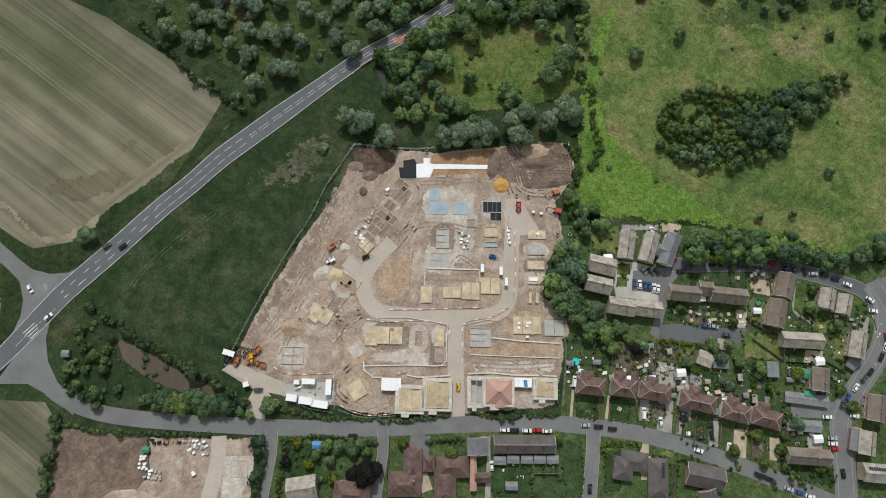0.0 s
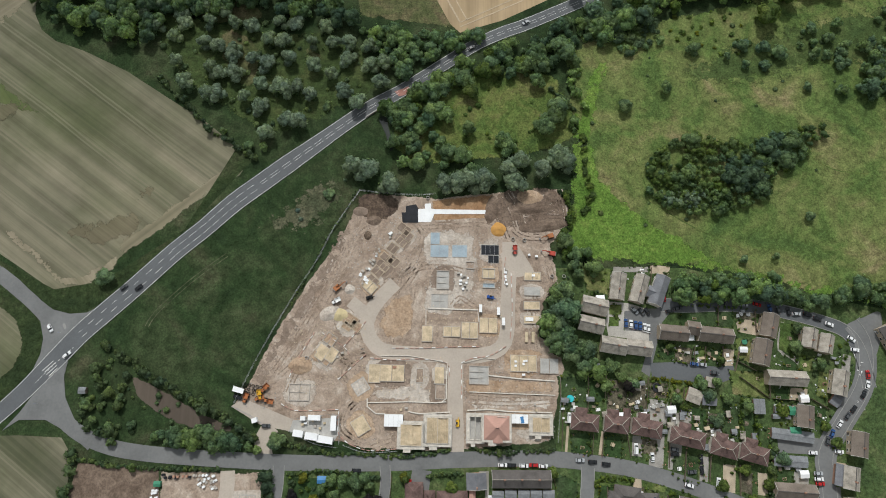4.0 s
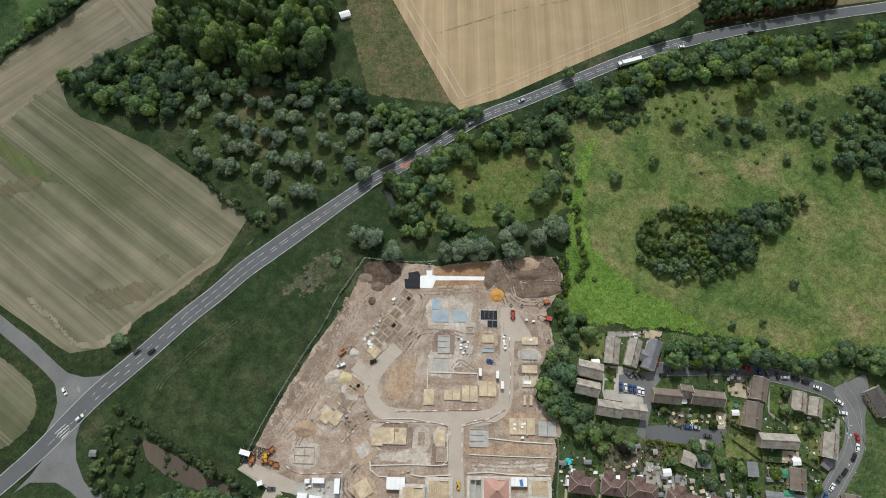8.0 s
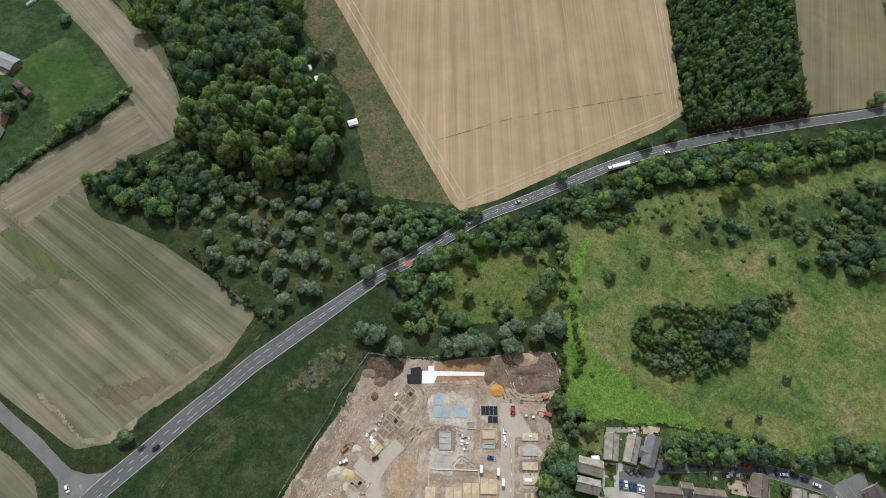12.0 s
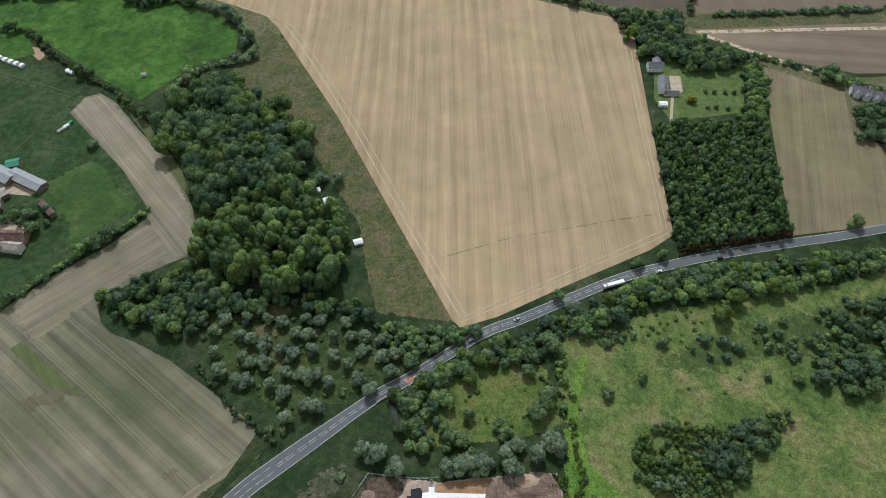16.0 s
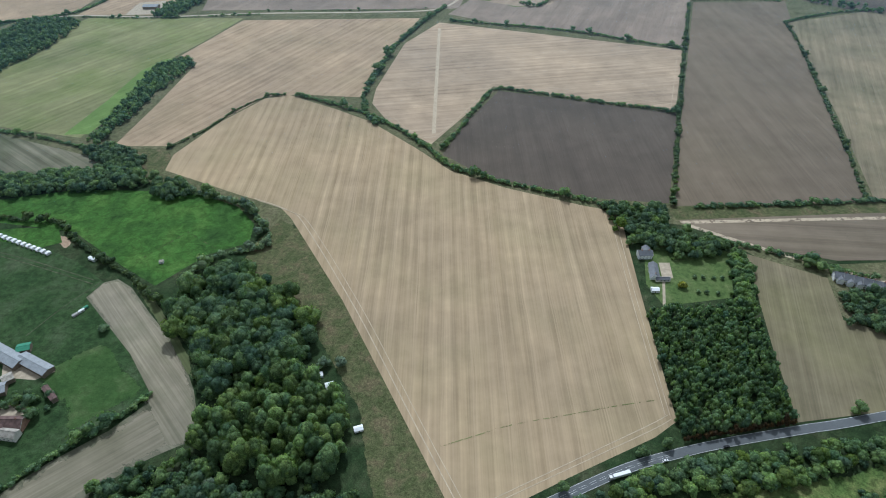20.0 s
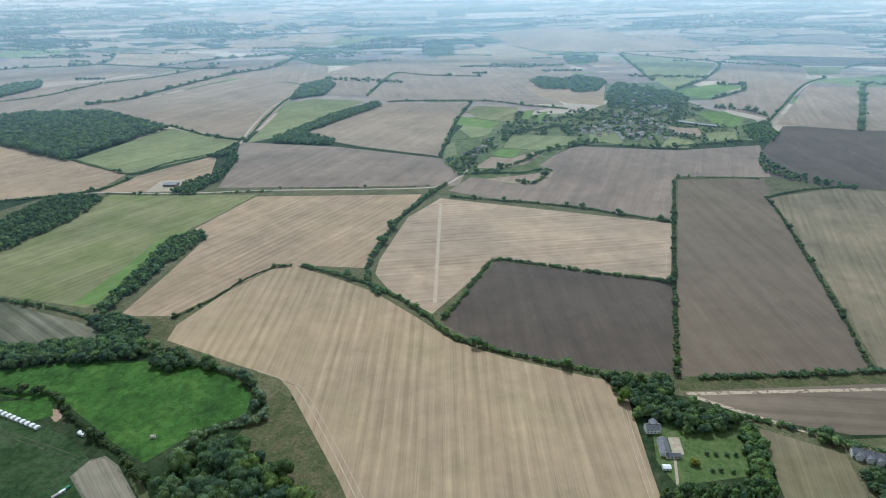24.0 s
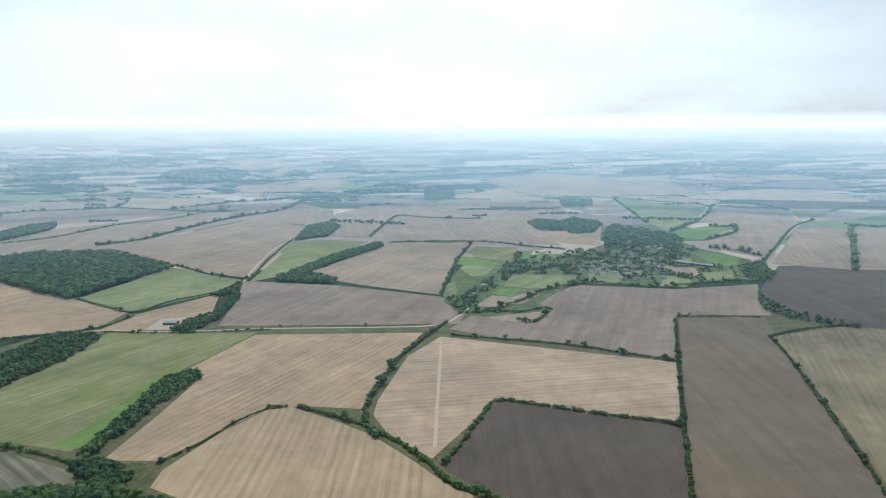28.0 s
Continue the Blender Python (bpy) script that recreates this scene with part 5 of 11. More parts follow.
field("asphalt turning head", [(204.3, 43.6), (214.7, 48.8), (223.2, 51.5), (222.0, 39.1), (215.6, 25.6), (209.6, 26.7), (208.6, 35.1)], OLDROAD, 2.0, name="road_head")
field("asphalt forecourt", [(164.3, -9.7), (184.5, -11.1), (183.8, -18.8), (164.1, -18.1)], OLDROAD, name="road_forecourt")
field("pale drive beside the terrace", [(19.1, -29.8), (23.8, -29.7), (24.0, -56.9), (21.4, -56.9), (22.3, -36.7)], PAVING, name="pavement_drive")

# lanes in the distance
road("pale farm lane with grass verges", [(-951, 1073), (-858, 1091), (-705, 1140), (-560, 1138), (-371, 1163), (-185, 1175), (-52, 1193), (-6, 1254), (16, 1315)], 6.0, GRAVEL, 0.4, kerbs=False)
road("pale farm track across the stubble", [(-32, 716), (-34, 866), (-37, 1095)], 5.0, STRAW, 0.36, kerbs=False, name="field_track")
road("lane by the green field", [(-552, 1524), (-580, 1717), (-601, 1983), (-584, 2127)], 6.0, GRAVEL, 0.4, kerbs=False)
road("lane beyond the village", [(841, 1739), (1066, 2103), (1296, 2440), (1476, 2652), (1965, 2946)], 6.0, GRAVEL, 0.4, kerbs=False)
footpath = tagged(ribbon("path", [(-10.3, 262.2), (16.1, 272.3), (41.1, 281.7), (87.9, 292.9), (122.8, 301.3), (153.7, 307.6)], 0.8, 0.3, soften(STUBBLE_GREEN), None, 4.0, 0.02), "thin green footpath across the stubble", "path", kind="structure")
footpath.data.attributes.new("edge", "FLOAT", "POINT").data.foreach_set("value", np.full(len(footpath.data.vertices), 0.48, np.float32))
road("pale tractor track along the stubble edge", [(6.3, 213.9), (-32.2, 288.5), (-89.0, 400.3), (-158.0, 520.7), (-180.5, 544.7), (-220.8, 565.3)], 0.9, STRAW, 0.3, kerbs=False, name="field_track")
for pts in ([(10.4, 215.3), (-27.1, 288.7), (-83.1, 400.4), (-151.0, 519.1), (-175.2, 541.0), (-216.4, 561.4)], [(6.3, 211.0), (27.2, 221.3), (75.1, 245.9), (140.1, 279.2), (158.7, 290.1)], [(6.3, 213.9), (27.3, 224.8), (75.5, 250.1), (140.1, 283.9), (157.0, 293.7)], [(158.6, 293.7), (160.6, 421.6), (163.9, 516.4)], [(155.3, 293.6), (156.4, 420.0), (159.1, 513.5)],
            [(40.6, 882.0), (114.1, 863.3), (231.3, 827.7), (290.5, 811.0)], [(-87.0, 758.4), (-35.1, 706.1), (24.4, 813.1), (47.4, 841.9)], [(344, 981), (289, 802)]):
    road("tractor wheeling round the field's edge", pts, 0.6, STRAW, 0.3, kerbs=False, name="field_track")
for pts in ([(-171.1, 100.2), (-165.8, 109.7), (-152.2, 115.4), (-152.3, 108.0), (-165.0, 98.7)], [(-202.9, 83.3), (-189.5, 93.2), (-176.7, 87.1), (-188.6, 77.4)], [(-193.2, 85.7), (-166.6, 98.1), (-154.2, 89.5), (-180.5, 74.4)], [(-266.5, 150.7), (-235.4, 162.8), (-226.3, 155.4), (-256.1, 139.9)]):
    field("dull damp patch in the stubble", pts, DAMP, 6, soft=7.0)

for side in (0.9, -0.9):
    tagged(ribbon("field_track", [(-113.1, 74.1), (-123.8, 65.5), (-134.4, 55.8), (-146.1, 43.1), (-149.9, 36.0)], 0.45, 0.3, GREYGRASS, None, 4.0, 0.02, side=side), "faint pale wheel track in the rough grass", "track", kind="structure")
for pts in [[(62.5, 169.8), (74.2, 158.4), (93.2, 147.0), (102.9, 131.4), (109.2, 108.5)], [(109.2, 108.5), (127.3, 96.8), (154.9, 82.6)], [(191.8, 141.3), (208.2, 129.1), (227.8, 126.5)]]:
    tagged(ribbon("path", pts, 0.55, 0.3, RIVERGRASS, None, 4.0, 0.02), "narrow trodden path through the meadow", "path", kind="structure")

for pts in [[(-443.2, 465.8), (-401.4, 453.0), (-333.4, 428.6)], [(-439.9, 460.2), (-398.0, 446.8), (-332.5, 423.5)], [(-326.0, 426.3), (-342.7, 395.8), (-357.8, 358.5)]]:
    tagged(ribbon("field_track", pts, 0.9, 0.3, GREYGRASS, None, 4.0, 0.02), "faint pale wheel track across the paddock", "track", kind="structure")

for pts in ([(235.6, 530.6), (276.5, 506.3), (322.0, 481.1), (394.3, 446.6)], [(230.8, 534.3), (334.6, 541.3), (447.0, 548.5)]):
    edge_strip = tagged(ribbon("field_track", pts, 5.0, 0.3, soften(STRAW), None, 4.0, 0.02), "pale dry strip along the ploughed field", "track", kind="structure")
    edge_strip.data.attributes.new("edge", "FLOAT", "POINT").data.foreach_set("value", np.full(len(edge_strip.data.vertices), 0.6, np.float32))

# ways of the building site
SITE = [(34.1, 84.3), (34.1, 70.5), (33.2, 50.7), (32.7, 36.8), (29.4, 29.1), (18.6, 25.1), (-5.8, 25.1), (-24.8, 25.8), (-33.1, 28.6), (-38.1, 36.7), (-37.1, 45.0), (-31.9, 53.5), (-24.8, 61.2)]
site_road = road("pale stone haul road round the new plots", SITE, 7.4, SITEROAD, 0.34, kerbs=False)
ribbon("spur", [(8.0, -24.9), (7.8, -11.6), (7.0, 4.0), (7.2, 24.0)], 7.6, 0.345, SITEROAD, site_road)
ribbon("stub", [(-47.3, 51.2), (-41.6, 46.8), (-36.4, 43.0)], 6.5, 0.35, SITEROAD, site_road)
ribbon("apron", [(-84.6, -25.1), (-86.6, -17.4), (-81.8, -10.9)] , 8.0, 0.33, SITEROAD, site_road)
slab("yard", [(-103.2, -2.2), (-97.4, 1.8), (-72.7, -7.6), (-73.6, -13.3), (-87.1, -11.0)], 0.335, SITEROAD, site_road)
slab("north_pad", [(29.3, 77.6), (37.2, 85.0), (46.1, 70.7), (47.4, 67.3), (33.5, 64.8)], 0.338, SITEROAD, site_road)
slab("bell", [(2.8, -25.0), (5.3, -20.7), (10.6, -20.5), (14.3, -24.8), (8.1, -26.9)], 0.342, SITEROAD, site_road)

# ---- woods, hedges and trees ----
wood("tall green poplar wood", [(-183.5, 271.1), (-168.4, 289.7), (-151.0, 306.5), (-125.3, 331.3), (-93.2, 308.1), (-74.5, 284.4), (-76.8, 247.3), (-91.6, 228.6), (-114.4, 227.1), (-138.7, 232.7), (-165.4, 245.8), (-178.8, 254.0)], 8.8, 6.6, 18, LEAF_POPLAR, POPLAR, 11, mix=((LEAF_OAK, 0.3),))
wood("dark mixed wood beside the stubble", [(-248.8, 390.8), (-234.9, 435.0), (-196.8, 445.4), (-150.4, 416.4), (-119.8, 374.1), (-120.7, 330.3), (-139.9, 315.3), (-172.4, 305.9), (-179.4, 286.8), (-191.5, 299.9), (-209.3, 336.8), (-232.5, 361.1)], 12.5, 9.0, 18, LEAF_WOOD, FINE, 12, mix=((LEAF_DARK, 0.3), (LEAF_POPLAR, 0.25)))
wood("low dark understorey of the mixed wood", [(-248.8, 390.8), (-234.9, 435.0), (-196.8, 445.4), (-150.4, 416.4), (-119.8, 374.1), (-120.7, 330.3), (-139.9, 315.3), (-172.4, 305.9), (-179.4, 286.8), (-191.5, 299.9), (-209.3, 336.8), (-232.5, 361.1)], 7.5, 4.0, 6.5, LEAF_HEDGE, LOW, 112)
wood("dark broadleaf belt beside the stubble", [(-242.4, 230.6), (-220.9, 236.4), (-186.2, 248.0), (-174.9, 247.8), (-145.4, 227.8), (-115.8, 225.9), (-72.2, 229.6), (-53.5, 213.9), (-53.6, 201.5), (-85.5, 216.4), (-132.4, 215.3), (-160.7, 211.3), (-165.1, 196.7), (-190.3, 198.2), (-224.5, 206.4)], 8.5, 5.6, 11, LEAF_WOOD, MID, 13, mix=((LEAF_OAK, 0.28),))
wood("overgrown scrub beside the main road", [(-52.6, 209.5), (1.5, 202.5), (22.9, 207.2), (12.9, 198.7), (-25.2, 177.6), (-36.8, 185.5)], 6.5, 4.4, 7, LEAF_OAK, MID, 14, mix=((LEAF_DARK, 0.45), (LEAF_BRIGHT, 0.25)))
wood("scrub and trees on the east side of the road", [(-34.6, 158.7), (-11.9, 174.4), (19.3, 192.9), (47.9, 205.7), (77.2, 216.8), (102.5, 218.2), (80.0, 204.4), (59.5, 183.9), (26.2, 178.4), (2.0, 170.9), (-16.2, 151.8), (-31.3, 147.7)], 7.5, 4.8, 8, LEAF_DARK, MID, 15, mix=((LEAF_OAK, 0.45), (LEAF_BRIGHT, 0.3)))
wood("tree belt below the road", [(73.6, 220.3), (118.8, 238.6), (169.0, 254.9), (227.3, 266.8), (293.3, 277.2), (346.2, 286.1), (339.6, 265.0), (260.8, 249.5), (213.3, 233.9), (180.7, 235.7), (147.1, 230.6), (109.4, 217.0), (86.7, 202.0)], 8.0, 5.4, 9, LEAF_DARK, MID, 16, mix=((LEAF_OAK, 0.45), (LEAF_BRIGHT, 0.28)))
wood("dark carr woodland by the stream", [(229.1, 206.2), (254.5, 223.4), (282.0, 234.7), (333.2, 244.7), (328.4, 175.2), (265.3, 171.8), (242.0, 157.5), (229.3, 172.8)], 9.0, 6.0, 10, LEAF_DARK, MID, 17, keep=0.8, mix=((LEAF_OAK, 0.45),))
wood("scattered scrub in the darker grass", [(147.0, 193.9), (199.5, 216.2), (296.1, 238.6), (371.5, 252.1), (333.9, 167.7), (270.1, 166.0), (238.2, 184.3), (180.7, 182.8)], 11.0, 4.2, 6, LEAF_DARK, MID, 59, keep=0.4)
wood("copse of sallow and hawthorn in the meadow", [(105.0, 128.6), (118.3, 141.2), (138.8, 146.9), (161.6, 142.2), (182.5, 149.8), (206.2, 155.0), (205.2, 144.7), (189.7, 133.6), (175.7, 121.1), (170.0, 111.1), (144.4, 101.7), (121.9, 101.2), (107.6, 109.7)], 4.6, 3.1, 4.6, LEAF_OAK, BUSH, 18, keep=0.95, mix=((LEAF_POPLAR, 0.35), (LEAF_BRIGHT, 0.25)))
wood("darker trees in the meadow copse", [(150, 120), (152, 132), (162, 134), (172, 126), (168, 114)], 6.5, 5.6, 8.5, LEAF_WOOD, MID, 20)
wood("darker trees in the meadow copse", [(171, 138), (176, 149), (188, 147), (188, 134), (180, 131)], 6.5, 5.6, 8.5, LEAF_WOOD, MID, 21, mix=((LEAF_OAK, 0.4),))
wood("grey-green sallow scrub in the meadow", [(108.0, 111.0), (122.4, 103.9), (137.9, 102.4), (137.1, 112.5), (117.3, 114.2)], 4.5, 3.2, 4.5, LEAF_WILLOW, LOW, 19)
wood("dense row of trees behind the gardens", [(116.3, 67.1), (130.8, 69.4), (149.9, 67.8), (169.1, 66.9), (171.5, 56.9), (140.7, 54.0), (119.5, 55.2)], 5.8, 5.2, 11, LEAF_DARK, MID, 20, mix=((LEAF_OAK, 0.45), (LEAF_BRIGHT, 0.22)))
wood("trees at the end of the estate", [(171.7, 65.5), (179.6, 62.0), (215.0, 64.5), (245.9, 65.7), (244.0, 51.8), (213.8, 53.9), (195.0, 51.3), (178.9, 53.7)], 9.0, 6.0, 10, LEAF_OAK, MID, 21, keep=0.85, mix=((LEAF_DARK, 0.45),))
wood("dark trees between the site and the gardens", [(52.2, 55.9), (59.1, 63.1), (64.5, 59.0), (65.3, 46.6), (68.3, 31.7), (75.1, 26.5), (79.7, 19.9), (75.7, 9.3), (70.3, 15.7), (61.6, 22.2), (53.7, 26.0), (51.2, 40.8)], 8.5, 5.8, 10, LEAF_DARK, MID, 22, mix=((LEAF_OAK, 0.4),))
wood("overgrown thicket on the triangle", [(-138.1, -15.8), (-125.4, -12.2), (-101.6, -14.3), (-98.0, -19.8), (-116.4, -23.2), (-135.1, -23.6)], 5.5, 4.2, 6, LEAF_OAK, MID, 23)
wood("scrub on the triangle of rough ground", [(-176.2, -12.8), (-174.9, 10.7), (-167.0, 21.5), (-155.4, 15.1), (-150.0, 3.3), (-159.5, -16.3), (-167.3, -16.5)], 7.0, 3.4, 4.5, LEAF_HEDGE, MID, 24, keep=0.42)
wood("reedy scrub by the stream", [(-29.5, 158.1), (-12.2, 163.2), (2.7, 149.4), (-8.3, 124.5), (17.4, 128.2), (17.5, 120.6), (-5.2, 117.1), (-25.5, 127.2)], 8.0, 5.0, 8, LEAF_OAK, MID, 25, keep=0.55, mix=((LEAF_DARK, 0.45), (LEAF_BRIGHT, 0.25)))
wood("dense young plantation of broadleaf trees", [(166.1, 401.1), (260.8, 410.7), (247.1, 290.6), (161.7, 273.0), (160.8, 288.2)], 5.4, 3.8, 11, LEAF_DARK, LOW, 26, mix=((LEAF_OAK, 0.3),))
hedge("red-brown dead lower boughs along the plantation edge", [(162.5, 271.5), (190.0, 277.0), (220.0, 283.0), (247.5, 288.5)], 2.6, 5.5, LEAF_BROWN, LOW, 126, rough=0.3)
wood("tall garden trees", [(151.9, 558.7), (214.8, 560.5), (213.7, 515.5), (266.5, 490.9), (258.9, 482.3), (203.7, 468.4), (205.4, 489.1), (176.3, 488.3), (164.6, 514.1)], 9.0, 6.4, 12, LEAF_OAK, MID, 27, mix=((LEAF_DARK, 0.5), (LEAF_BRIGHT, 0.2)))
wood("hedgerow trees beside the country house lawn", [(262.2, 483.7), (278.1, 484.1), (265.4, 407.4), (243.6, 406.8)], 7.0, 5.0, 9, LEAF_OAK, MID, 28)
wood("trees below the terraced cottages", [(340.1, 423.7), (377.7, 432.1), (466.1, 430.9), (435.3, 372.1), (355.5, 379.5), (331.2, 392.1)], 9.0, 6.0, 10, LEAF_DARK, MID, 29)
wood("brookside trees", [(-576.2, 592.7), (-489.0, 600.7), (-403.0, 614.4), (-358.4, 610.1), (-346.0, 583.3), (-415.4, 570.8), (-470.4, 562.0), (-547.1, 541.8)], 9.0, 6.5, 11, LEAF_DARK, MID, 30)
wood("brookside trees", [(-338.9, 588.9), (-310.9, 595.1), (-291.1, 569.3), (-309.5, 553.6), (-330.1, 563.1)], 8.0, 6.0, 11, LEAF_DARK, MID, 31)
wood("trees round the farm", [(-374.9, 308.5), (-337.6, 303.9), (-309.9, 310.3), (-296.3, 288.5), (-308.5, 277.6), (-335.9, 282.1), (-358.3, 276.3)], 8.5, 5.0, 8, LEAF_DARK, MID, 32, keep=0.6)
wood("wood on the distant slope", [(-1366, 1776), (-1311, 1844), (-1082, 1876), (-803, 1676), (-846, 1531), (-895, 1354), (-1165, 1505), (-1479, 1527), (-1667, 1728)], 13, 9, 13, LEAF_DARK, TINY, 33)
wood("tree belt beside the lane", [(-809, 904), (-782, 990), (-766, 1114), (-671, 1110), (-667, 993), (-697, 875), (-719, 797)], 9, 6.5, 11, LEAF_DARK, LOW, 34)
wood("narrow tree belt in the fields", [(-461, 683), (-461, 767), (-464, 913), (-428, 950), (-408, 921), (-426, 829), (-440, 698), (-442, 670)], 7.5, 5.4, 9, LEAF_DARK, LOW, 35)
wood("trees where the hedges meet", [(-454.9, 660.2), (-427.7, 674.6), (-370.1, 642.9), (-365.5, 606.7), (-400.6, 611.6)], 8, 5.5, 9, LEAF_DARK, MID, 36)
wood("brookside trees", [(-561.0, 573.6), (-514.8, 596.9), (-454.9, 604.3), (-395.4, 614.1), (-369.0, 600.8), (-404.0, 583.2), (-495.7, 570.0)], 8, 6.0, 10, LEAF_DARK, MID, 37)
wood("copse of round trees", [(-558, 1133), (-556, 1204), (-516, 1264), (-540, 1449), (-507, 1375), (-494, 1224), (-514, 1134)], 9, 6.0, 10, LEAF_DARK, LOW, 38)
wood("copse beside the warm stubble", [(-588, 1397), (-551, 1460), (-531, 1424), (-564, 1388)], 8, 5.5, 9, LEAF_DARK, LOW, 39)
wood("crooked tree belt", [(-481, 1565), (-438, 1699), (-378, 1882), (-271, 2064), (-254, 2004), (-357, 1775), (-413, 1630), (-321, 1551), (-320, 1510), (-468, 1530)], 9, 6.0, 9, LEAF_DARK, TINY, 40)
wood("dark copse between the fields", [(-572, 2083), (-598, 2386), (-523, 2504), (-477, 2389), (-478, 2186), (-538, 2139)], 12, 8.0, 11, LEAF_DARK, TINY, 41)
wood("dark strip of wood far off", [(-1694, 2056), (-1686, 2389), (-1630, 2449), (-1555, 2310), (-1578, 2059)], 14, 9.0, 12, LEAF_DARK, TINY, 42)
wood("copse above the village", [(265, 2516), (308, 2592), (394, 2548), (467, 2642), (551, 2537), (552, 2465), (485, 2294), (412, 2257), (362, 2328), (288, 2327)], 12, 8.0, 12, LEAF_WOOD, LOW, 43, keep=0.85, mix=((LEAF_DARK, 0.4),))
wood("village trees", [(509, 2268), (634, 2400), (722, 2203), (757, 1977), (667, 1845), (676, 1676), (627, 1586), (486, 1594), (410, 1580), (368, 1655), (279, 1666), (281, 1836), (345, 1967), (453, 1970)], 11, 6.2, 8.0, LEAF_DARK, BUSH, 44, keep=0.64, mix=((LEAF_WOOD, 0.4), (LEAF_OAK, 0.3)), clump=38)
wood("village trees", [(95, 1648), (171, 1918), (283, 1903), (288, 1722), (323, 1654), (288, 1541), (167, 1604), (103, 1525)], 11, 6.2, 8.0, LEAF_DARK, BUSH, 45, keep=0.7, mix=((LEAF_WOOD, 0.4), (LEAF_OAK, 0.3)), clump=38)
wood("village trees", [(-35, 1391), (17, 1442), (95, 1648), (112, 1554), (40, 1302), (-8, 1248), (-21, 1322)], 11, 6.2, 8.0, LEAF_DARK, BUSH, 46, keep=0.7, mix=((LEAF_WOOD, 0.4), (LEAF_OAK, 0.3)), clump=38)
wood("dense trees at the head of the village", [(508, 2271), (592, 2466), (670, 2387), (749, 2300), (767, 2142), (662, 2019), (516, 2016), (476, 2083)], 10, 6.5, 10, LEAF_WOOD, BUSH, 71, keep=0.85, mix=((LEAF_DARK, 0.4), (LEAF_OAK, 0.25)), clump=26)
wood("bramble thicket at the edge of the meadow", [(70.7, 215.3), (91.8, 218.9), (119.3, 220.5), (120.5, 203.5), (103.5, 192.4), (93.6, 201.1), (75.3, 204.0)], 5.0, 3.2, 2.8, LEAF_HEDGE, BUSH, 72, name="thicket", mix=((LEAF_OAK, 0.35),))
wood("yellowing weeds and low shrubs in the meadow", [(125.4, 220.7), (153.4, 224.5), (176.5, 222.0), (180.8, 203.5), (161.8, 192.4), (137.9, 197.4), (125.8, 208.7)], 8.0, 2.2, 1.5, LEAF_BRIGHT, BUSH, 73, name="thicket", keep=0.55, mix=((LEAF_GOLD, 0.2),))
wood("dark scrub at the far end of the meadow", [(243.8, 222.1), (272.9, 240.7), (296.9, 236.8), (270.1, 166.8), (245.0, 160.6), (230.6, 169.4), (235.7, 196.8)], 7.0, 4.2, 4.0, LEAF_DARK, BUSH, 74, name="thicket", keep=0.7, mix=((LEAF_WOOD, 0.4),), clump=16)
wood("dark trees at the village end", [(768, 1734), (859, 1795), (834, 1654), (769, 1554), (728, 1588)], 12, 7.0, 10, LEAF_DARK, LOW, 47)
wood("scattered village trees", [(593, 1848), (763, 1738), (695, 1544), (566, 1497), (470, 1539)], 18, 6.0, 8, LEAF_OAK, LOW, 48, keep=0.45)
wood("distant farm trees", [(-930, 3306), (-631, 3505), (-476, 3315), (-629, 3163), (-819, 3112)], 26, 9, 9, LEAF_DARK, TINY, 50, keep=0.6)
def far_woods(label, seed, count, y0, y1, half, west=None):
    """Belts, copses and field trees on the slopes towards the horizon."""
    rng = random.Random(seed)
    items = []
    for k in range(count):
        cx, cy, n, a = rng.uniform(-half if west is None else west, half), rng.uniform(y0, y1), rng.choice([5, 9, 16, 30]), rng.gauss(0, 0.35)
        for i in range(n):
            u, v = (i - n / 2) * 11 + rng.uniform(-5, 5), rng.gauss(0, 5 if n < 20 else 14)
            x, y = cx + u * math.cos(a) - v * math.sin(a), cy + u * math.sin(a) + v * math.cos(a)
            items.append((x, y, land_height(x, y) - 1.0, rng.uniform(7, 11), rng.uniform(7, 11)))
    return tagged(foliage("woodland", items, TINY, LEAF_DARK, rng), label, "trees", kind="stuff")


def far_hedgerows(label, seed, y0, y1, gap, keep):
    """Broken hedgerows and shelter belts, one behind the other, towards the horizon."""
    rng = random.Random(seed)
    items, y = [], y0
    while y < y1:
        x = -0.78 * y - 200
        while x < 0.78 * y + 200:
            n, a, thick = rng.randint(8, 46), rng.gauss(0, 0.16), rng.choice([2, 3, 3, 12])
            if rng.random() < keep:
                cy = y + rng.uniform(-0.7, 0.7) * gap
                for i in range(n):
                    u = i * 13 + rng.uniform(-4, 4)
                    px, py = x + u, cy + u * a + rng.gauss(0, thick)
                    k = rng.uniform(0.7, 1.25)
                    items.append((px, py, land_height(px, py) - 1.0, 7.5 * k, 7.0 * k))
            x += n * 13 + rng.uniform(0, 120)
        y += gap * rng.uniform(0.7, 1.3)
    return tagged(foliage("woodland", items, SPECK, LEAF_DARK, rng), label, "trees", kind="stuff")


far_hedgerows("hedgerows and shelter belts far off", 191, 3350, 4930, 62, 0.5)
far_woods("scattered copses and hedgerow trees far off", 91, 45, 2400, 3650, 2900)
far_woods("wooded country on the far slope", 93, 60, 3450, 4900, -500, -3700)
far_woods("blue-hazed woods on the far slope", 92, 60, 3650, 4930, 3900)
wood("blue-hazed woods far off", [(-1928, 3898), (-1911, 4025), (-1606, 4094), (-1406, 4046), (-1354, 3997), (-1383, 3862), (-1781, 3804)], 20, 10, 10, LEAF_WOOD, SPECK, 200, keep=0.8)
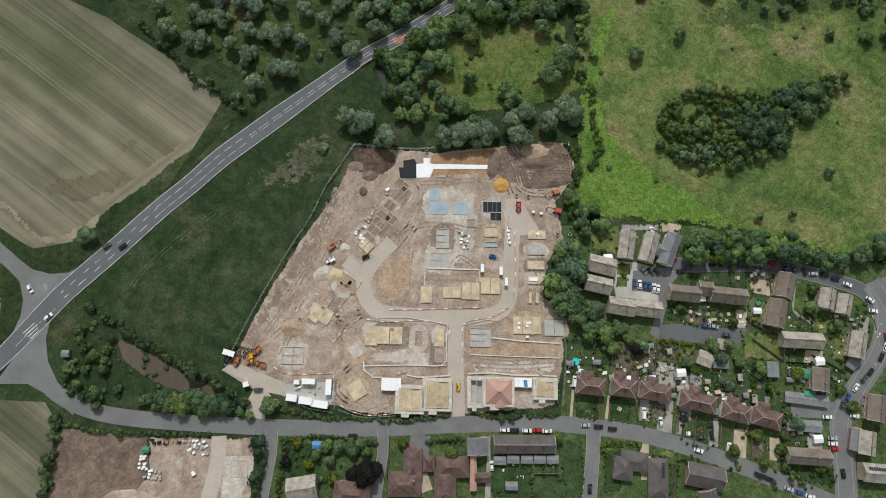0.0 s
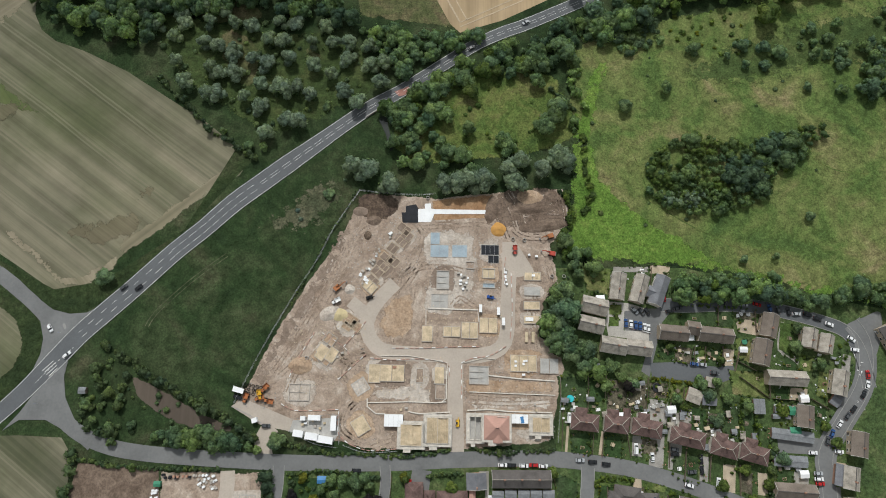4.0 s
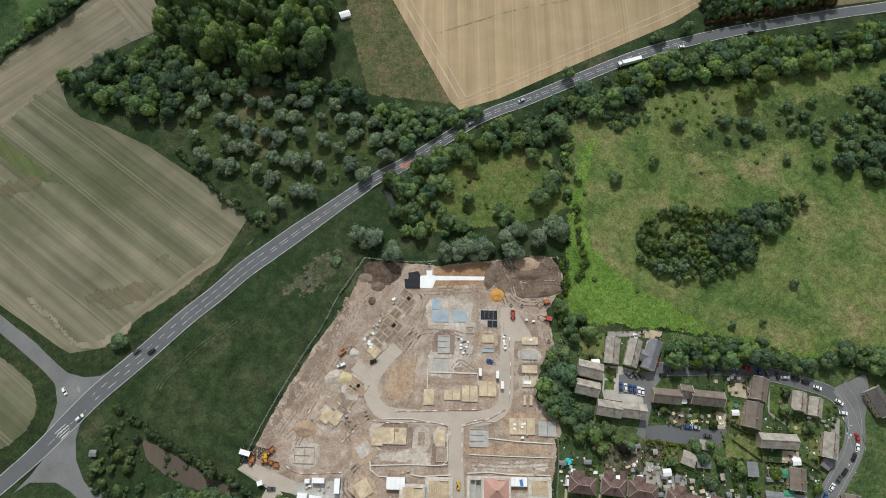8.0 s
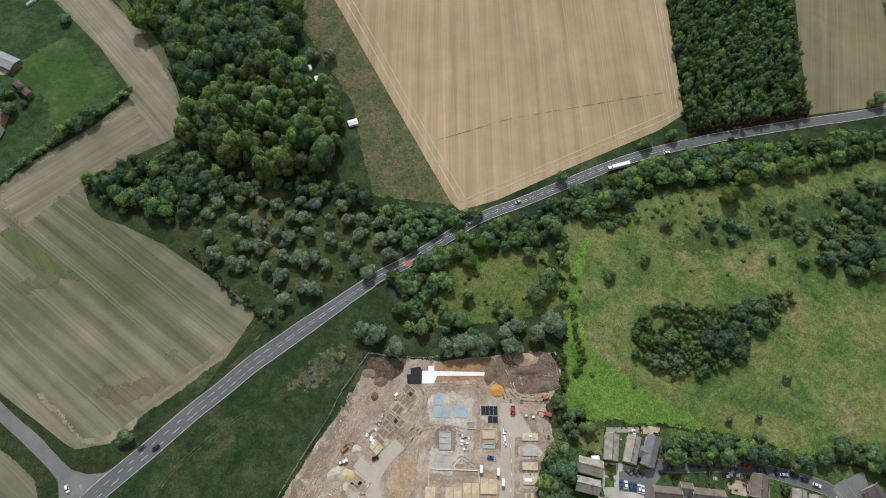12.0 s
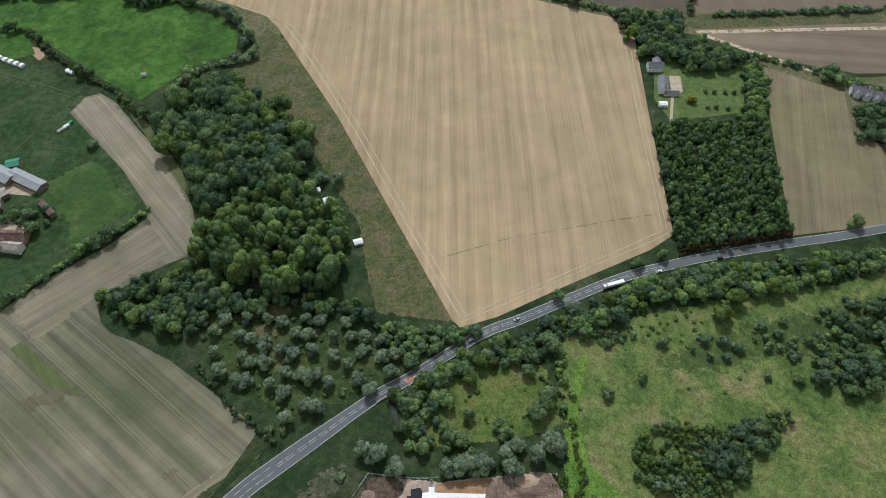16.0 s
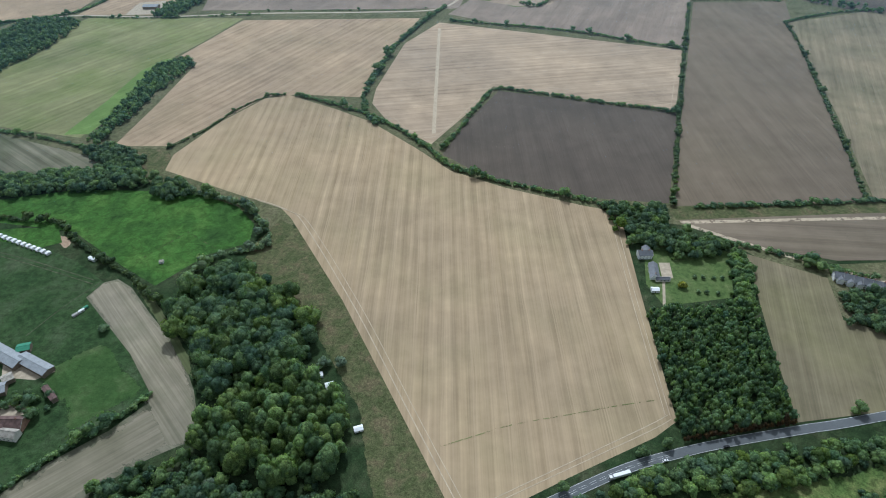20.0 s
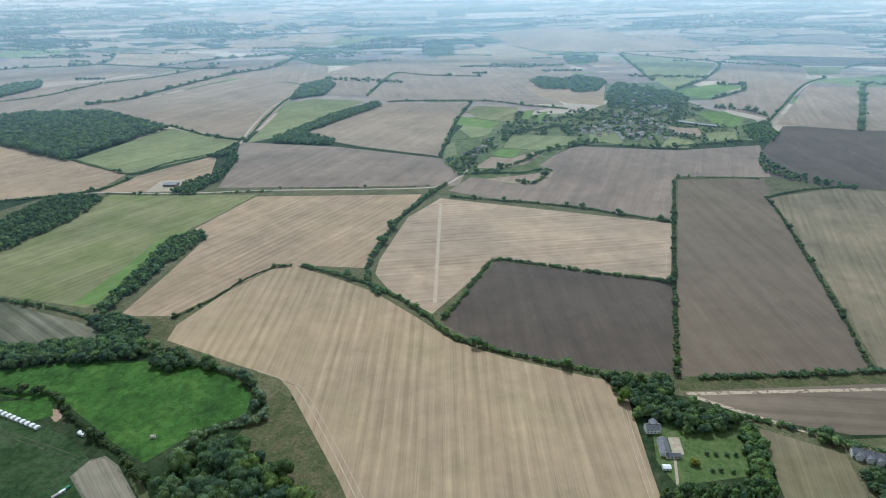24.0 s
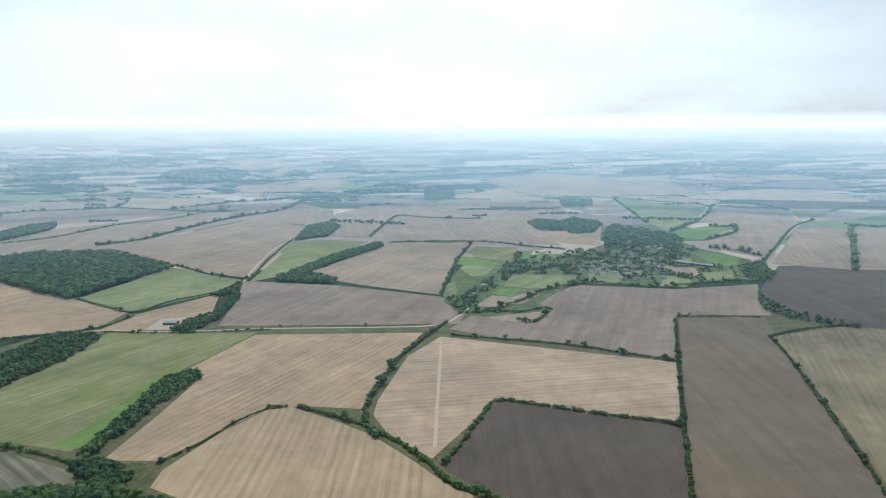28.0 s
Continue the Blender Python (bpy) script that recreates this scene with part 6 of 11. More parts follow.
wood("blue-hazed woods far off", [(-1529, 3690), (-1489, 3767), (-1383, 3862), (-1336, 3825), (-1371, 3721), (-1488, 3670)], 20, 10, 10, LEAF_WOOD, SPECK, 201, keep=0.8)
wood("blue-hazed woods far off", [(-2799, 3857), (-2715, 3954), (-2435, 3974), (-2439, 3916), (-2585, 3858), (-2503, 3782), (-2309, 3686), (-2301, 3511), (-2560, 3705)], 20, 10, 10, LEAF_WOOD, SPECK, 202, keep=0.8)
wood("blue-hazed woods far off", [(-3048, 4122), (-2759, 4277), (-2380, 4300), (-2058, 4278), (-2020, 4104), (-2452, 4073), (-2981, 4022)], 26, 12, 10, LEAF_WOOD, SPECK, 203, keep=0.8)
wood("blue-hazed woods far off", [(-2335, 3763), (-2197, 3764), (-2122, 3687), (-2157, 3543)], 20, 10, 10, LEAF_WOOD, SPECK, 204, keep=0.8)
wood("blue-hazed woods far off", [(-719, 3665), (-597, 3734), (-472, 3819), (-265, 3792), (-195, 3736), (-386, 3635), (-568, 3543)], 20, 10, 10, LEAF_WOOD, SPECK, 205, keep=0.8)
wood("blue-hazed woods far off", [(997, 4032), (1313, 4160), (1770, 4230), (2065, 4160), (1996, 4083), (1319, 3937), (1016, 3965)], 26, 11, 10, LEAF_WOOD, SPECK, 206, keep=0.7)
wood("blue-hazed woods far off", [(1592, 3985), (1773, 4053), (2306, 4006), (2536, 3932), (2515, 3896), (2180, 3960)], 20, 10, 10, LEAF_WOOD, SPECK, 207, keep=0.8)
wood("blue-hazed woods far off", [(638, 3870), (765, 3917), (888, 3927), (839, 3852), (748, 3815)], 20, 10, 10, LEAF_WOOD, SPECK, 208, keep=0.8)
wood("blue-hazed woods far off", [(-229, 3745), (-164, 3793), (-61, 3727), (-42, 3553), (-117, 3414), (-204, 3439)], 17, 9, 10, LEAF_WOOD, SPECK, 209, keep=0.8)
wood("blue-hazed woods far off", [(71, 3689), (112, 3728), (130, 3679), (87, 3659)], 12, 8, 10, LEAF_WOOD, SPECK, 210, keep=0.8)
wood("blue-hazed woods far off", [(423, 4128), (665, 4179), (861, 4061), (288, 4001)], 24, 10, 10, LEAF_WOOD, SPECK, 211, keep=0.7)
wood("blue-hazed woods far off", [(-1133, 3979), (-1076, 4037), (-963, 4018), (-963, 3940), (-1098, 3911)], 20, 10, 10, LEAF_WOOD, SPECK, 212, keep=0.8)
wood("blue-hazed woods far off", [(-710, 4018), (-607, 4048), (-423, 4019), (-436, 3971), (-630, 3961)], 20, 10, 10, LEAF_WOOD, SPECK, 213, keep=0.8)
wood("distant farm trees", [(505, 3259), (692, 3392), (647, 3097), (494, 3007)], 22, 9, 9, LEAF_DARK, TINY, 53, keep=0.7)
wood("trees beside the dark plough", [(710, 1486), (689, 1386), (708, 1280), (786, 1217), (768, 1189), (671, 1251), (640, 1319)], 13, 7, 10, LEAF_DARK, LOW, 55, keep=0.8)
wood("distant field-side trees", [(-212, 3428), (-59, 3606), (-39, 3324), (-170, 3221)], 20, 8, 8, LEAF_DARK, TINY, 56)

H = hedge
H("thick hedge across the rough triangle", [(-168.2, 26.9), (-159.4, 21.2), (-144.9, 12.1), (-127.9, 3.3), (-113.9, -3.0), (-99.9, -11.3), (-89.5, -16.7)], 4.2, 3.0, LEAF_HEDGE, MID, 1, tall=0.05)
H("roadside hedge below the junction", [(-176.3, -26.9), (-177.0, -40.8), (-178.2, -55.6), (-180.4, -79.7)], 5.0, 3.0, seed=2)
H("hedge along the plough", [(-174.2, -28.7), (-156.1, -30.8), (-135.1, -31.9), (-106.3, -31.8)], 2.6, 2.0, seed=3)
H("hedge in front of the site", [(-75.9, -19.0), (-57.2, -22.5), (-36.1, -23.5), (-15.1, -23.6), (3.8, -20.7)], 2.6, 1.6, seed=4, rough=0.1)
H("hedge in front of the new houses", [(14.8, -19.2), (24.3, -21.0), (37.5, -20.5), (54.6, -19.6)], 2.4, 1.5, seed=5, rough=0.1)
H("hedge beside the lane", [(-82.2, -32.6), (-81.2, -46.3), (-85.5, -63.4)], 6.5, 3.5, LEAF_HEDGE, MID, 6, tall=0.05)
H("clipped garden hedge", [(-72.3, -33.1), (-56.7, -31.3), (-41.0, -32.0), (-29.1, -34.0)], 2.2, 2.0, seed=7)
H("clipped brown garden hedge", [(-5.2, -32.3), (11.3, -30.9), (15.2, -30.6)], 2.2, 2.0, seed=8)
H("garden hedge", [(-70.0, -36.1), (-71.7, -48.5), (-72.7, -63.2)], 3.0, 2.2, seed=9)
H("garden hedge", [(75.2, -35.6), (77.9, -31.8), (92.3, -31.5)], 2.4, 1.8, LEAF_BRIGHT, seed=10)
H("garden hedge", [(110.3, -37.9), (120.6, -40.2), (129.5, -44.0)], 2.6, 2.0, LEAF_BRIGHT, seed=11)
H("low hedge of the garage court", [(105.0, 16.1), (114.3, 15.0), (123.7, 13.9), (128.5, 13.2)], 2.0, 1.8, LEAF_GOLD, seed=12)
H("tall garden hedge", [(148.2, 7.0), (147.2, -3.5), (146.1, -11.3)], 2.2, 2.2, LEAF_BRIGHT, seed=13)
H("tall garden hedge", [(155.5, 7.1), (153.7, -8.6), (154.3, -15.0)], 2.0, 2.2, LEAF_BRIGHT, seed=14)
H("overgrown garden boundary", [(161.3, -13.6), (159.2, -28.9), (159.5, -41.4), (166.9, -46.2)], 4.0, 3.0, LEAF_HEDGE, MID, 15)
H("overgrown hedge beside the site fence", [(-48.0, 111.2), (-53.0, 97.7), (-60.8, 85.7), (-68.2, 68.2), (-77.9, 48.3)], 1.6, 0.9, seed=16, holes=0.45)
H("scrubby fringe of the site", [(65.0, 110.8), (66.1, 94.4), (60.3, 86.9), (62.9, 76.8)], 4.0, 3.0, LEAF_BRIGHT, MID, 17)
H("nettle bank along the meadow ditch", [(74.4, 146.3), (75.3, 124.6), (77.8, 109.5), (73.3, 100.5)], 4.0, 1.8, LEAF_BRIGHT, LOW, 18, holes=0.3)
H("ditch-side hedge", [(57.2, 172.9), (64.5, 166.7), (70.3, 160.4)], 3.0, 2.2, seed=19)
H("verge scrub along the main road", [(-103.8, 128.2), (-114.5, 135.7), (-129.9, 144.7), (-144.7, 160.2), (-161.0, 174.3)], 3.5, 2.6, LEAF_HEDGE, LOW, 20, holes=0.2, tall=0.08)
H("hedge between stubble and paddock", [(-304.7, 214.1), (-289.3, 231.5), (-270.5, 253.2), (-249.5, 273.7), (-233.7, 295.3), (-229.9, 300.9)], 6.0, 4.0, LEAF_DARK, MID, 21, tall=0.12)
H("hedge round the green pasture", [(-513.9, 529.2), (-450.8, 516.9), (-409.8, 513.4), (-374.8, 483.3), (-330.0, 451.3), (-303.7, 436.3), (-273.4, 407.2), (-255.3, 397.0)], 6.0, 4.0, LEAF_HEDGE, MID, 22, tall=0.15)
H("hedge round the green pasture", [(-292.7, 572.4), (-247.8, 558.5), (-213.4, 535.0), (-200.8, 516.7), (-188.7, 499.1), (-194.7, 477.3), (-224.3, 468.1), (-239.6, 447.4), (-250.4, 431.6)], 7.0, 5.0, LEAF_WILLOW, MID, 23, tall=0.12)
H("hedge above the big stubble field", [(-228.5, 821.2), (-169.9, 793.4), (-122.1, 763.8), (-84.4, 732.8), (-37.3, 679.1), (-9.0, 636.4), (29.5, 613.9), (83.7, 590.0), (140.8, 570.9), (161.2, 556.8)], 7.0, 4.5, LEAF_DARK, MID, 24, tall=0.06)
H("dark hedge stub", [(-268.9, 818.3), (-245.4, 822.7)], 6.0, 4.0, LEAF_DARK, MID, 25)
H("thin hedge beside the stubble", [(-355.6, 669.7), (-324.5, 716.1), (-299.8, 774.6), (-269.1, 818.5)], 4.0, 2.0, LEAF_HEDGE, LOW, 26)
H("thick hedge beside the pale stubble", [(-30, 1212), (-60, 1141), (-104, 1020), (-121, 919), (-133, 845), (-128, 780), (-108, 740)], 9.0, 5.0, LEAF_DARK, MID, 27, tall=0.05)
H("hedge round the dark plough", [(-20.0, 676.9), (4.2, 735.1), (28.1, 802.1), (54.3, 849.7), (111.2, 837.6), (188.2, 813.5), (290.1, 784.6)], 7.0, 4.0, LEAF_DARK, LOW, 28)
H("hedge at the plough's edge", [(436, 1246), (362, 1007), (293, 777), (259, 660), (231, 565)], 6.0, 3.0, LEAF_HEDGE, LOW, 29)
H("long straight hedge", [(-17, 1132), (68, 1115), (190, 1087), (283, 1046), (361, 1012)], 6.0, 3.5, LEAF_DARK, LOW, 30)
H("hedge beside the lane", [(253.3, 561.7), (311.7, 566.3), (370.4, 571.0), (440.5, 577.1), (548.6, 584.2)], 8.0, 4.0, LEAF_DARK, MID, 31)
H("hedge beside the brown field", [(265.2, 500.3), (313.5, 484.8), (340.3, 471.6), (357.1, 461.7), (387.2, 450.8)], 7.0, 4.0, LEAF_DARK, MID, 32, tall=0.05)
H("hedge down the field edge", [(577, 1143), (557, 1033), (511, 844), (473, 692), (442, 580)], 5.0, 2.6, LEAF_HEDGE, TINY, 33, holes=0.3)
H("hedge above the pale field", [(577, 1143), (669, 1189), (771, 1216)], 6.0, 3.5, LEAF_DARK, LOW, 34)
H("hedge at the top of the long field", [(446, 1265), (558, 1268), (613, 1261)], 4.5, 3.0, LEAF_DARK, LOW, 35, holes=0.25)
H("hedge below the weedy stubble", [(-690.9, 734.5), (-595.6, 709.0), (-523.9, 690.3), (-459.6, 667.0)], 6.0, 3.5, LEAF_DARK, LOW, 36)
H("hedge along the lane", [(-685, 1134), (-557, 1131), (-432, 1148), (-369, 1156)], 4.0, 2.6, LEAF_DARK, LOW, 37, holes=0.5, tall=0.1)
H("hedge along the lane", [(-374, 1173), (-242, 1184), (-130, 1187), (-58, 1203)], 3.5, 2.0, LEAF_DARK, LOW, 38, holes=0.7)
H("hedge beside the green field", [(-892, 1368), (-771, 1294), (-692, 1263), (-656, 1342), (-586, 1425), (-560, 1524)], 5.0, 3.0, LEAF_DARK, LOW, 39)
H("hedge beside the lane", [(-943, 1064), (-803, 1105), (-713, 1154), (-683, 1235)], 5.0, 3.0, LEAF_DARK, TINY, 40)
H("far hedge", [(-812, 1711), (-652, 1594), (-550, 1559)], 5.0, 3.0, LEAF_DARK, TINY, 41)
H("far hedge", [(-542, 1536), (-574, 1833), (-584, 2127), (-540, 2172)], 5.0, 3.0, LEAF_DARK, TINY, 42, holes=0.3)
H("far hedge with trees", [(-1208, 1997), (-1111, 2103), (-1058, 2345), (-969, 2646), (-841, 2886), (-833, 3343)], 9.0, 5.0, LEAF_DARK, TINY, 43, tall=0.2)
H("far hedge", [(-1549, 2019), (-1441, 2151), (-1379, 2406), (-1239, 2590), (-1121, 2920)], 7.0, 4.0, LEAF_DARK, TINY, 44, holes=0.3)
H("far hedge", [(-2145, 2619), (-1972, 2803), (-1683, 2949), (-1799, 3323)], 9.0, 5.0, LEAF_DARK, TINY, 45, holes=0.2, tall=0.15)
H("far hedge", [(-1683, 2949), (-1214, 2819), (-1039, 2842)], 7.0, 4.0, LEAF_DARK, TINY, 46)
H("far hedge with trees", [(-1372, 2874), (-1202, 3136), (-1008, 3262), (-923, 3394)], 9.0, 5.0, LEAF_DARK, TINY, 47, holes=0.3, tall=0.3)
H("far hedge", [(-326, 2177), (-301, 2580), (-267, 2713), (-140, 2648), (77, 2620)], 8.0, 4.5, LEAF_DARK, TINY, 48, holes=0.25)
H("far hedge", [(-243, 2071), (-111, 2095), (33, 2099), (119, 2080), (208, 2022), (328, 1968)], 7.0, 4.0, LEAF_DARK, TINY, 49, holes=0.15)
H("hedge of the small field", [(33, 2078), (-12, 1807), (-33, 1597), (-49, 1419)], 6.0, 3.5, LEAF_DARK, TINY, 50, tall=0.1)
H("village hedge", [(270, 1517), (331, 1547), (446, 1505), (522, 1507)], 8.0, 5.0, LEAF_OAK, LOW, 51, tall=0.15, holes=0.3)
H("village hedge", [(28, 1282), (77, 1317), (145, 1386), (193, 1461), (270, 1517)], 8.0, 5.0, LEAF_OAK, LOW, 52, tall=0.15, holes=0.3)
H("village hedge", [(-6, 1273), (52, 1287), (124, 1289), (175, 1315), (196, 1307)], 7.0, 4.5, LEAF_DARK, LOW, 53)
H("village hedge", [(113, 1234), (146, 1220), (183, 1286)], 8.0, 5.0, LEAF_DARK, LOW, 54)
H("far hedge", [(810, 3376), (756, 2684), (746, 2527)], 8.0, 4.0, LEAF_DARK, TINY, 55, tall=0.1)
H("far hedge", [(822, 3429), (998, 3254), (1190, 3074), (1003, 2641), (771, 2323)], 8.0, 4.0, LEAF_DARK, TINY, 56, tall=0.1)
H("far hedge", [(841, 2150), (1001, 2304), (1046, 2434), (958, 2432)], 8.0, 5.0, LEAF_DARK, TINY, 57, tall=0.15)
H("far hedge", [(840, 1753), (1032, 2052), (1285, 2440), (1458, 2619)], 7.0, 4.0, LEAF_DARK, TINY, 58, holes=0.3)
H("dark conifer hedge", [(1479, 2404), (1252, 2010), (1072, 1703)], 12.0, 7.0, LEAF_DARK, TINY, 59)
H("far hedge", [(1323, 3236), (1439, 3146), (1504, 2917)], 14.0, 8.0, LEAF_DARK, TINY, 60)
H("far hedge", [(1676, 2882), (1836, 3024), (2018, 3028)], 9.0, 5.0, LEAF_DARK, TINY, 61)
H("village field trees", [(792, 1998), (872, 1955), (902, 1870)], 7.0, 6.0, LEAF_DARK, TINY, 62, holes=0.3, tall=0.2)
H("village hedge", [(519, 1518), (597, 1542), (710, 1580)], 7.0, 4.0, LEAF_DARK, LOW, 63, holes=0.2)

H("ditch-side thicket at the meadow's edge", [(67.3, 198.2), (74.8, 186.4), (67.9, 175.7), (74.7, 162.5), (68.7, 153.1), (71.5, 143.3)], 5.0, 4.0, LEAF_OAK, MID, 70, holes=0.4)
wood("yellow-green bramble clumps in the river meadow", [(-25.5, 164.6), (-3.7, 176.4), (46.9, 180.8), (61.7, 171.4), (67.1, 146.1), (32.0, 132.9), (-5.5, 128.9)], 5.5, 1.9, 1.4, LEAF_BRIGHT, TINY, 72, "undergrowth", 0.2)
wood("tussocks and low scrub on the triangle", [(-176.5, -15.5), (-177.4, 10.7), (-166.7, 21.7), (-146.6, 11.4), (-119.4, -5.2), (-121.2, -14.3), (-152.4, -18.8)], 4.0, 1.6, 1.4, LEAF_HEDGE, TINY, 73, "undergrowth", 0.15)
wood("rushes and tussocks in the meadow", [(73.8, 152.2), (74.8, 198.7), (183.8, 222.0), (258.0, 228.1), (223.6, 155.8), (190.7, 109.4), (97.7, 81.4), (70.2, 93.5)], 9.0, 1.5, 0.8, LEAF_HEDGE, TINY, 74, "undergrowth", 0.12)
wood("undergrowth of the willow plantation", [(-166.7, 196.9), (-137.1, 214.3), (-56.4, 207.8), (-33.3, 182.0), (-78.9, 146.8), (-98.7, 142.6), (-135.8, 162.2)], 5.5, 2.2, 1.5, LEAF_HEDGE, TINY, 75, "undergrowth", 0.2)
wood("garden shrubs of many sizes", [(60.5, 18.4), (86.1, 16.3), (102.3, 16.1), (147.4, 6.9), (162.2, -8.4), (161.5, -17.4), (130.1, -13.0), (90.8, -1.6), (61.5, -1.4)], 3.4, 1.3, 1.8, LEAF_HEDGE, LOW, 76, "shrubbery", 0.32, mix=((LEAF_BRIGHT, 0.4),))
wood("garden shrubs of many sizes", [(108.5, 34.3), (147.9, 32.4), (146.0, 24.3), (109.5, 27.0)], 3.2, 1.2, 1.6, LEAF_HEDGE, LOW, 77, "shrubbery", 0.3, mix=((LEAF_BRIGHT, 0.4),))
wood("garden shrubs of many sizes", [(64.0, -11.8), (106.2, -14.7), (158.1, -26.4), (156.9, -41.4), (123.7, -30.9), (63.8, -20.7)], 4.0, 1.2, 1.5, LEAF_HEDGE, LOW, 78, "shrubbery", 0.22, mix=((LEAF_BRIGHT, 0.4),))
wood("garden shrubs of many sizes", [(-72.2, -33.6), (-30.4, -34.0), (-29.8, -50.1), (-55.5, -50.7), (-70.7, -55.9)], 3.2, 1.5, 2.0, LEAF_HEDGE, LOW, 79, "shrubbery", 0.4, mix=((LEAF_BRIGHT, 0.4),))
wood("garden shrubs of many sizes", [(169.9, 50.8), (209.5, 35.1), (209.8, 13.6), (186.1, 18.4), (173.5, 28.9)], 3.6, 1.4, 1.8, LEAF_HEDGE, LOW, 80, "shrubbery", 0.28, mix=((LEAF_BRIGHT, 0.4),))
wood("garden shrubs of many sizes", [(165.3, 12.6), (190.4, 7.8), (192.3, 0.0), (183.5, -8.0), (162.5, -5.8)], 3.6, 1.3, 1.8, LEAF_HEDGE, LOW, 81, "shrubbery", 0.28, mix=((LEAF_BRIGHT, 0.4),))
wood("garden shrubs of many sizes", [(27.0, -42.8), (54.3, -42.3), (54.1, -54.6), (27.1, -55.1)], 3.4, 1.2, 1.4, LEAF_HEDGE, LOW, 82, "shrubbery", 0.3, mix=((LEAF_BRIGHT, 0.4),))
wood("garden shrubs of many sizes", [(107.9, -35.0), (182.4, -45.8), (186.6, -55.5), (109.3, -57.1)], 4.2, 1.5, 2.0, LEAF_HEDGE, LOW, 83, "shrubbery", 0.3, mix=((LEAF_BRIGHT, 0.4),))
wood("garden shrubs of many sizes", [(158.5, -37.7), (183.2, -38.4), (183.5, -48.3), (161.7, -46.3)], 3.4, 1.4, 1.8, LEAF_HEDGE, LOW, 84, "shrubbery", 0.3, mix=((LEAF_BRIGHT, 0.4),))
wood("garden shrubs of many sizes", [(55.8, 72.4), (85.2, 71.6), (86.0, 54.6), (68.2, 59.8), (59.9, 62.5)], 3.6, 1.6, 2.0, LEAF_HEDGE, LOW, 85, "shrubbery", 0.35, mix=((LEAF_BRIGHT, 0.4),))
wood("pale grasses and teasels on the dry bank", [(-100.4, 87.8), (-79.2, 107.5), (-54.1, 118.7), (-50.8, 109.1), (-63.8, 88.6)], 4.0, 1.4, 0.9, LEAF_WILLOW, TINY, 86, "undergrowth", 0.06)

# single trees
willow = tree_maker(LEAF_WILLOW, "silvery green willow with a rounded crown", "willows", 1)
oak = tree_maker(LEAF_OAK, "broad mid-green broadleaf tree in full leaf", "broadleaf trees", 2)
dark = tree_maker(LEAF_DARK, "dense very dark green rounded tree", "dark trees", 3)
fresh = tree_maker(LEAF_BRIGHT, "bright yellow-green tree with a rounded crown", "yellow-green trees", 4)
gold = tree_maker(LEAF_GOLD, "small golden-leaved garden tree", "golden trees", 5)
purple = tree_maker(LEAF_PURPLE, "very dark copper-leaved tree", "copper trees", 6)

wr = random.Random(5)
for x, y in scatter([(-184.4, 237.1), (-160.4, 228.1), (-132.8, 215.9), (-99.7, 212.5), (-63.3, 209.2), (-40.8, 194.2), (-27.8, 181.8), (-35.9, 170.0), (-52.3, 158.3), (-78.1, 144.5), (-97.7, 140.4), (-120.9, 160.4), (-134.5, 160.1), (-150.2, 175.0), (-163.8, 197.3), (-178.6, 217.8)], 12.4, wr):
    willow(x, y, wr.uniform(4.3, 6.2), wr.uniform(7.5, 10.5))
for x, y in [(-29.7, 113.1), (-50.3, 123.2), (-42.2, 120.9), (-0.1, 114.4), (6.7, 115.4), (13.5, 116.2), (20.9, 116.9), (33.1, 122.0), (38.8, 128.2), (36.7, 116.1), (51.0, 123.0), (60.2, 131.7), (63.6, 127.3)]:
    willow(x, y, wr.uniform(6.0, 7.6), 11)
for x, y in [(-199.4, 500.5), (-187.6, 483.4), (-202.5, 478.7), (-90.3, 332.9), (-103.6, 332.5)]:
    willow(x, y, 6.0, 10)
for x, y in [(57.7, 154.8), (53.3, 148.5), (60.7, 159.6)]:
    oak(x, y, 7.5, 11)
for x, y in [(30.3, 140.7), (33.2, 136.2), (12.0, 146.5), (-28.7, 137.8), (-20.2, 139.6), (-14.6, 145.9), (-22.2, 156.7), (-15.4, 125.9), (0.2, 132.3), (7.4, 131.0), (-2.8, 136.9), (-9.0, 155.4), (-26.4, 151.9), (-10.9, 169.6), (-0.7, 174.7), (8.1, 176.5)]:
    oak(x, y, wr.uniform(4.5, 7), 9)
for x, y in [(25.8, 181.8), (12.6, 168.6), (40.6, 187.0)]:
    fresh(x, y, 5.0, 8)
for x, y in [(49.4, 175.9), (52.4, 184.0)]:
    oak(x, y, 5.5, 9)
for x, y in [(155.3, 77.3), (172.1, 79.1), (192.3, 101.3), (121.4, 173.7), (98.6, 161.0), (199.6, 176.8), (218.6, 175.0), (228.5, 176.8), (219.6, 189.6), (156.7, 194.6), (204.5, 195.8)]:
    dark(x, y, wr.uniform(2.2, 3.4), 5)
for x, y in [(129.8, 123.9), (132.4, 142.4)]:
    oak(x, y, 5.5, 8)
dark(*[(-172.8, 60.5)][0], 5.4, 7)
dark(*[(-78.8, -17.9)][0], 5.2, 7)
for x, y in [(72.4, 231.8), (131.0, 259.4), (150.0, 267.2)]:
    oak(x, y, 5.0, 9)
for x, y in [(179.9, 219.5), (220.4, 241.9), (192.8, 231.7)]:
    fresh(x, y, 8.2, 13)
for x, y in [(208.3, 236.4), (168.5, 251.7), (222.9, 202.0), (206.1, 197.6), (218.7, 174.5), (120.8, 174.0), (97.4, 162.2), (71.7, 188.4), (137.6, 198.0)]:
    oak(x, y, wr.uniform(3.0, 5.5), 7)
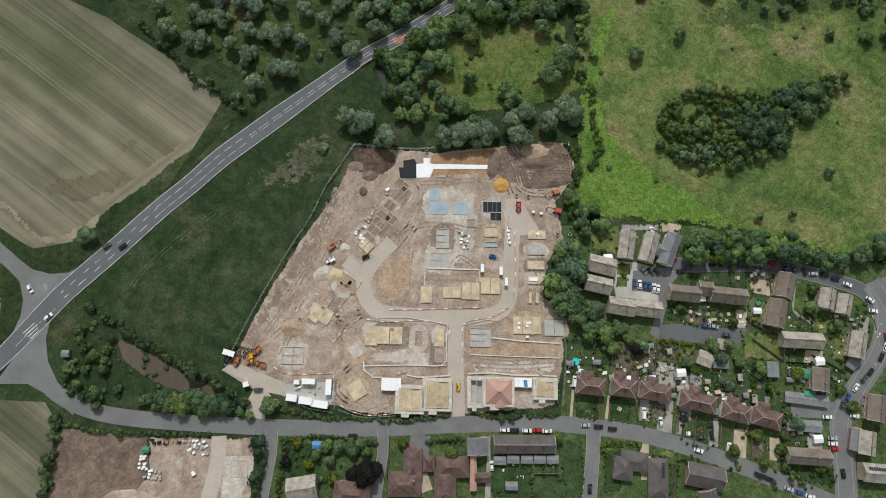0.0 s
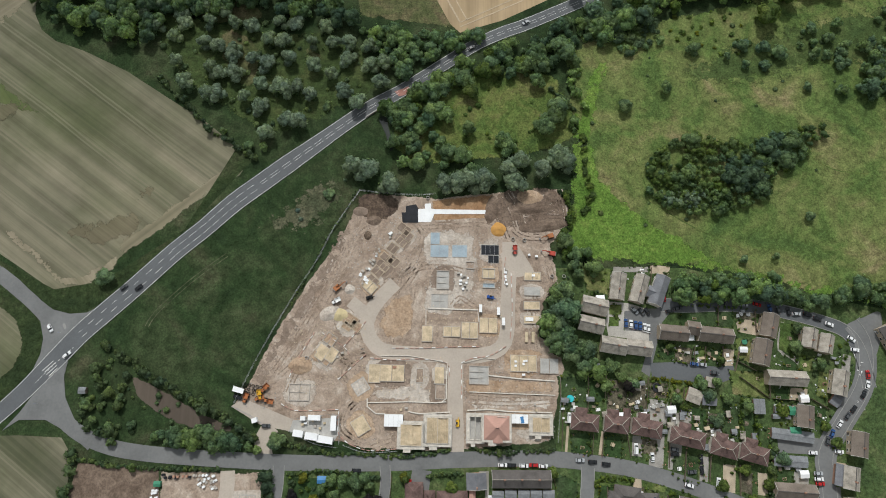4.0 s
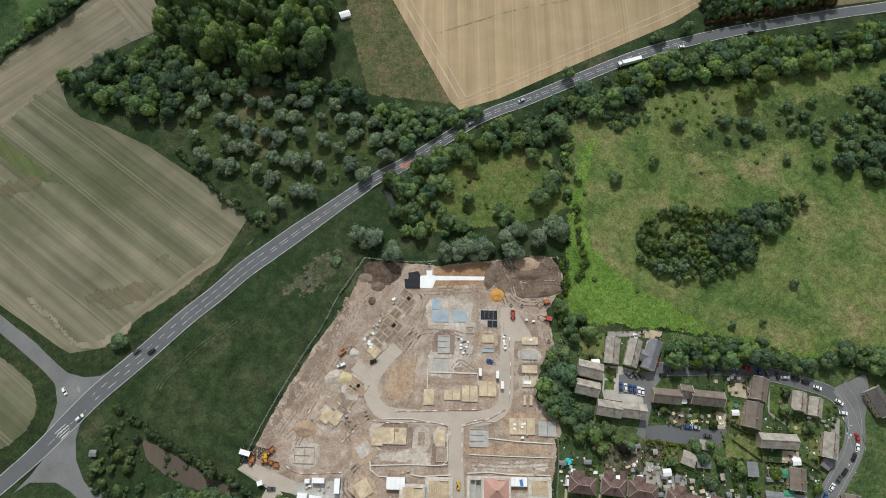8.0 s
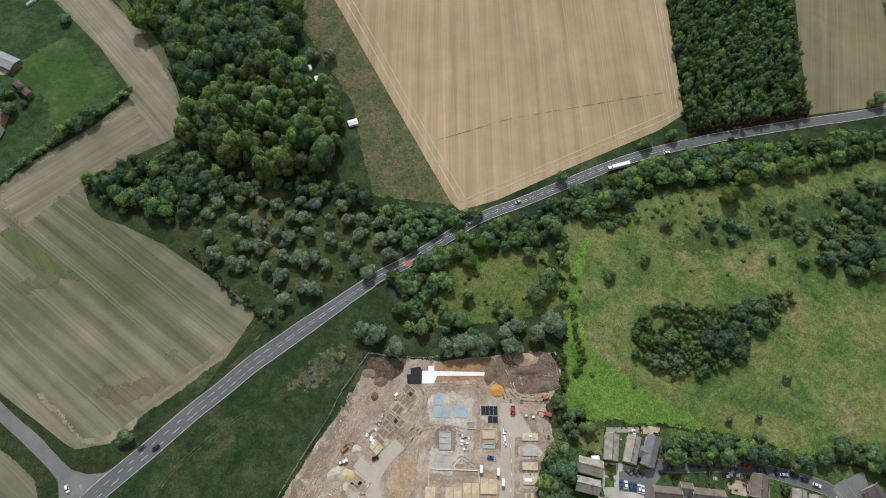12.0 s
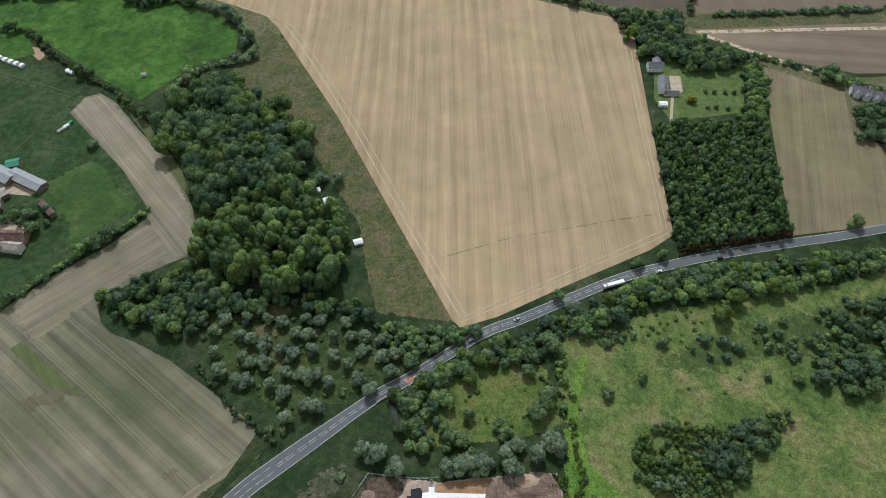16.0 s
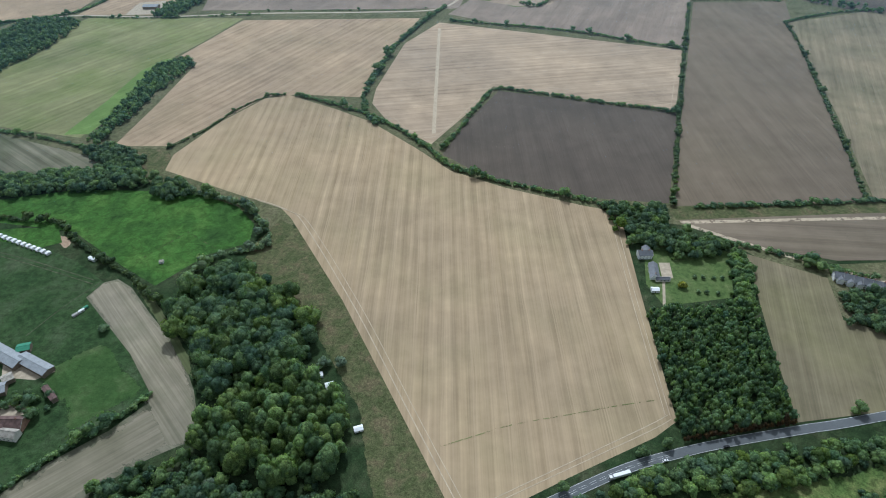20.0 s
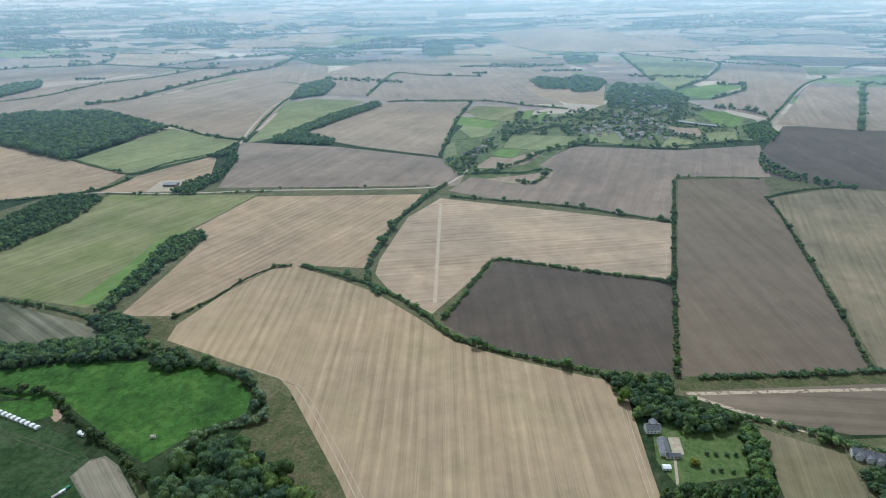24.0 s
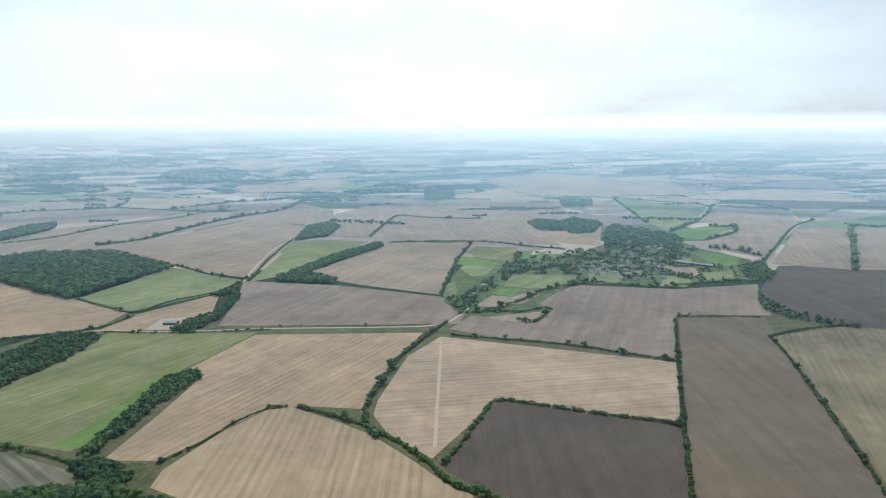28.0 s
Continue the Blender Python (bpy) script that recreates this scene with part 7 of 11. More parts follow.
for x, y in [(-274.4, 573.4), (-265.7, 563.4), (-316.9, 577.4), (-341.7, 597.9)]:
    oak(x, y, 8.0, 13)
for x, y in [(172.4, 496.7), (192.4, 547.3), (219.9, 506.8), (238.3, 494.3), (248.5, 503.2), (230.1, 516.0)]:
    oak(x, y, 6.5, 12)
gold(*[(205.4, 434.3)][0], 5.0, 6)
purple(*[(199.1, 516.0)][0], 5.0, 9)
for x, y in [(220.0, 447.6), (227.4, 447.0), (237.4, 446.6), (245.0, 446.8), (217.6, 427.2), (224.9, 426.7), (234.6, 426.2)]:
    dark(x, y, 2.6, 4)
dark(*[(-295.0, 365.6)][0], 5.5, 7)
for x, y in [(298.3, 301.4), (332.3, 467.7), (340.9, 463.1), (352.7, 454.1)]:
    oak(x, y, 7.0, 10)
# gardens
for x, y in [(61.1, 50.6), (56.7, 47.7), (58.7, 41.0), (54.6, 34.1), (61.3, 30.2), (65.2, 26.3), (70.4, 21.0), (72.0, 29.6), (62.3, 58.9)]:
    dark(x, y, wr.uniform(4.5, 6.5), 9)
for x, y in [(67.9, 77.6), (62.4, 84.7), (73.5, 79.2), (77.4, 70.7), (69.0, 67.7), (67.7, 71.9)]:
    oak(x, y, wr.uniform(3.5, 6), 7)
for x, y in [(84.1, 21.4), (81.1, 12.1), (89.2, 16.2), (178.4, 42.3), (177.0, 32.8), (187.6, 24.9), (127.8, 13.8), (135.9, 14.5), (149.7, 3.0), (140.6, 6.8), (115.4, 6.2)]:
    oak(x, y, wr.uniform(3.0, 4.6), 6)
for x, y in [(114.1, 31.4), (127.1, 14.9), (119.2, 2.4), (139.2, 25.2), (149.0, -39.2), (174.7, -40.1), (187.2, -5.2), (191.7, -12.8)]:
    fresh(x, y, wr.uniform(2.4, 3.6), 4.5)
for x, y in [(94.5, 13.1), (131.4, 7.9), (164.8, -20.9), (134.6, -3.7)]:
    dark(x, y, wr.uniform(3.5, 4.6), 6)
purple(*[(-33.5, -46.1)][0], 8.0, 11)
purple(*[(-69.6, -42.6)][0], 3.4, 5)
purple(*[(92.5, 11.5)][0], 4.0, 6)
for x, y in [(-59.2, -43.4), (-65.2, -34.7), (-47.3, -50.0), (-16.7, -32.7)]:
    gold(x, y, 2.8, 4.5)
for x, y in [(-52.0, -35.4), (-45.6, -35.3), (-39.0, -37.6), (-55.6, -39.2), (-32.6, -37.5), (-49.1, -41.5), (-55.0, -50.2), (-40.4, -35.1), (-35.3, -33.8)]:
    oak(x, y, wr.uniform(2.8, 4.2), 5.5)
for x, y in [(6.1, -37.9), (-15.9, -34.1), (53.9, -29.5), (166.8, 2.1), (135.2, -34.0), (146.1, -26.3), (157.3, -32.3)]:
    fresh(x, y, wr.uniform(2.6, 4.4), 5)
for x, y in [(-165.8, -3.6), (-168.9, -10.1), (-160.8, -12.5), (-170.4, 10.7), (-157.1, 0.5), (-173.9, -2.4), (-150.3, -12.2), (-158.5, -20.0), (-87.9, -22.4), (-91.9, -20.7), (-131.2, -19.5), (-111.8, -17.8)]:
    oak(x, y, wr.uniform(2.4, 3.8), 5)
for x, y in [(-61.8, 108.1)]:
    dark(x, y, 4.0, 3.0)
for x, y in [(-131.2, 160.9), (-121.6, 142.7), (-106.9, 134.1), (-98.6, 134.3), (-142.8, 168.2)]:
    oak(x, y, wr.uniform(2.4, 3.8), 5)
for p in (willow, oak, dark, fresh, gold, purple):
    p.done()

# ---- houses, gardens and cars ----
def share(name, ob, m, parent):
    """Another object on the same mesh, placed in its parent's space."""
    o = new(name, ob.data)
    o.parent = parent
    o.matrix_basis = m
    return o


SHARED = {}


def unit_box(name, material, x, y, z, bev=0.0):
    """A ready-made small box mesh, kept apart and used by many parts."""
    k = (name, material.name, x, y, z)
    if k not in SHARED:
        bm = box(B(), 0, 0, 0, x, y, z, 0, bev)
        me = bpy.data.meshes.new(name)
        bm.to_mesh(me)
        bm.free()
        me.materials.append(material)
        SHARED[k] = me
    return SHARED[k]


def bit(name, parent, material, x, y, z, lx, ly, lz, turn=0.0, bev=0.0, label=""):
    o = new(name, unit_box(name, material, round(lx, 2), round(ly, 2), round(lz, 2), bev))
    o.parent = parent
    o.matrix_basis = pose(x, y, z, 0, 0, turn)
    return tagged(o, label)


def gable_roof(L, D, he, pitch, over=0.4, hip=False, thick=0.22):
    """Roof slopes over a plan L by D; the ridge runs along x. hip: sloped ends."""
    bm = B()
    rise = math.tan(radians(pitch))
    l, d = L / 2 + over, D / 2 + over
    top, low = he + rise * D / 2, he - rise * over
    inset = d * 0.95 if hip else 0.0
    for dz in (0.0, -thick):
        p = [bm.verts.new(c) for c in ((-l, -d, low + dz), (l, -d, low + dz), (l, d, low + dz), (-l, d, low + dz), (-l + inset, 0, top + dz), (l - inset, 0, top + dz))]
        fs = [[0, 1, 5, 4], [2, 3, 4, 5]] + ([[1, 2, 5], [3, 0, 4]] if hip else [])
        for f in fs:
            bm.faces.new([p[i] for i in (f if dz == 0 else f[::-1])])
        if dz == 0:
            up = p
    for a, b in ((0, 1), (2, 3), (1, 2), (3, 0)) if hip else ((0, 1), (2, 3), (1, 5), (5, 2), (3, 4), (4, 0)):
        bm.faces.new([up[b], up[a], p[a], p[b]])
    return bm, top, l - inset


def wall_block(L, D, he, pitch, hip):
    bm = B()
    top = he + math.tan(radians(pitch)) * D / 2 - 0.12
    a = [bm.verts.new((x, y, z)) for z in (-0.5, he) for x, y in ((-L / 2, -D / 2), (L / 2, -D / 2), (L / 2, D / 2), (-L / 2, D / 2))]
    if hip:
        for f in ((0, 1, 5, 4), (1, 2, 6, 5), (2, 3, 7, 6), (3, 0, 4, 7), (4, 5, 6, 7)):
            bm.faces.new([a[i] for i in f])
    else:
        r = [bm.verts.new((-L / 2, 0, top)), bm.verts.new((L / 2, 0, top))]
        for f in ((0, 1, 5, 4), (2, 3, 7, 6)):
            bm.faces.new([a[i] for i in f])
        bm.faces.new([a[1], a[2], a[6], r[1], a[5]])
        bm.faces.new([a[3], a[0], a[4], r[0], a[7]])
    return bm


def volume(e, L, D, he, roof, wall, hip, pitch, m, chimney, windows, ridge):
    def put(o):
        o.matrix_basis = m
        return o
    put(part("wall", wall_block(L, D, he, pitch, hip), wall, e))
    bm, top, half = gable_roof(L, D, he, pitch, 0.4, hip)
    put(part("roof", bm, roof, e))
    if half > 0.6:
        o = bit("ridge_tiles", e, ridge, 0, 0, 0, 2 * half, 0.3, 0.14)
        o.matrix_basis = m @ pose(0, 0, top + 0.04)
    if windows:
        rise, l, d = math.tan(radians(pitch)), L / 2 + 0.4, D / 2 + 0.4
        for sx in (1, -1):
            for sy in (1, -1):
                a, b = Vector((sx * l, sy * d, he - rise * 0.4)), Vector((sx * half, 0, top))
                o = bit("hip_tiles" if hip else "verge", e, ridge if hip else PALEPAVE, 0, 0, 0, round((b - a).length, 1), 0.26 if hip else 0.2, 0.12)
                o.matrix_basis = m @ Matrix.Translation((a + b) / 2 + Vector((0, 0, 0.05))) @ (b - a).to_track_quat("X", "Z").to_matrix().to_4x4()
    for cx, cy in chimney:
        o = bit("chimney", e, BRICK, 0, 0, 0, 0.9, 0.7, 2.0, 0, 0.04)
        o.matrix_basis = m @ pose(cx * L / 2, cy * D / 2, top - abs(cy) * (top - he) + 0.3)
        for k in (-0.2, 0.2) if windows else ():
            q = new("chimney_pot", POT)
            q.parent = o
            q.matrix_basis = pose(k, 0, 1.15)
    n = max(1, int(L / 3.2)) if windows else 0
    for i in range(n):
        x = (i + 0.5) / n * L - L / 2
        for s in (1, -1):
            for z in ([1.4, he - 1.0] if he > 4 else [1.4]):
                w = bit("window", e, WHITE, 0, 0, 0, 1.4, 0.1, 1.1)
                w.matrix_basis = m @ pose(x, s * (D / 2 + 0.02), z)
                bit("pane", w, GLASS, 0, s * 0.03, 0, 1.2, 0.08, 0.9)
    if windows:
        d = bit("door", e, OLDWOOD if n % 2 else WHITE, 0, 0, 0, 0.95, 0.12, 2.05)
        d.matrix_basis = m @ pose(-L / 2 + 1.2 if n > 1 else L / 2 - 0.9, -D / 2 - 0.02, 1.03)
    return top


bm_pot = B()
rod(bm_pot, 0, 0, 0, 0.13, 0.45, "z", 8, 0.1)
POT = bpy.data.meshes.new("chimney_pot")
bm_pot.to_mesh(POT)
bm_pot.free()
POT.materials.append(TILE_RED)


def house(ends, depth, roof, wall, label, he=4.9, hip=False, pitch=33, chimney=((0.5, 0.0),), wing=(), windows=True, name="house", category="house", ridge=None, group="", solar=0):
    """A house whose roof ends lie at the two points; wings: offset along, across, length, depth, turn."""
    (x0, y0), (x1, y1) = ends
    L, a = math.hypot(x1 - x0, y1 - y0), math.degrees(math.atan2(y1 - y0, x1 - x0))
    e = tagged(new(name), label, category, group)
    e.matrix_basis = pose((x0 + x1) / 2, (y0 + y1) / 2, 0.3, 0, 0, a)
    volume(e, L - 0.8, depth - 0.8, he, roof, wall, hip, pitch, pose(0, 0, 0), chimney, windows, ridge or roof)
    for i in range(solar):
        top = he + math.tan(radians(pitch)) * (depth - 0.8) / 2
        o = bit("solar_panel", e, SOLAR, 0, 0, 0, 1.0, 1.7, 0.06)
        o.matrix_basis = pose(-L / 2 + 2.2 + 1.12 * i, (depth - 0.8) / 4, (top + he) / 2 + 0.1, -pitch, 0, 0)
    for ox, oy, wl, wd, wt in wing:
        volume(e, wl, wd, he - 0.25, roof, wall, hip, pitch - 1.5, pose(ox, oy, 0, 0, 0, wt), (), False, ridge or roof)
    return e


GH, RH = "grey-roofed estate houses", "red-roofed semi-detached houses"
GL = "brick house with a weathered grey-brown tiled roof"
for ends, d in (([(89.9, 68.1), (87.8, 54.4)], 9.0), ([(101.9, 67.2), (97.5, 53.2)], 8.6), ([(70.2, 52.4), (82.8, 49.6)], 10.2), ([(68.6, 42.8), (80.6, 40.3)], 9.4),
                ([(79.0, 32.2), (91.5, 30.4)], 9.8), ([(91.6, 31.2), (104.0, 29.8)], 9.4), ([(108.2, 38.8), (122.6, 37.7)], 9.2), ([(122.3, 41.2), (128.7, 40.3)], 8.4),
                ([(127.8, 38.4), (144.8, 36.9)], 9.2), ([(165.4, 48.7), (162.3, 37.2)], 10.0), ([(160.5, 35.9), (157.4, 23.3)], 10.4), ([(184.4, 41.8), (182.1, 32.3)], 9.0),
                ([(192.4, 39.0), (189.9, 29.8)], 8.6), ([(160.1, 17.5), (179.1, 16.9)], 9.0), ([(197.3, 21.5), (194.2, 9.4)], 9.4), ([(177.4, 4.4), (176.1, -6.1)], 10.0),
                ([(158.3, -34.7), (177.6, -35.7)], 8.8), ([(202.3, -7.4), (200.2, -19.0)], 10.0), ([(196.3, -23.5), (194.4, -33.9)], 9.4)):
    house(ends, d * 0.84, TILE_GREY if int(d * 10) % 4 else TILE_BROWN, PALEBRICK, GL, pitch=38, chimney=((0.3, 0.0),), group=GH, ridge=TILE_DARK)
house([(112.3, 66.9), (106.7, 52.1)], 7.4, SLATE, RENDERED, "newer house with a pale slate-grey roof", chimney=(), wing=((2, -2.6, 5.0, 5.0, 90),))
house([(221.9, 44.5), (228.0, 31.4)], 8.6, TILE_DARK, PALEBRICK, "dark-roofed house beside the turning head", chimney=((0.3, 0.0),))
house([(191.9, -41.3), (207.0, -42.4)], 8.4, TILE_GREY, PALEBRICK, "brick house with solar panels on its roof", chimney=(), solar=10)
for ends in ([(63.1, -5.2), (76.6, -6.4)], [(79.2, -5.8), (90.9, -7.1)], [(92.5, -6.8), (106.9, -9.1)], [(110.8, -10.3), (127.4, -13.7)], [(130.0, -14.9), (142.7, -17.9)], [(143.8, -17.1), (157.0, -20.4)]):
    house(ends, 8.2, TILE_RED, RENDERED, "semi-detached house with a red-brown hipped roof", hip=True, pitch=30, chimney=((0.0, 0.0),), group=RH, ridge=TILE_GREY, wing=((-2.0, 3.6, 5.5, 5.0, 90),))
house([(91.2, 1.1), (90.1, -7.1)], 3.6, TILE_RED, BRICK, "narrow red-roofed rear wing", he=3.4, chimney=(), windows=False, name="outbuilding", category="outbuilding")
house([(25.0, -32.8), (53.0, -32.3)], 8.2, TILE_DARK, BRICK, "terrace of cottages with a dark tiled roof", he=4.2, chimney=((-0.6, 0.0), (0.0, 0.0), (0.6, 0.0)), ridge=TILE_GREY)
house([(17.5, -30.0), (17.9, -37.7)], 9.6, SLATE, BRICK, "slate-roofed cottage with rooflights", he=4.2, chimney=((0.8, 0.0),))
house([(15.9, -38.3), (16.0, -53.4)], 3.0, TILE_NEW, BRICK, "long orange-tiled brick outhouse", he=2.8, chimney=(), windows=False, name="outbuilding", category="outbuilding")
house([(16.5, -47.6), (23.6, -47.4)], 4.6, TILE_RED, BRICK, "small red-tiled brick outhouse", he=2.8, chimney=(), windows=False, name="outbuilding", category="outbuilding")
house([(-22.6, -51.1), (-7.6, -50.8)], 11.0, TILE_RED, BRICK, "large brown-roofed bungalow with a wing", he=3.2, hip=True, pitch=28, chimney=((0.6, 0.3),), wing=((3.6, 9.0, 13.0, 8.0, 90),))
house([(-1.0, -43.4), (13.8, -43.1)], 9.5, TILE_RED, BRICK, "large brown-roofed bungalow with a wing", he=3.2, hip=True, pitch=28, chimney=(), wing=((-3.4, -8.0, 14.0, 9.0, 90),))
house([(-7.1, -42.2), (-1.5, -42.1)], 7.0, TILE_RED, BRICK, "square brown-roofed double garage", he=2.6, hip=True, pitch=26, chimney=(), windows=False, name="garage", category="garage")
house([(-67.5, -54.4), (-54.5, -52.2)], 10.0, TILE_GREY, BRICK, "old house with a mossy grey roof", chimney=((0.9, 0.0),))
house([(-46.7, -55.0), (-30.3, -55.6)], 10.5, TILE_RED, BRICK, "brown-roofed house among garden trees", hip=True, chimney=())
house([(84.9, -37.3), (83.5, -47.5)], 9.0, TILE_DARK, BRICK, "grey hip-roofed bungalow with a wing", he=3.0, hip=True, pitch=28, chimney=(), wing=((-4.0, 4.5, 12.0, 8.0, 90),))
house([(99.8, -37.5), (99.5, -55.1)], 9.0, TILE_DARK, BRICK, "grey hip-roofed bungalow with solar panels", he=3.0, hip=True, pitch=28, chimney=(), solar=6)
house([(112.7, -43.5), (129.6, -46.6)], 10.5, TILE_DARK, BRICK, "grey-roofed bungalow behind a hedge", he=3.0, chimney=((0.9, 0.0),))
house([(121.0, -50.6), (123.1, -58.2)], 8.0, TILE_DARK, BRICK, "grey-roofed house beside the road", chimney=())
house([(190.2, -32.5), (192.3, -22.6)], 5.0, SLATE, BRICK, "pale slate side building", he=3.0, chimney=(), windows=False, name="outbuilding", category="outbuilding")
# garages, sheds and other small buildings
for ends, d, r, nm, lb in (([(160.3, -21.5), (176.6, -22.2)], 5.4, FELT, "garage", "row of flat grey-roofed garages"), ([(160.6, -8.8), (180.9, -11.0)], 5.2, FELT, "garage", "row of grey-roofed garages"),
                           ([(128.2, 6.5), (135.3, 6.1)], 6.0, SLATE, "garage", "blue-grey roofed garage behind the gardens"), ([(121.1, 9.0), (127.9, 6.5)], 7.0, TILE_GREY, "garage", "grey tiled garage behind the gardens"),
                           ([(156.1, 7.1), (156.0, -0.2)], 5.6, FELT, "garage", "dark garage with rooflights"), ([(192.7, 9.4), (196.4, 6.6)], 8.0, SLATE, "extension", "house extension with pale grey slates"),
                           ([(130.5, 15.0), (136.4, 14.0)], 5.0, TILE_GREY, "garage", "brown-roofed garage by the court")):
    house(ends, d, r, BRICK, lb, he=2.3, pitch=12, chimney=(), windows=False, name=nm, category="garage")


def shed(x, y, L, D, turn, roof, wall, label, h=2.0, name="shed"):
    e = tagged(new(name), label, "shed")
    e.matrix_basis = pose(x, y, 0.28, 0, 0, turn)
    part("wall", wall_block(L, D, h, 18, False), wall, e)
    bm, _, _ = gable_roof(L, D, h, 18, 0.15, False, 0.06)
    part("roof", bm, roof, e)
    bit("door", e, OLDWOOD, 0, -D / 2 - 0.02, 0.9, 0.8, 0.06, 1.7)
    return e


srng = random.Random(8)
for x, y in [(60.7, 4.3), (73.4, 5.1), (76.4, 17.0), (77.6, 21.3), (80.7, -1.8), (111.4, -1.1), (112.0, -6.3), (118.9, -0.2), (118.0, -2.0), (108.4, -9.5), (128.5, -16.2), (142.7, -8.7), (146.8, -10.2), (152.5, -10.6), (164.7, 2.1), (168.8, 3.4), (163.9, -1.1), (172.2, 2.7), (173.9, 1.7), (140.6, -0.5), (125.1, -2.7), (108.0, 10.8), (98.8, 13.3), (96.6, 11.1)]:
    k = srng.random()
    shed(x, y, srng.uniform(2.2, 3.6), srng.uniform(1.8, 2.6), srng.choice([0, 90]) + srng.uniform(-8, 8), FELT if k < 0.6 else TILE_GREY, OLDWOOD, "small felt-roofed garden shed")
for x, y in [(28.1, -40.1), (34.1, -39.4), (40.3, -39.3), (46.2, -39.2), (52.1, -39.1), (33.3, -51.0)]:
    shed(x, y, 5.2, 3.4, 0, FELT, BRICK, "grey felt-roofed outhouse behind the terrace", 2.3, "outhouse")
for x, y in [(65.1, 2.6), (64.5, -0.0), (66.1, 1.0), (75.2, 1.5), (77.3, 0.2), (83.2, 3.5), (84.7, -0.7), (86.7, 1.7), (93.9, 3.2), (96.0, 1.7), (101.2, 0.2), (104.5, 2.1), (106.6, 0.8), (108.8, 3.0), (110.8, -0.1), (114.4, -3.2), (115.8, -5.2), (120.0, -6.7), (124.8, -6.1), (126.2, -9.1), (130.0, -7.5), (133.0, -10.5), (135.2, -8.4), (139.2, -11.9), (141.8, -12.9), (144.9, -6.7), (148.7, -12.3)] + [(150.7, -14.3), (164.9, 4.1), (167.3, 1.1), (170.2, -1.5), (177.2, 4.9), (163.9, -25.7), (167.1, -25.1), (172.3, -25.5), (116.1, 30.8), (119.3, 29.8), (123.1, 28.8), (127.4, 28.9), (133.9, 28.5), (137.7, 29.1), (143.1, 28.2), (119.7, 26.0), (130.0, 26.3), (136.4, 25.9), (179.4, 39.8), (181.8, 37.1), (189.2, 29.1), (190.5, 25.9), (196.1, 27.7), (197.5, 25.5), (152.9, 50.3), (155.5, 48.7), (149.9, 48.0)]:
    k = srng.random()
    mt, lb = ((WHITE, "low white plastic storage box in a garden"), (OLDWOOD, "stack of weathered boards in a garden"), (STEEL, "grey water tank beside a shed"), (TIMBER, "raised timber planting bed in a garden"), (CONCRETE, "small concrete coal bunker in a garden"))[int(k * 4.99)]
    e = tagged(new("garden_store"), lb, "garden store")
    e.matrix_basis = pose(x, y, 0.28, 0, 0, srng.uniform(-20, 20))
    w, d, h = srng.uniform(1.2, 2.6), srng.uniform(0.9, 1.7), srng.uniform(0.5, 1.3)
    part("body", box(B(), 0, 0, h / 2, w, d, h, 0, 0.05), mt, e)
    part("lid", box(B(), 0, 0, h + 0.04, w + 0.1, d + 0.1, 0.08, 0, 0.02), mt, e)
for x, y in [(172.9, 1.7), (172.3, -8.1)]:
    shed(x, y, 5.0, 4.0, 0, GREENIRON, OLDWOOD, "small green-roofed garden workshop", 2.2)
for x, y in [(80.2, 55.0), (88.3, -2.7), (98.7, -2.4), (112.9, 1.0), (135.6, -16.1), (174.4, -27.6), (178.5, 7.6), (124.2, 36.6)]:
    shed(x, y, 4.0, 3.4, 4, WHITEFILM, WHITE, "white-roofed conservatory behind a house", 2.3, "conservatory")
shed(*[(-55.6, -35.1)][0], 4.6, 3.2, 0, TARP, OLDWOOD, "shed under a bright blue cover", 2.0)
shed(*[(99.1, -51.6)][0], 3.0, 2.6, 0, TARP, OLDWOOD, "small shed with a blue roof", 2.0)
shed(*[(-176.4, 3.8)][0], 3.4, 3.0, 0, FELT, OLDWOOD, "small wooden hut on the verge", 2.2, "hut")
shed(*[(150.9, 30.9)][0], 3.6, 2.6, 0, WHITEFILM, WHITE, "white garden marquee on grass", 2.0, "gazebo")

for x, y, r, c, lb in ((*[(63.8, 5.2)][0], 1.9, TURQUOISE, "round turquoise garden pool"), (*[(106.8, 11.4)][0], 2.2, BLACKFILM, "round garden trampoline with a dark mat"), (*[(152.3, 34.9)][0], 1.5, GREENIRON, "round green trampoline on the grass")):
    e = tagged(new("pool" if c is TURQUOISE else "trampoline"), lb, "pool" if c is TURQUOISE else "trampoline")
    e.matrix_basis = pose(x, y, 0.28)
    bm = B()
    bmesh.ops.create_cone(bm, cap_ends=False, segments=32, radius1=r, radius2=r, depth=0.9, matrix=Matrix.Translation((0, 0, 0.45)))
    bmesh.ops.create_cone(bm, cap_ends=False, segments=32, radius1=r - 0.12, radius2=r - 0.12, depth=0.9, matrix=Matrix.Translation((0, 0, 0.45)))
    part("rim", bm, STEEL, e)
    part("surface", rod(B(), 0, 0, 0.78, r - 0.1, 0.06, "z", 32), c, e)


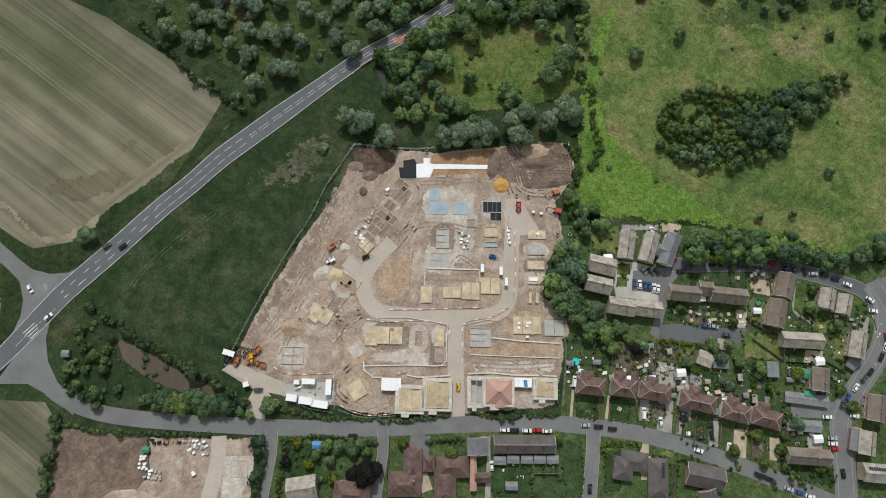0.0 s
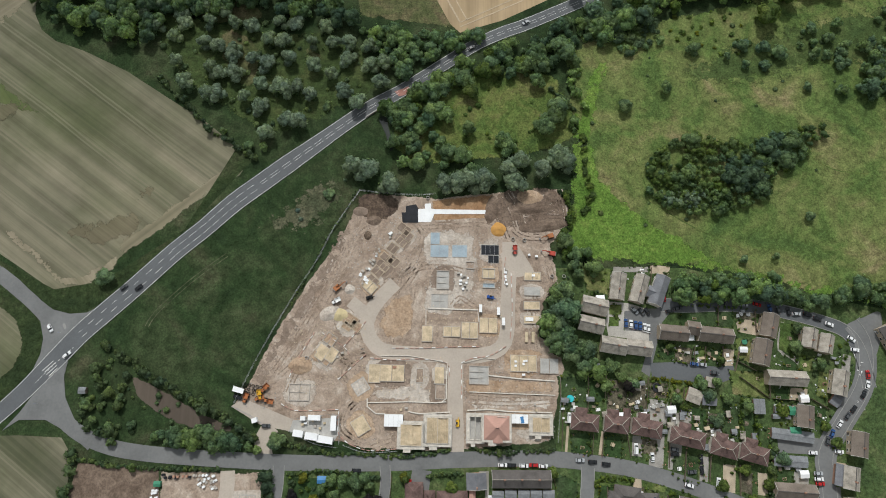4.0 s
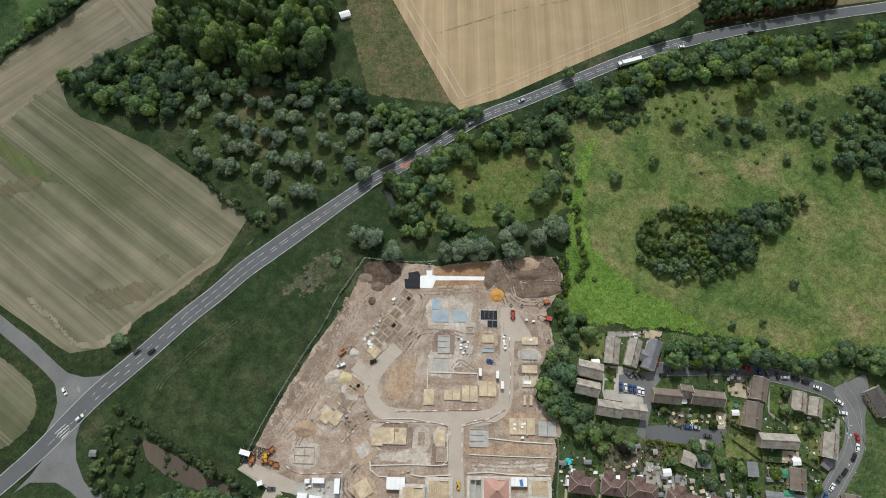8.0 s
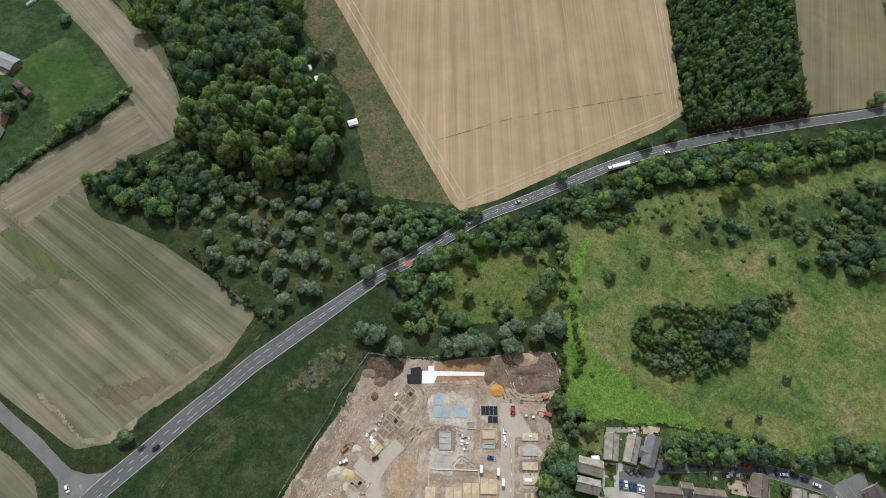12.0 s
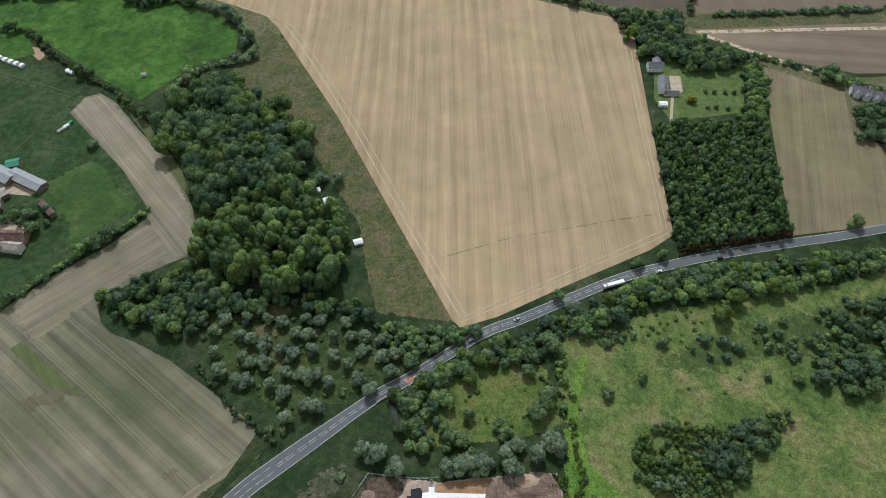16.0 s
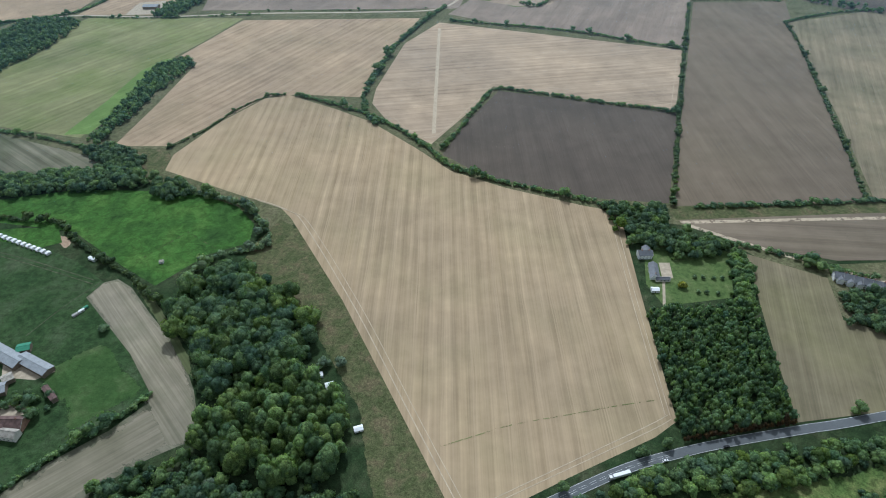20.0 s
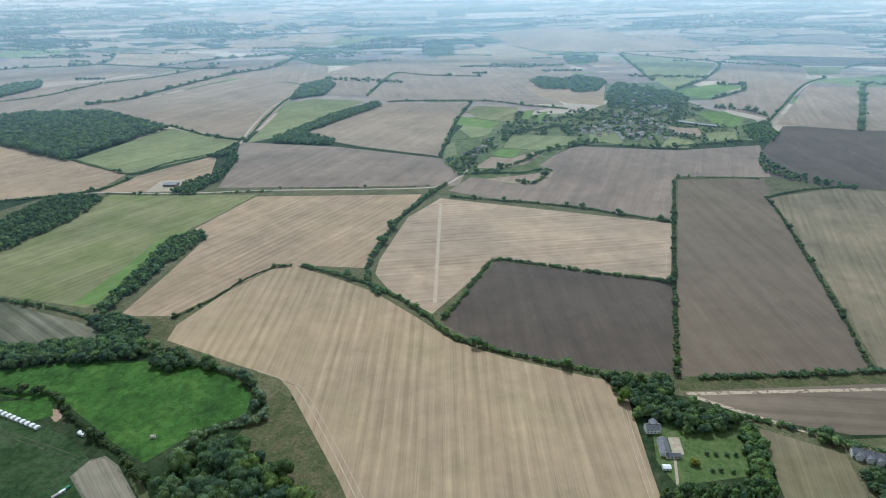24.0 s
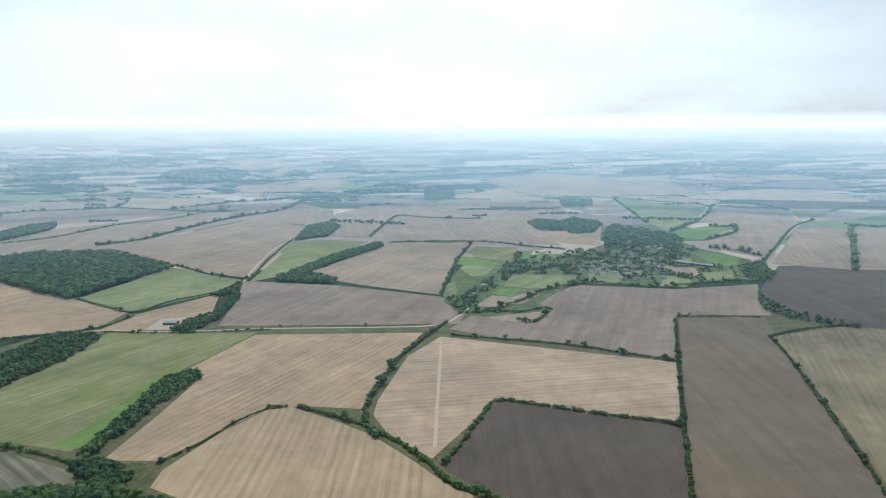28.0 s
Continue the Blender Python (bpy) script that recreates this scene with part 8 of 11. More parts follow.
def fence(pts, label, h=1.7, material=OLDWOOD, step=1.8, name="fence", base=0.27):
    """Boards between posts along a line."""
    e = tagged(new(name), label, "fence")
    line = curve(pts, step) if len(pts) > 2 else [(pts[0][0] + (pts[1][0] - pts[0][0]) * i / k, pts[0][1] + (pts[1][1] - pts[0][1]) * i / k) for k in [max(1, int(math.dist(*pts) / step))] for i in range(k + 1)]
    e.matrix_basis = pose(*line[0], base)
    for (ax, ay), (bx, by) in zip(line, line[1:]):
        l, a = math.hypot(bx - ax, by - ay), math.degrees(math.atan2(by - ay, bx - ax))
        bit("panel", e, material, (ax + bx) / 2 - line[0][0], (ay + by) / 2 - line[0][1], h / 2, round(l, 1), 0.05, h, a)
        bit("post", e, material, ax - line[0][0], ay - line[0][1], h / 2 + 0.05, 0.1, 0.1, h + 0.1, a)
    return e


GF = "weathered wooden garden fence"
fence([(73.1, 16.0), (72.2, -1.2)], GF)
fence([(82.2, 20.2), (80.9, 5.5)], GF)
fence([(102.8, 16.1), (100.4, -1.9)], GF)
fence([(113.4, 6.2), (111.9, -6.9)], GF)
fence([(120.4, 11.7), (119.5, 6.4)], GF)
fence([(79.3, -11.4), (78.5, -21.7)], GF)
fence([(91.0, -11.2), (92.2, -22.2)], GF)
fence([(74.6, -11.5), (73.8, -21.0)], GF)
fence([(111.6, -12.1), (110.4, -26.1)], GF)
fence([(119.2, -18.3), (117.4, -32.3)], GF)
fence([(130.9, -20.6), (129.4, -32.0)], GF)
fence([(144.6, -24.1), (143.6, -38.0)], GF)
fence([(150.2, 33.8), (146.2, 20.2)], GF)
fence([(147.4, 25.6), (157.1, 20.5)], GF)
fence([(132.4, 32.1), (131.3, 22.6)], GF)
fence([(126.9, 32.0), (125.8, 22.5)], GF)
fence([(141.1, 32.3), (140.5, 22.8)], GF)
fence([(113.9, 33.1), (113.1, 27.6)], GF)
fence([(158.9, 50.6), (158.6, 39.5)], GF)
fence([(140.3, 53.0), (139.6, 42.4)], GF)
fence([(107.5, 72.1), (106.4, 60.7)], GF)
fence([(93.4, 67.5), (92.4, 56.1)], GF)
fence([(163.5, 7.3), (182.2, 6.4)], GF)
fence([(182.4, 7.7), (191.2, 2.6)], GF)
fence([(148.2, 17.6), (162.2, 7.3)], GF)
fence([(163.3, 20.6), (162.2, 7.3)], GF)
fence([(24.4, -30.4), (24.4, -36.7)], GF)
fence([(54.4, -29.8), (55.7, -36.0)], GF)
fence([(43.9, -45.7), (55.0, -45.5)], GF)
fence([(-22.7, -31.4), (-23.3, -50.0)], GF)
fence([(97.4, -35.2), (96.1, -54.9)], GF)
fence([(109.0, -38.7), (106.9, -54.7)], GF)
fence([(80.4, -35.5), (79.5, -50.4)], GF)
fence([(59.1, 15.7), (58.9, 5.1)], GF)
fence([(60.3, 5.1), (59.1, -19.5)], GF)
def path(pts, w, mt, lb):
    tagged(ribbon("path", pts, w, 0.33, mt, None, 3.0, 0.1), lb, "path", kind="structure")


path([(62.4, -7.9), (61.2, -20.3)], 1.2, GRAVEL, "pale garden path")
path([(79.4, -10.1), (77.5, -21.0)], 1.4, GRAVEL, "pale garden path")
path([(175.8, 30.3), (178.0, 24.9)], 1.2, GRAVEL, "pale footpath")
path([(172.8, 45.3), (169.7, 31.5), (178.6, 24.9)], 1.6, PAVING, "paved footpath between houses")
path([(96.3, -11.9), (95.4, -21.3)], 5.0, PAVING, "paved front drive")
path([(105.9, -10.9), (104.3, -26.2)], 7.0, PAVING, "paved front drive")
path([(114.6, -15.1), (112.9, -27.3)], 6.0, PAVING, "paved front drive")
path([(139.9, -24.2), (138.5, -36.8)], 6.0, GRAVEL, "gravel front drive")
path([(155.4, -27.7), (154.6, -37.8)], 4.6, GRAVEL, "gravel front drive")
path([(95.0, -31.5), (94.8, -47.6)], 4.0, GRAVEL, "gravel drive")
path([(124.3, 1.2), (121.2, -6.7)], 5.0, PAVING, "paved patio")
path([(128.3, -20.7), (126.8, -32.1)], 4.0, PAVING, "paved drive")
path([(93.5, -2.1), (88.1, -2.7)], 4.0, PAVING, "paved patio")
path([(106.8, -1.3), (102.7, -4.5)], 4.0, PAVING, "paved patio")
path([(153.0, 44.9), (160.3, 40.9)], 6.0, GRAVEL, "pale stony garden")
path([(203.5, 29.5), (201.0, 18.7)], 4.0, PAVING, "paved garden")
path([(-13.5, -33.7), (-4.3, -34.8)], 9.0, OLDROAD, "asphalt parking forecourt")
path([(-7.9, -47.2), (-5.1, -54.5)], 6.0, GRAVEL, "gravel garden")
path([(200.6, 2.8), (208.8, 4.3)], 3.0, PAVING, "paved path")


# garden plots, each with its own ground
GARDENS = {"l": (LAWN, "mown garden lawn behind a house"), "b": (PADDOCK, "green garden lawn with worn patches"), "y": (MEADOW, "pale dry garden lawn"), "s": (BEDS, "dug garden bed of bare soil"), "p": (PAVING, "paved garden patio"), "g": (GRAVEL, "pale gravel garden")}


PLOTS = []


def garden(kind, pts):
    PLOTS.append(pts)
    mt, lb = GARDENS[kind]
    LEVEL[0] += 0.0015
    tagged(slab("garden", pts, LEVEL[0], mt, None, 0.0, 0.0), lb, "garden", kind="structure")


garden("b", [(59.9, 15.2), (72.6, 16.0), (71.9, 0.1), (59.7, 0.4)])
garden("b", [(73.4, 15.5), (82.0, 15.7), (81.2, 5.6), (73.0, 0.1)])
garden("s", [(82.3, 14.9), (92.8, 14.3), (90.9, 0.5), (81.8, 0.3)])
garden("s", [(93.0, 13.8), (102.1, 13.4), (100.5, -0.6), (91.4, -0.0)])
garden("p", [(102.4, 6.0), (111.9, 4.9), (110.8, -6.9), (101.4, -4.5)])
garden("y", [(113.7, 13.7), (122.3, 12.8), (121.6, 5.1), (113.0, 4.9)])
garden("s", [(103.5, 14.0), (112.9, 13.6), (112.0, 6.2), (102.7, 6.5)])
garden("p", [(113.3, -0.3), (122.3, -0.9), (121.4, -8.0), (112.7, -6.9)])
garden("b", [(123.6, 2.5), (130.5, 1.3), (129.2, -10.4), (122.4, -9.2)])
garden("s", [(130.9, 0.0), (138.3, -1.1), (137.0, -12.8), (129.7, -11.7)])
garden("b", [(139.2, 4.1), (147.1, 3.0), (145.6, -11.3), (138.2, -10.2)])
garden("b", [(148.9, 5.7), (154.7, 4.5), (152.8, -13.8), (147.0, -13.4)])
garden("b", [(64.0, -11.0), (73.8, -11.3), (73.3, -20.8), (63.5, -20.2)])
garden("b", [(80.4, -11.7), (88.3, -12.0), (88.0, -22.3), (79.6, -21.4)])
garden("s", [(98.4, -12.8), (105.7, -13.7), (104.9, -20.4), (98.0, -20.0)])
garden("b", [(113.3, -20.2), (118.0, -21.1), (116.9, -31.3), (111.8, -29.4)])
garden("b", [(119.7, -19.6), (125.4, -20.7), (123.6, -33.4), (117.9, -31.8)])
garden("s", [(145.0, -26.7), (150.7, -27.8), (149.4, -37.9), (144.3, -36.2)])
garden("y", [(143.6, 20.7), (163.0, 20.0), (161.9, 7.2), (144.4, 9.0)])
garden("b", [(109.0, 33.0), (117.1, 32.3), (116.2, 25.0), (108.7, 26.2)])
garden("s", [(117.7, 31.8), (126.1, 31.1), (125.0, 23.0), (116.7, 24.4)])
garden("y", [(126.9, 31.2), (132.3, 30.7), (131.3, 22.6), (125.9, 23.0)])
garden("b", [(132.8, 30.7), (140.4, 30.4), (139.4, 22.2), (131.8, 22.6)])
garden("g", [(141.1, 31.5), (147.0, 31.0), (145.9, 22.9), (140.5, 22.8)])
garden("b", [(121.0, 52.6), (139.7, 52.4), (139.1, 42.4), (120.4, 42.8)])
garden("b", [(140.8, 52.4), (148.5, 52.0), (147.3, 42.0), (140.2, 42.4)])
garden("g", [(149.1, 45.4), (160.5, 43.7), (159.6, 38.1), (149.8, 39.9)])
garden("s", [(149.6, 52.1), (159.5, 51.2), (158.5, 46.1), (149.2, 46.5)])
garden("y", [(148.5, 37.1), (157.2, 35.4), (154.7, 24.4), (146.7, 27.0)])
garden("y", [(171.7, 45.3), (178.1, 44.1), (175.7, 28.9), (169.4, 31.5)])
garden("b", [(172.1, 28.9), (177.5, 24.9), (178.2, 20.9), (170.6, 20.7)])
garden("y", [(179.1, 30.4), (186.5, 27.8), (185.3, 21.0), (179.3, 21.5)])
garden("b", [(165.3, 12.6), (172.0, 12.2), (171.0, 6.1), (164.6, 6.5)])
garden("g", [(173.2, 12.8), (181.7, 12.4), (180.6, 6.6), (172.1, 6.9)])
garden("y", [(188.5, 21.1), (194.3, 19.9), (191.8, 7.9), (185.7, 9.1)])
garden("b", [(182.6, 5.0), (189.9, 2.6), (186.4, -5.3), (184.8, -5.4)])
garden("b", [(162.3, -26.3), (169.9, -26.7), (169.1, -32.5), (161.8, -32.6)])
garden("p", [(170.7, -26.6), (177.7, -27.3), (176.9, -33.1), (169.6, -33.0)])
garden("b", [(160.9, -40.1), (182.4, -40.9), (181.1, -48.3), (166.9, -46.2)])
garden("y", [(191.0, -13.0), (198.8, -14.1), (197.7, -19.2), (190.4, -18.6)])
garden("g", [(191.4, -21.9), (196.6, -22.6), (194.6, -33.2), (189.8, -32.0)])
garden("b", [(-70.8, -34.9), (-52.6, -34.5), (-55.5, -51.9), (-71.0, -51.0)])
garden("b", [(24.9, -42.9), (42.6, -42.5), (42.5, -56.0), (25.0, -56.4)])
garden("b", [(43.1, -46.7), (55.5, -46.5), (57.9, -56.2), (42.5, -56.5)])
garden("b", [(55.8, -29.8), (66.2, -33.3), (65.7, -55.5), (58.0, -55.7)])
garden("p", [(88.0, 72.2), (106.1, 72.6), (106.0, 69.8), (87.9, 69.4)])
garden("g", [(107.0, 73.8), (117.6, 72.9), (116.3, 68.8), (106.8, 69.2)])
garden("y", [(71.2, 71.3), (86.5, 71.0), (84.7, 57.4), (73.7, 60.0)])
garden("b", [(76.6, -33.1), (87.1, -32.4), (82.5, -52.8), (76.1, -52.4)])
garden("y", [(76.6, -32.1), (92.3, -31.3), (91.7, -34.3), (77.1, -35.1)])
garden("b", [(106.3, -40.0), (110.2, -40.4), (108.4, -54.7), (105.3, -54.7)])
garden("y", [(97.5, -32.7), (109.2, -34.9), (107.7, -37.5), (97.9, -35.9)])
garden("y", [(85.1, 52.3), (91.4, 52.5), (91.0, 47.4), (84.9, 47.3)])
garden("y", [(84.9, 46.2), (89.8, 46.0), (89.4, 41.3), (84.2, 41.5)])

# what stands in the gardens: borders along the edges, tables and planters
grng = random.Random(63)


def border(label, plots, material, seed, keep):
    """Low shrubs of many sizes along the edges of the garden plots."""
    rng = random.Random(seed)
    items = []
    for pts in plots:
        for (ax, ay), (bx, by) in zip(pts, pts[1:] + pts[:1]):
            n = int(math.hypot(bx - ax, by - ay) / 1.1)
            for i in range(n):
                if rng.random() < keep:
                    r = rng.uniform(0.35, 1.15)
                    items.append((ax + (bx - ax) * i / n + rng.uniform(-0.5, 0.5), ay + (by - ay) * i / n + rng.uniform(-0.5, 0.5), 0.2, r, r * rng.uniform(0.9, 1.8)))
    return tagged(foliage("shrubbery", items, LOW, material, rng), label, "shrubs", kind="stuff")


border("dark green border shrubs along garden edges", PLOTS, LEAF_HEDGE, 301, 0.3)
border("bright green border plants along garden edges", PLOTS, LEAF_BRIGHT, 302, 0.22)
border("yellow border plants along garden edges", PLOTS[::2], LEAF_GOLD, 303, 0.08)


def garden_table(x, y, turn, material, label):
    e = tagged(new("garden_table"), label, "table", "garden tables")
    e.matrix_basis = pose(x, y, 0.3, 0, 0, turn)
    bit("tabletop", e, material, 0, 0, 0.74, 1.8, 1.0, 0.06, 0, 0.02)
    for a, b in ((1, 1), (1, -1), (-1, 1), (-1, -1)):
        bit("leg", e, material, a * 0.75, b * 0.4, 0.36, 0.08, 0.08, 0.72)
    for k in (1, -1):
        bit("bench_seat", e, material, 0, k * 0.85, 0.44, 1.7, 0.32, 0.06)


for k, pts in enumerate(PLOTS[:40]):
    (ax, ay), (bx, by), (cx, cy), (dx, dy) = pts[:4]
    u, v = grng.uniform(0.25, 0.75), grng.uniform(0.25, 0.75)
    px, py = ((ax * (1 - u) + bx * u) * (1 - v) + (dx * (1 - u) + cx * u) * v, (ay * (1 - u) + by * u) * (1 - v) + (dy * (1 - u) + cy * u) * v)
    if k % 2:
        garden_table(px, py, grng.uniform(0, 180), (WHITE, TIMBER, OLDWOOD)[k % 3], ("white plastic garden table with benches", "pale timber garden table with benches", "weathered wooden garden table with benches")[k % 3])
    else:
        e = tagged(new("planter"), "square raised planter full of leafy plants", "planter", "garden planters")
        e.matrix_basis = pose(px, py, 0.28, 0, 0, grng.uniform(-20, 20))
        bit("box", e, (TIMBER, BRICK, PALEPAVE)[k % 3], 0, 0, 0.25, 1.9, 1.3, 0.5, 0, 0.03)
        bit("soil", e, DARKSOIL, 0, 0, 0.47, 1.7, 1.1, 0.1)
        raw("plants", FINE[k % 5][0] * np.array([0.7, 0.5, 0.35]) + np.array([0, 0, 0.5]), FINE[k % 5][1], LEAF_BRIGHT, e)

# cars
def car_model(paint, label, van=False):
    e = tagged(new("van" if van else "car"), label, "van" if van else "car")
    L, Wd = (5.2, 1.95) if van else (4.3, 1.8)
    bm = box(B(), 0, 0, 0.62, L, Wd, 0.62, 0, 0.14)
    part("body", bm, paint, e)
    bm = B()
    h, x0, x1, t0, t1 = (1.25, -2.5, 1.6, -2.4, 0.9) if van else (0.55, -1.7, 1.0, -1.35, 0.35)
    v = [bm.verts.new((x, s * w, z)) for x, w, z in ((x0, 0.85, 0.9), (x1, 0.85, 0.9), (t1, 0.68, 0.9 + h), (t0, 0.68, 0.9 + h)) for s in (-1, 1)]
    for f in ((0, 2, 4, 6), (1, 7, 5, 3), (2, 3, 5, 4), (6, 7, 1, 0), (4, 5, 7, 6)):
        bm.faces.new([v[i] for i in f])
    part("cabin", bm, paint if van else GLASS, e)
    bit("roof", e, paint, (t0 + t1) / 2, 0, 0.92 + h, (t1 - t0) * 0.98, 1.34, 0.06, 0, 0.02)
    o = bit("windscreen", e, GLASS, (x1 + t1) / 2 + 0.05, 0, 0.95 + h / 2, 0.05, 1.4, math.hypot(x1 - t1, h) * 0.9)
    o.matrix_basis = pose((x1 + t1) / 2 + 0.06, 0, 0.93 + h / 2, 0, -math.degrees(math.atan2(x1 - t1, h)), 0)
    for sx in (1, -1):
        for sy in (1, -1):
            w = part("wheel", rod(B(), 0, 0, 0, 0.32, 0.2, "y", 14), RUBBER, e)
            w.matrix_basis = pose(sx * L * 0.3, sy * (Wd / 2 - 0.1), 0.32)
            q = part("hub", rod(B(), 0, sy * 0.1, 0, 0.18, 0.04, "y", 10), STEEL, w)
    for sy in (1, -1):
        bit("headlight", e, WHITE, L / 2 - 0.02, sy * 0.62, 0.72, 0.06, 0.34, 0.16)
        bit("tail_light", e, REDIRON, -L / 2 + 0.02, sy * 0.66, 0.76, 0.06, 0.24, 0.16)
    return e


def gloss(name, c):
    return plain(name, c, 0.25, 2, 0.5, 0.04, spec=0.5, relief=0.0)


CARS = {"w": car_model(gloss("white_car_paint", (0.75, 0.76, 0.77)), "white hatchback parked on the asphalt"), "s": car_model(gloss("silver_car_paint", (0.38, 0.4, 0.42)), "silver-grey hatchback parked by the kerb"),
        "k": car_model(gloss("black_car_paint", (0.015, 0.016, 0.018)), "black hatchback parked by the kerb"), "b": car_model(gloss("blue_car_paint", (0.03, 0.08, 0.22)), "dark blue hatchback parked by the kerb"),
        "r": car_model(gloss("red_car_paint", (0.4, 0.02, 0.02)), "bright red hatchback parked by the kerb"), "d": car_model(gloss("grey_car_paint", (0.07, 0.075, 0.08)), "dark grey hatchback parked by the kerb"),
        "v": car_model(gloss("white_van_paint", (0.76, 0.77, 0.77)), "white panel van parked by a house", True)}
placed = {}


def car(kind, p, turn, z=0.42):
    m = pose(p[0], p[1], z, 0, 0, turn)
    if kind in placed:
        return copy_thing(CARS[kind], m)
    placed[kind] = 1
    CARS[kind].matrix_basis = m
    return CARS[kind]


def cars(kinds, pts, turns, z=0.42):
    for k, p, a in zip(kinds, pts, turns):
        car(k, p, a, z)


cars("sdkbwbbwwkd", [(97.7, 49.5), (101.2, 49.1), (104.0, 49.1), (93.0, 43.1), (95.5, 42.6), (97.9, 42.1), (100.1, 41.8), (102.3, 41.0), (104.2, 40.5), (115.6, 49.6), (119.8, 51.1)], [-40, -52, -60, 90, 88, 90, 88, 86, 86, 10, 12])
cars("wkwrwkskkw", [(30.4, -26.7), (34.8, -26.7), (40.6, -26.8), (45.3, -26.4), (50.0, -26.8), (-39.7, -30.7), (67.7, -23.7), (73.7, -24.3), (80.2, -25.2), (119.6, -34.0)], [0, 180, 0, 180, 0, 0, 0, -3, -5, -14])
cars("wwkksbwk", [(93.7, -42.2), (96.5, -39.2), (146.6, -44.1), (150.6, -45.5), (159.8, -50.0), (164.6, -51.4), (169.3, -53.0), (69.1, -51.8)], [82, 85, -20, -22, -20, -18, -16, 86])
cars("bdwdkkwsrwwkw", [(190.9, -8.6), (188.2, -12.0), (195.1, -4.1), (199.5, -0.1), (202.8, 3.1), (208.7, 10.3), (211.3, 14.9), (181.9, -27.2), (182.2, -31.9), (181.9, -29.7), (180.4, -17.8), (185.3, -42.8), (193.2, -17.0)], [62, 70, 52, 48, 48, 60, 70, 0, 0, 0, 0, 92, -5])
cars("drbdkskkwwwbsd", [(142.6, 54.1), (160.3, 54.0), (166.7, 52.1), (170.8, 51.7), (176.0, 50.7), (180.0, 49.6), (185.5, 49.2), (190.3, 47.4), (196.1, 44.7), (206.3, 37.5), (207.3, 32.1), (126.1, 23.3), (130.2, 23.1), (135.9, 19.2)], [0, -16, 100, 95, 95, 0, -12, -16, -20, -35, -8, -8, -8, -8])
cars("rdkkvvrv", [(113.2, 56.6), (113.5, -17.7), (113.6, -20.0), (126.1, -22.0), (95.0, -17.8), (133.6, -32.7), (212.2, 20.0), (63.1, -4.0)], [88, -10, 0, 92, 88, 80, 90, 84], 0.36)
cars("wkdwrks", [(102.7, -21.5), (126.1, -27.1), (121.3, -27.9), (24.4, -42.6), (-15.3, -34.5), (-11.3, -37.4), (153.6, 53.8)], [90, 92, 5, 92, -20, 0, 0], 0.36)
cars("wwdk", [(-187.5, 21.0), (-198.1, 34.1), (-163.9, 55.9), (-156.2, 55.8)], [43, -55, 40, 220], 0.46)
cars("dwks", [(13.1, 197.2)] + [(145.8, 255.3), (191.4, 267.7), (44.0, 214.1)], [26, 17, 14, 205], 0.46)


def lorry(p, turn):
    e = tagged(new("lorry"), "long white articulated lorry on the main road", "lorry")
    e.matrix_basis = pose(*p, 0.46, 0, 0, turn)
    part("trailer", box(B(), -2.0, 0, 2.4, 12.5, 2.5, 2.8, 0, 0.06), WHITEFILM, e)
    part("chassis", box(B(), -1.5, 0, 0.85, 13.5, 2.0, 0.3), RUBBER, e)
    cab = part("cab", box(B(), 6.0, 0, 2.0, 2.2, 2.4, 2.9, 0, 0.2), WHITE, e)
    bit("windscreen", cab, GLASS, 7.1, 0, 2.5, 0.06, 2.1, 1.0)
    for x in (-7, -5.7, -4.4, 3.8, 6.2):
        for s in (1, -1):
            w = part("wheel", rod(B(), 0, 0, 0, 0.5, 0.35, "y", 14), RUBBER, e)
            w.matrix_basis = pose(x, s * 1.05, 0.5)


lorry([(111.2, 242.3)][0], 198)


# the country house, cottages, farm and village
house([(173.3, 477.3), (187.4, 477.8)], 9, SLATE, WHITE, "white-walled country house with a slate roof", chimney=((0.5, 0.0), (-0.5, 0.0)), wing=((3, 5, 9, 7, 90),))
house([(184.9, 463.5), (182.5, 443.1)], 9, SLATE, WHITE, "long outbuilding of the country house", he=3.4, chimney=((0.8, 0.0),), name="coach_house")
house([(182.5, 443.1), (196.1, 443.4)], 5, SLATE, RENDERED, "low range beside the gravel yard", he=2.8, chimney=(), name="outbuilding", category="outbuilding")
shed(*[(179.3, 428.7)][0], 7, 5, 0, WHITEFILM, WHITE, "white summer house on the lawn", 2.6, "summer_house")
tagged(slab("path", [(192.2, 468.6), (202.6, 468.9), (200.5, 446.7), (192.5, 444.9), (184.3, 409.3), (181.8, 409.3), (190.3, 446.4)], 0.32, GRAVEL, thick=0.1), "gravel yard of the country house", "path", kind="structure")
for i, p in enumerate([(352.7, 450.2), (359.8, 446.6), (367.1, 443.7), (374.4, 440.9), (381.7, 438.1), (388.9, 435.4)]):
    house([(p[0] - 5.5, p[1] + 1.5), (p[0] + 5.5, p[1] - 1.5)], 10, SLATE, WHITE, "white-rendered terraced cottage with a slate roof", chimney=((0.7, 0.0),), group="terraced cottages", wing=((0, -4.5, 6, 5, 90),))
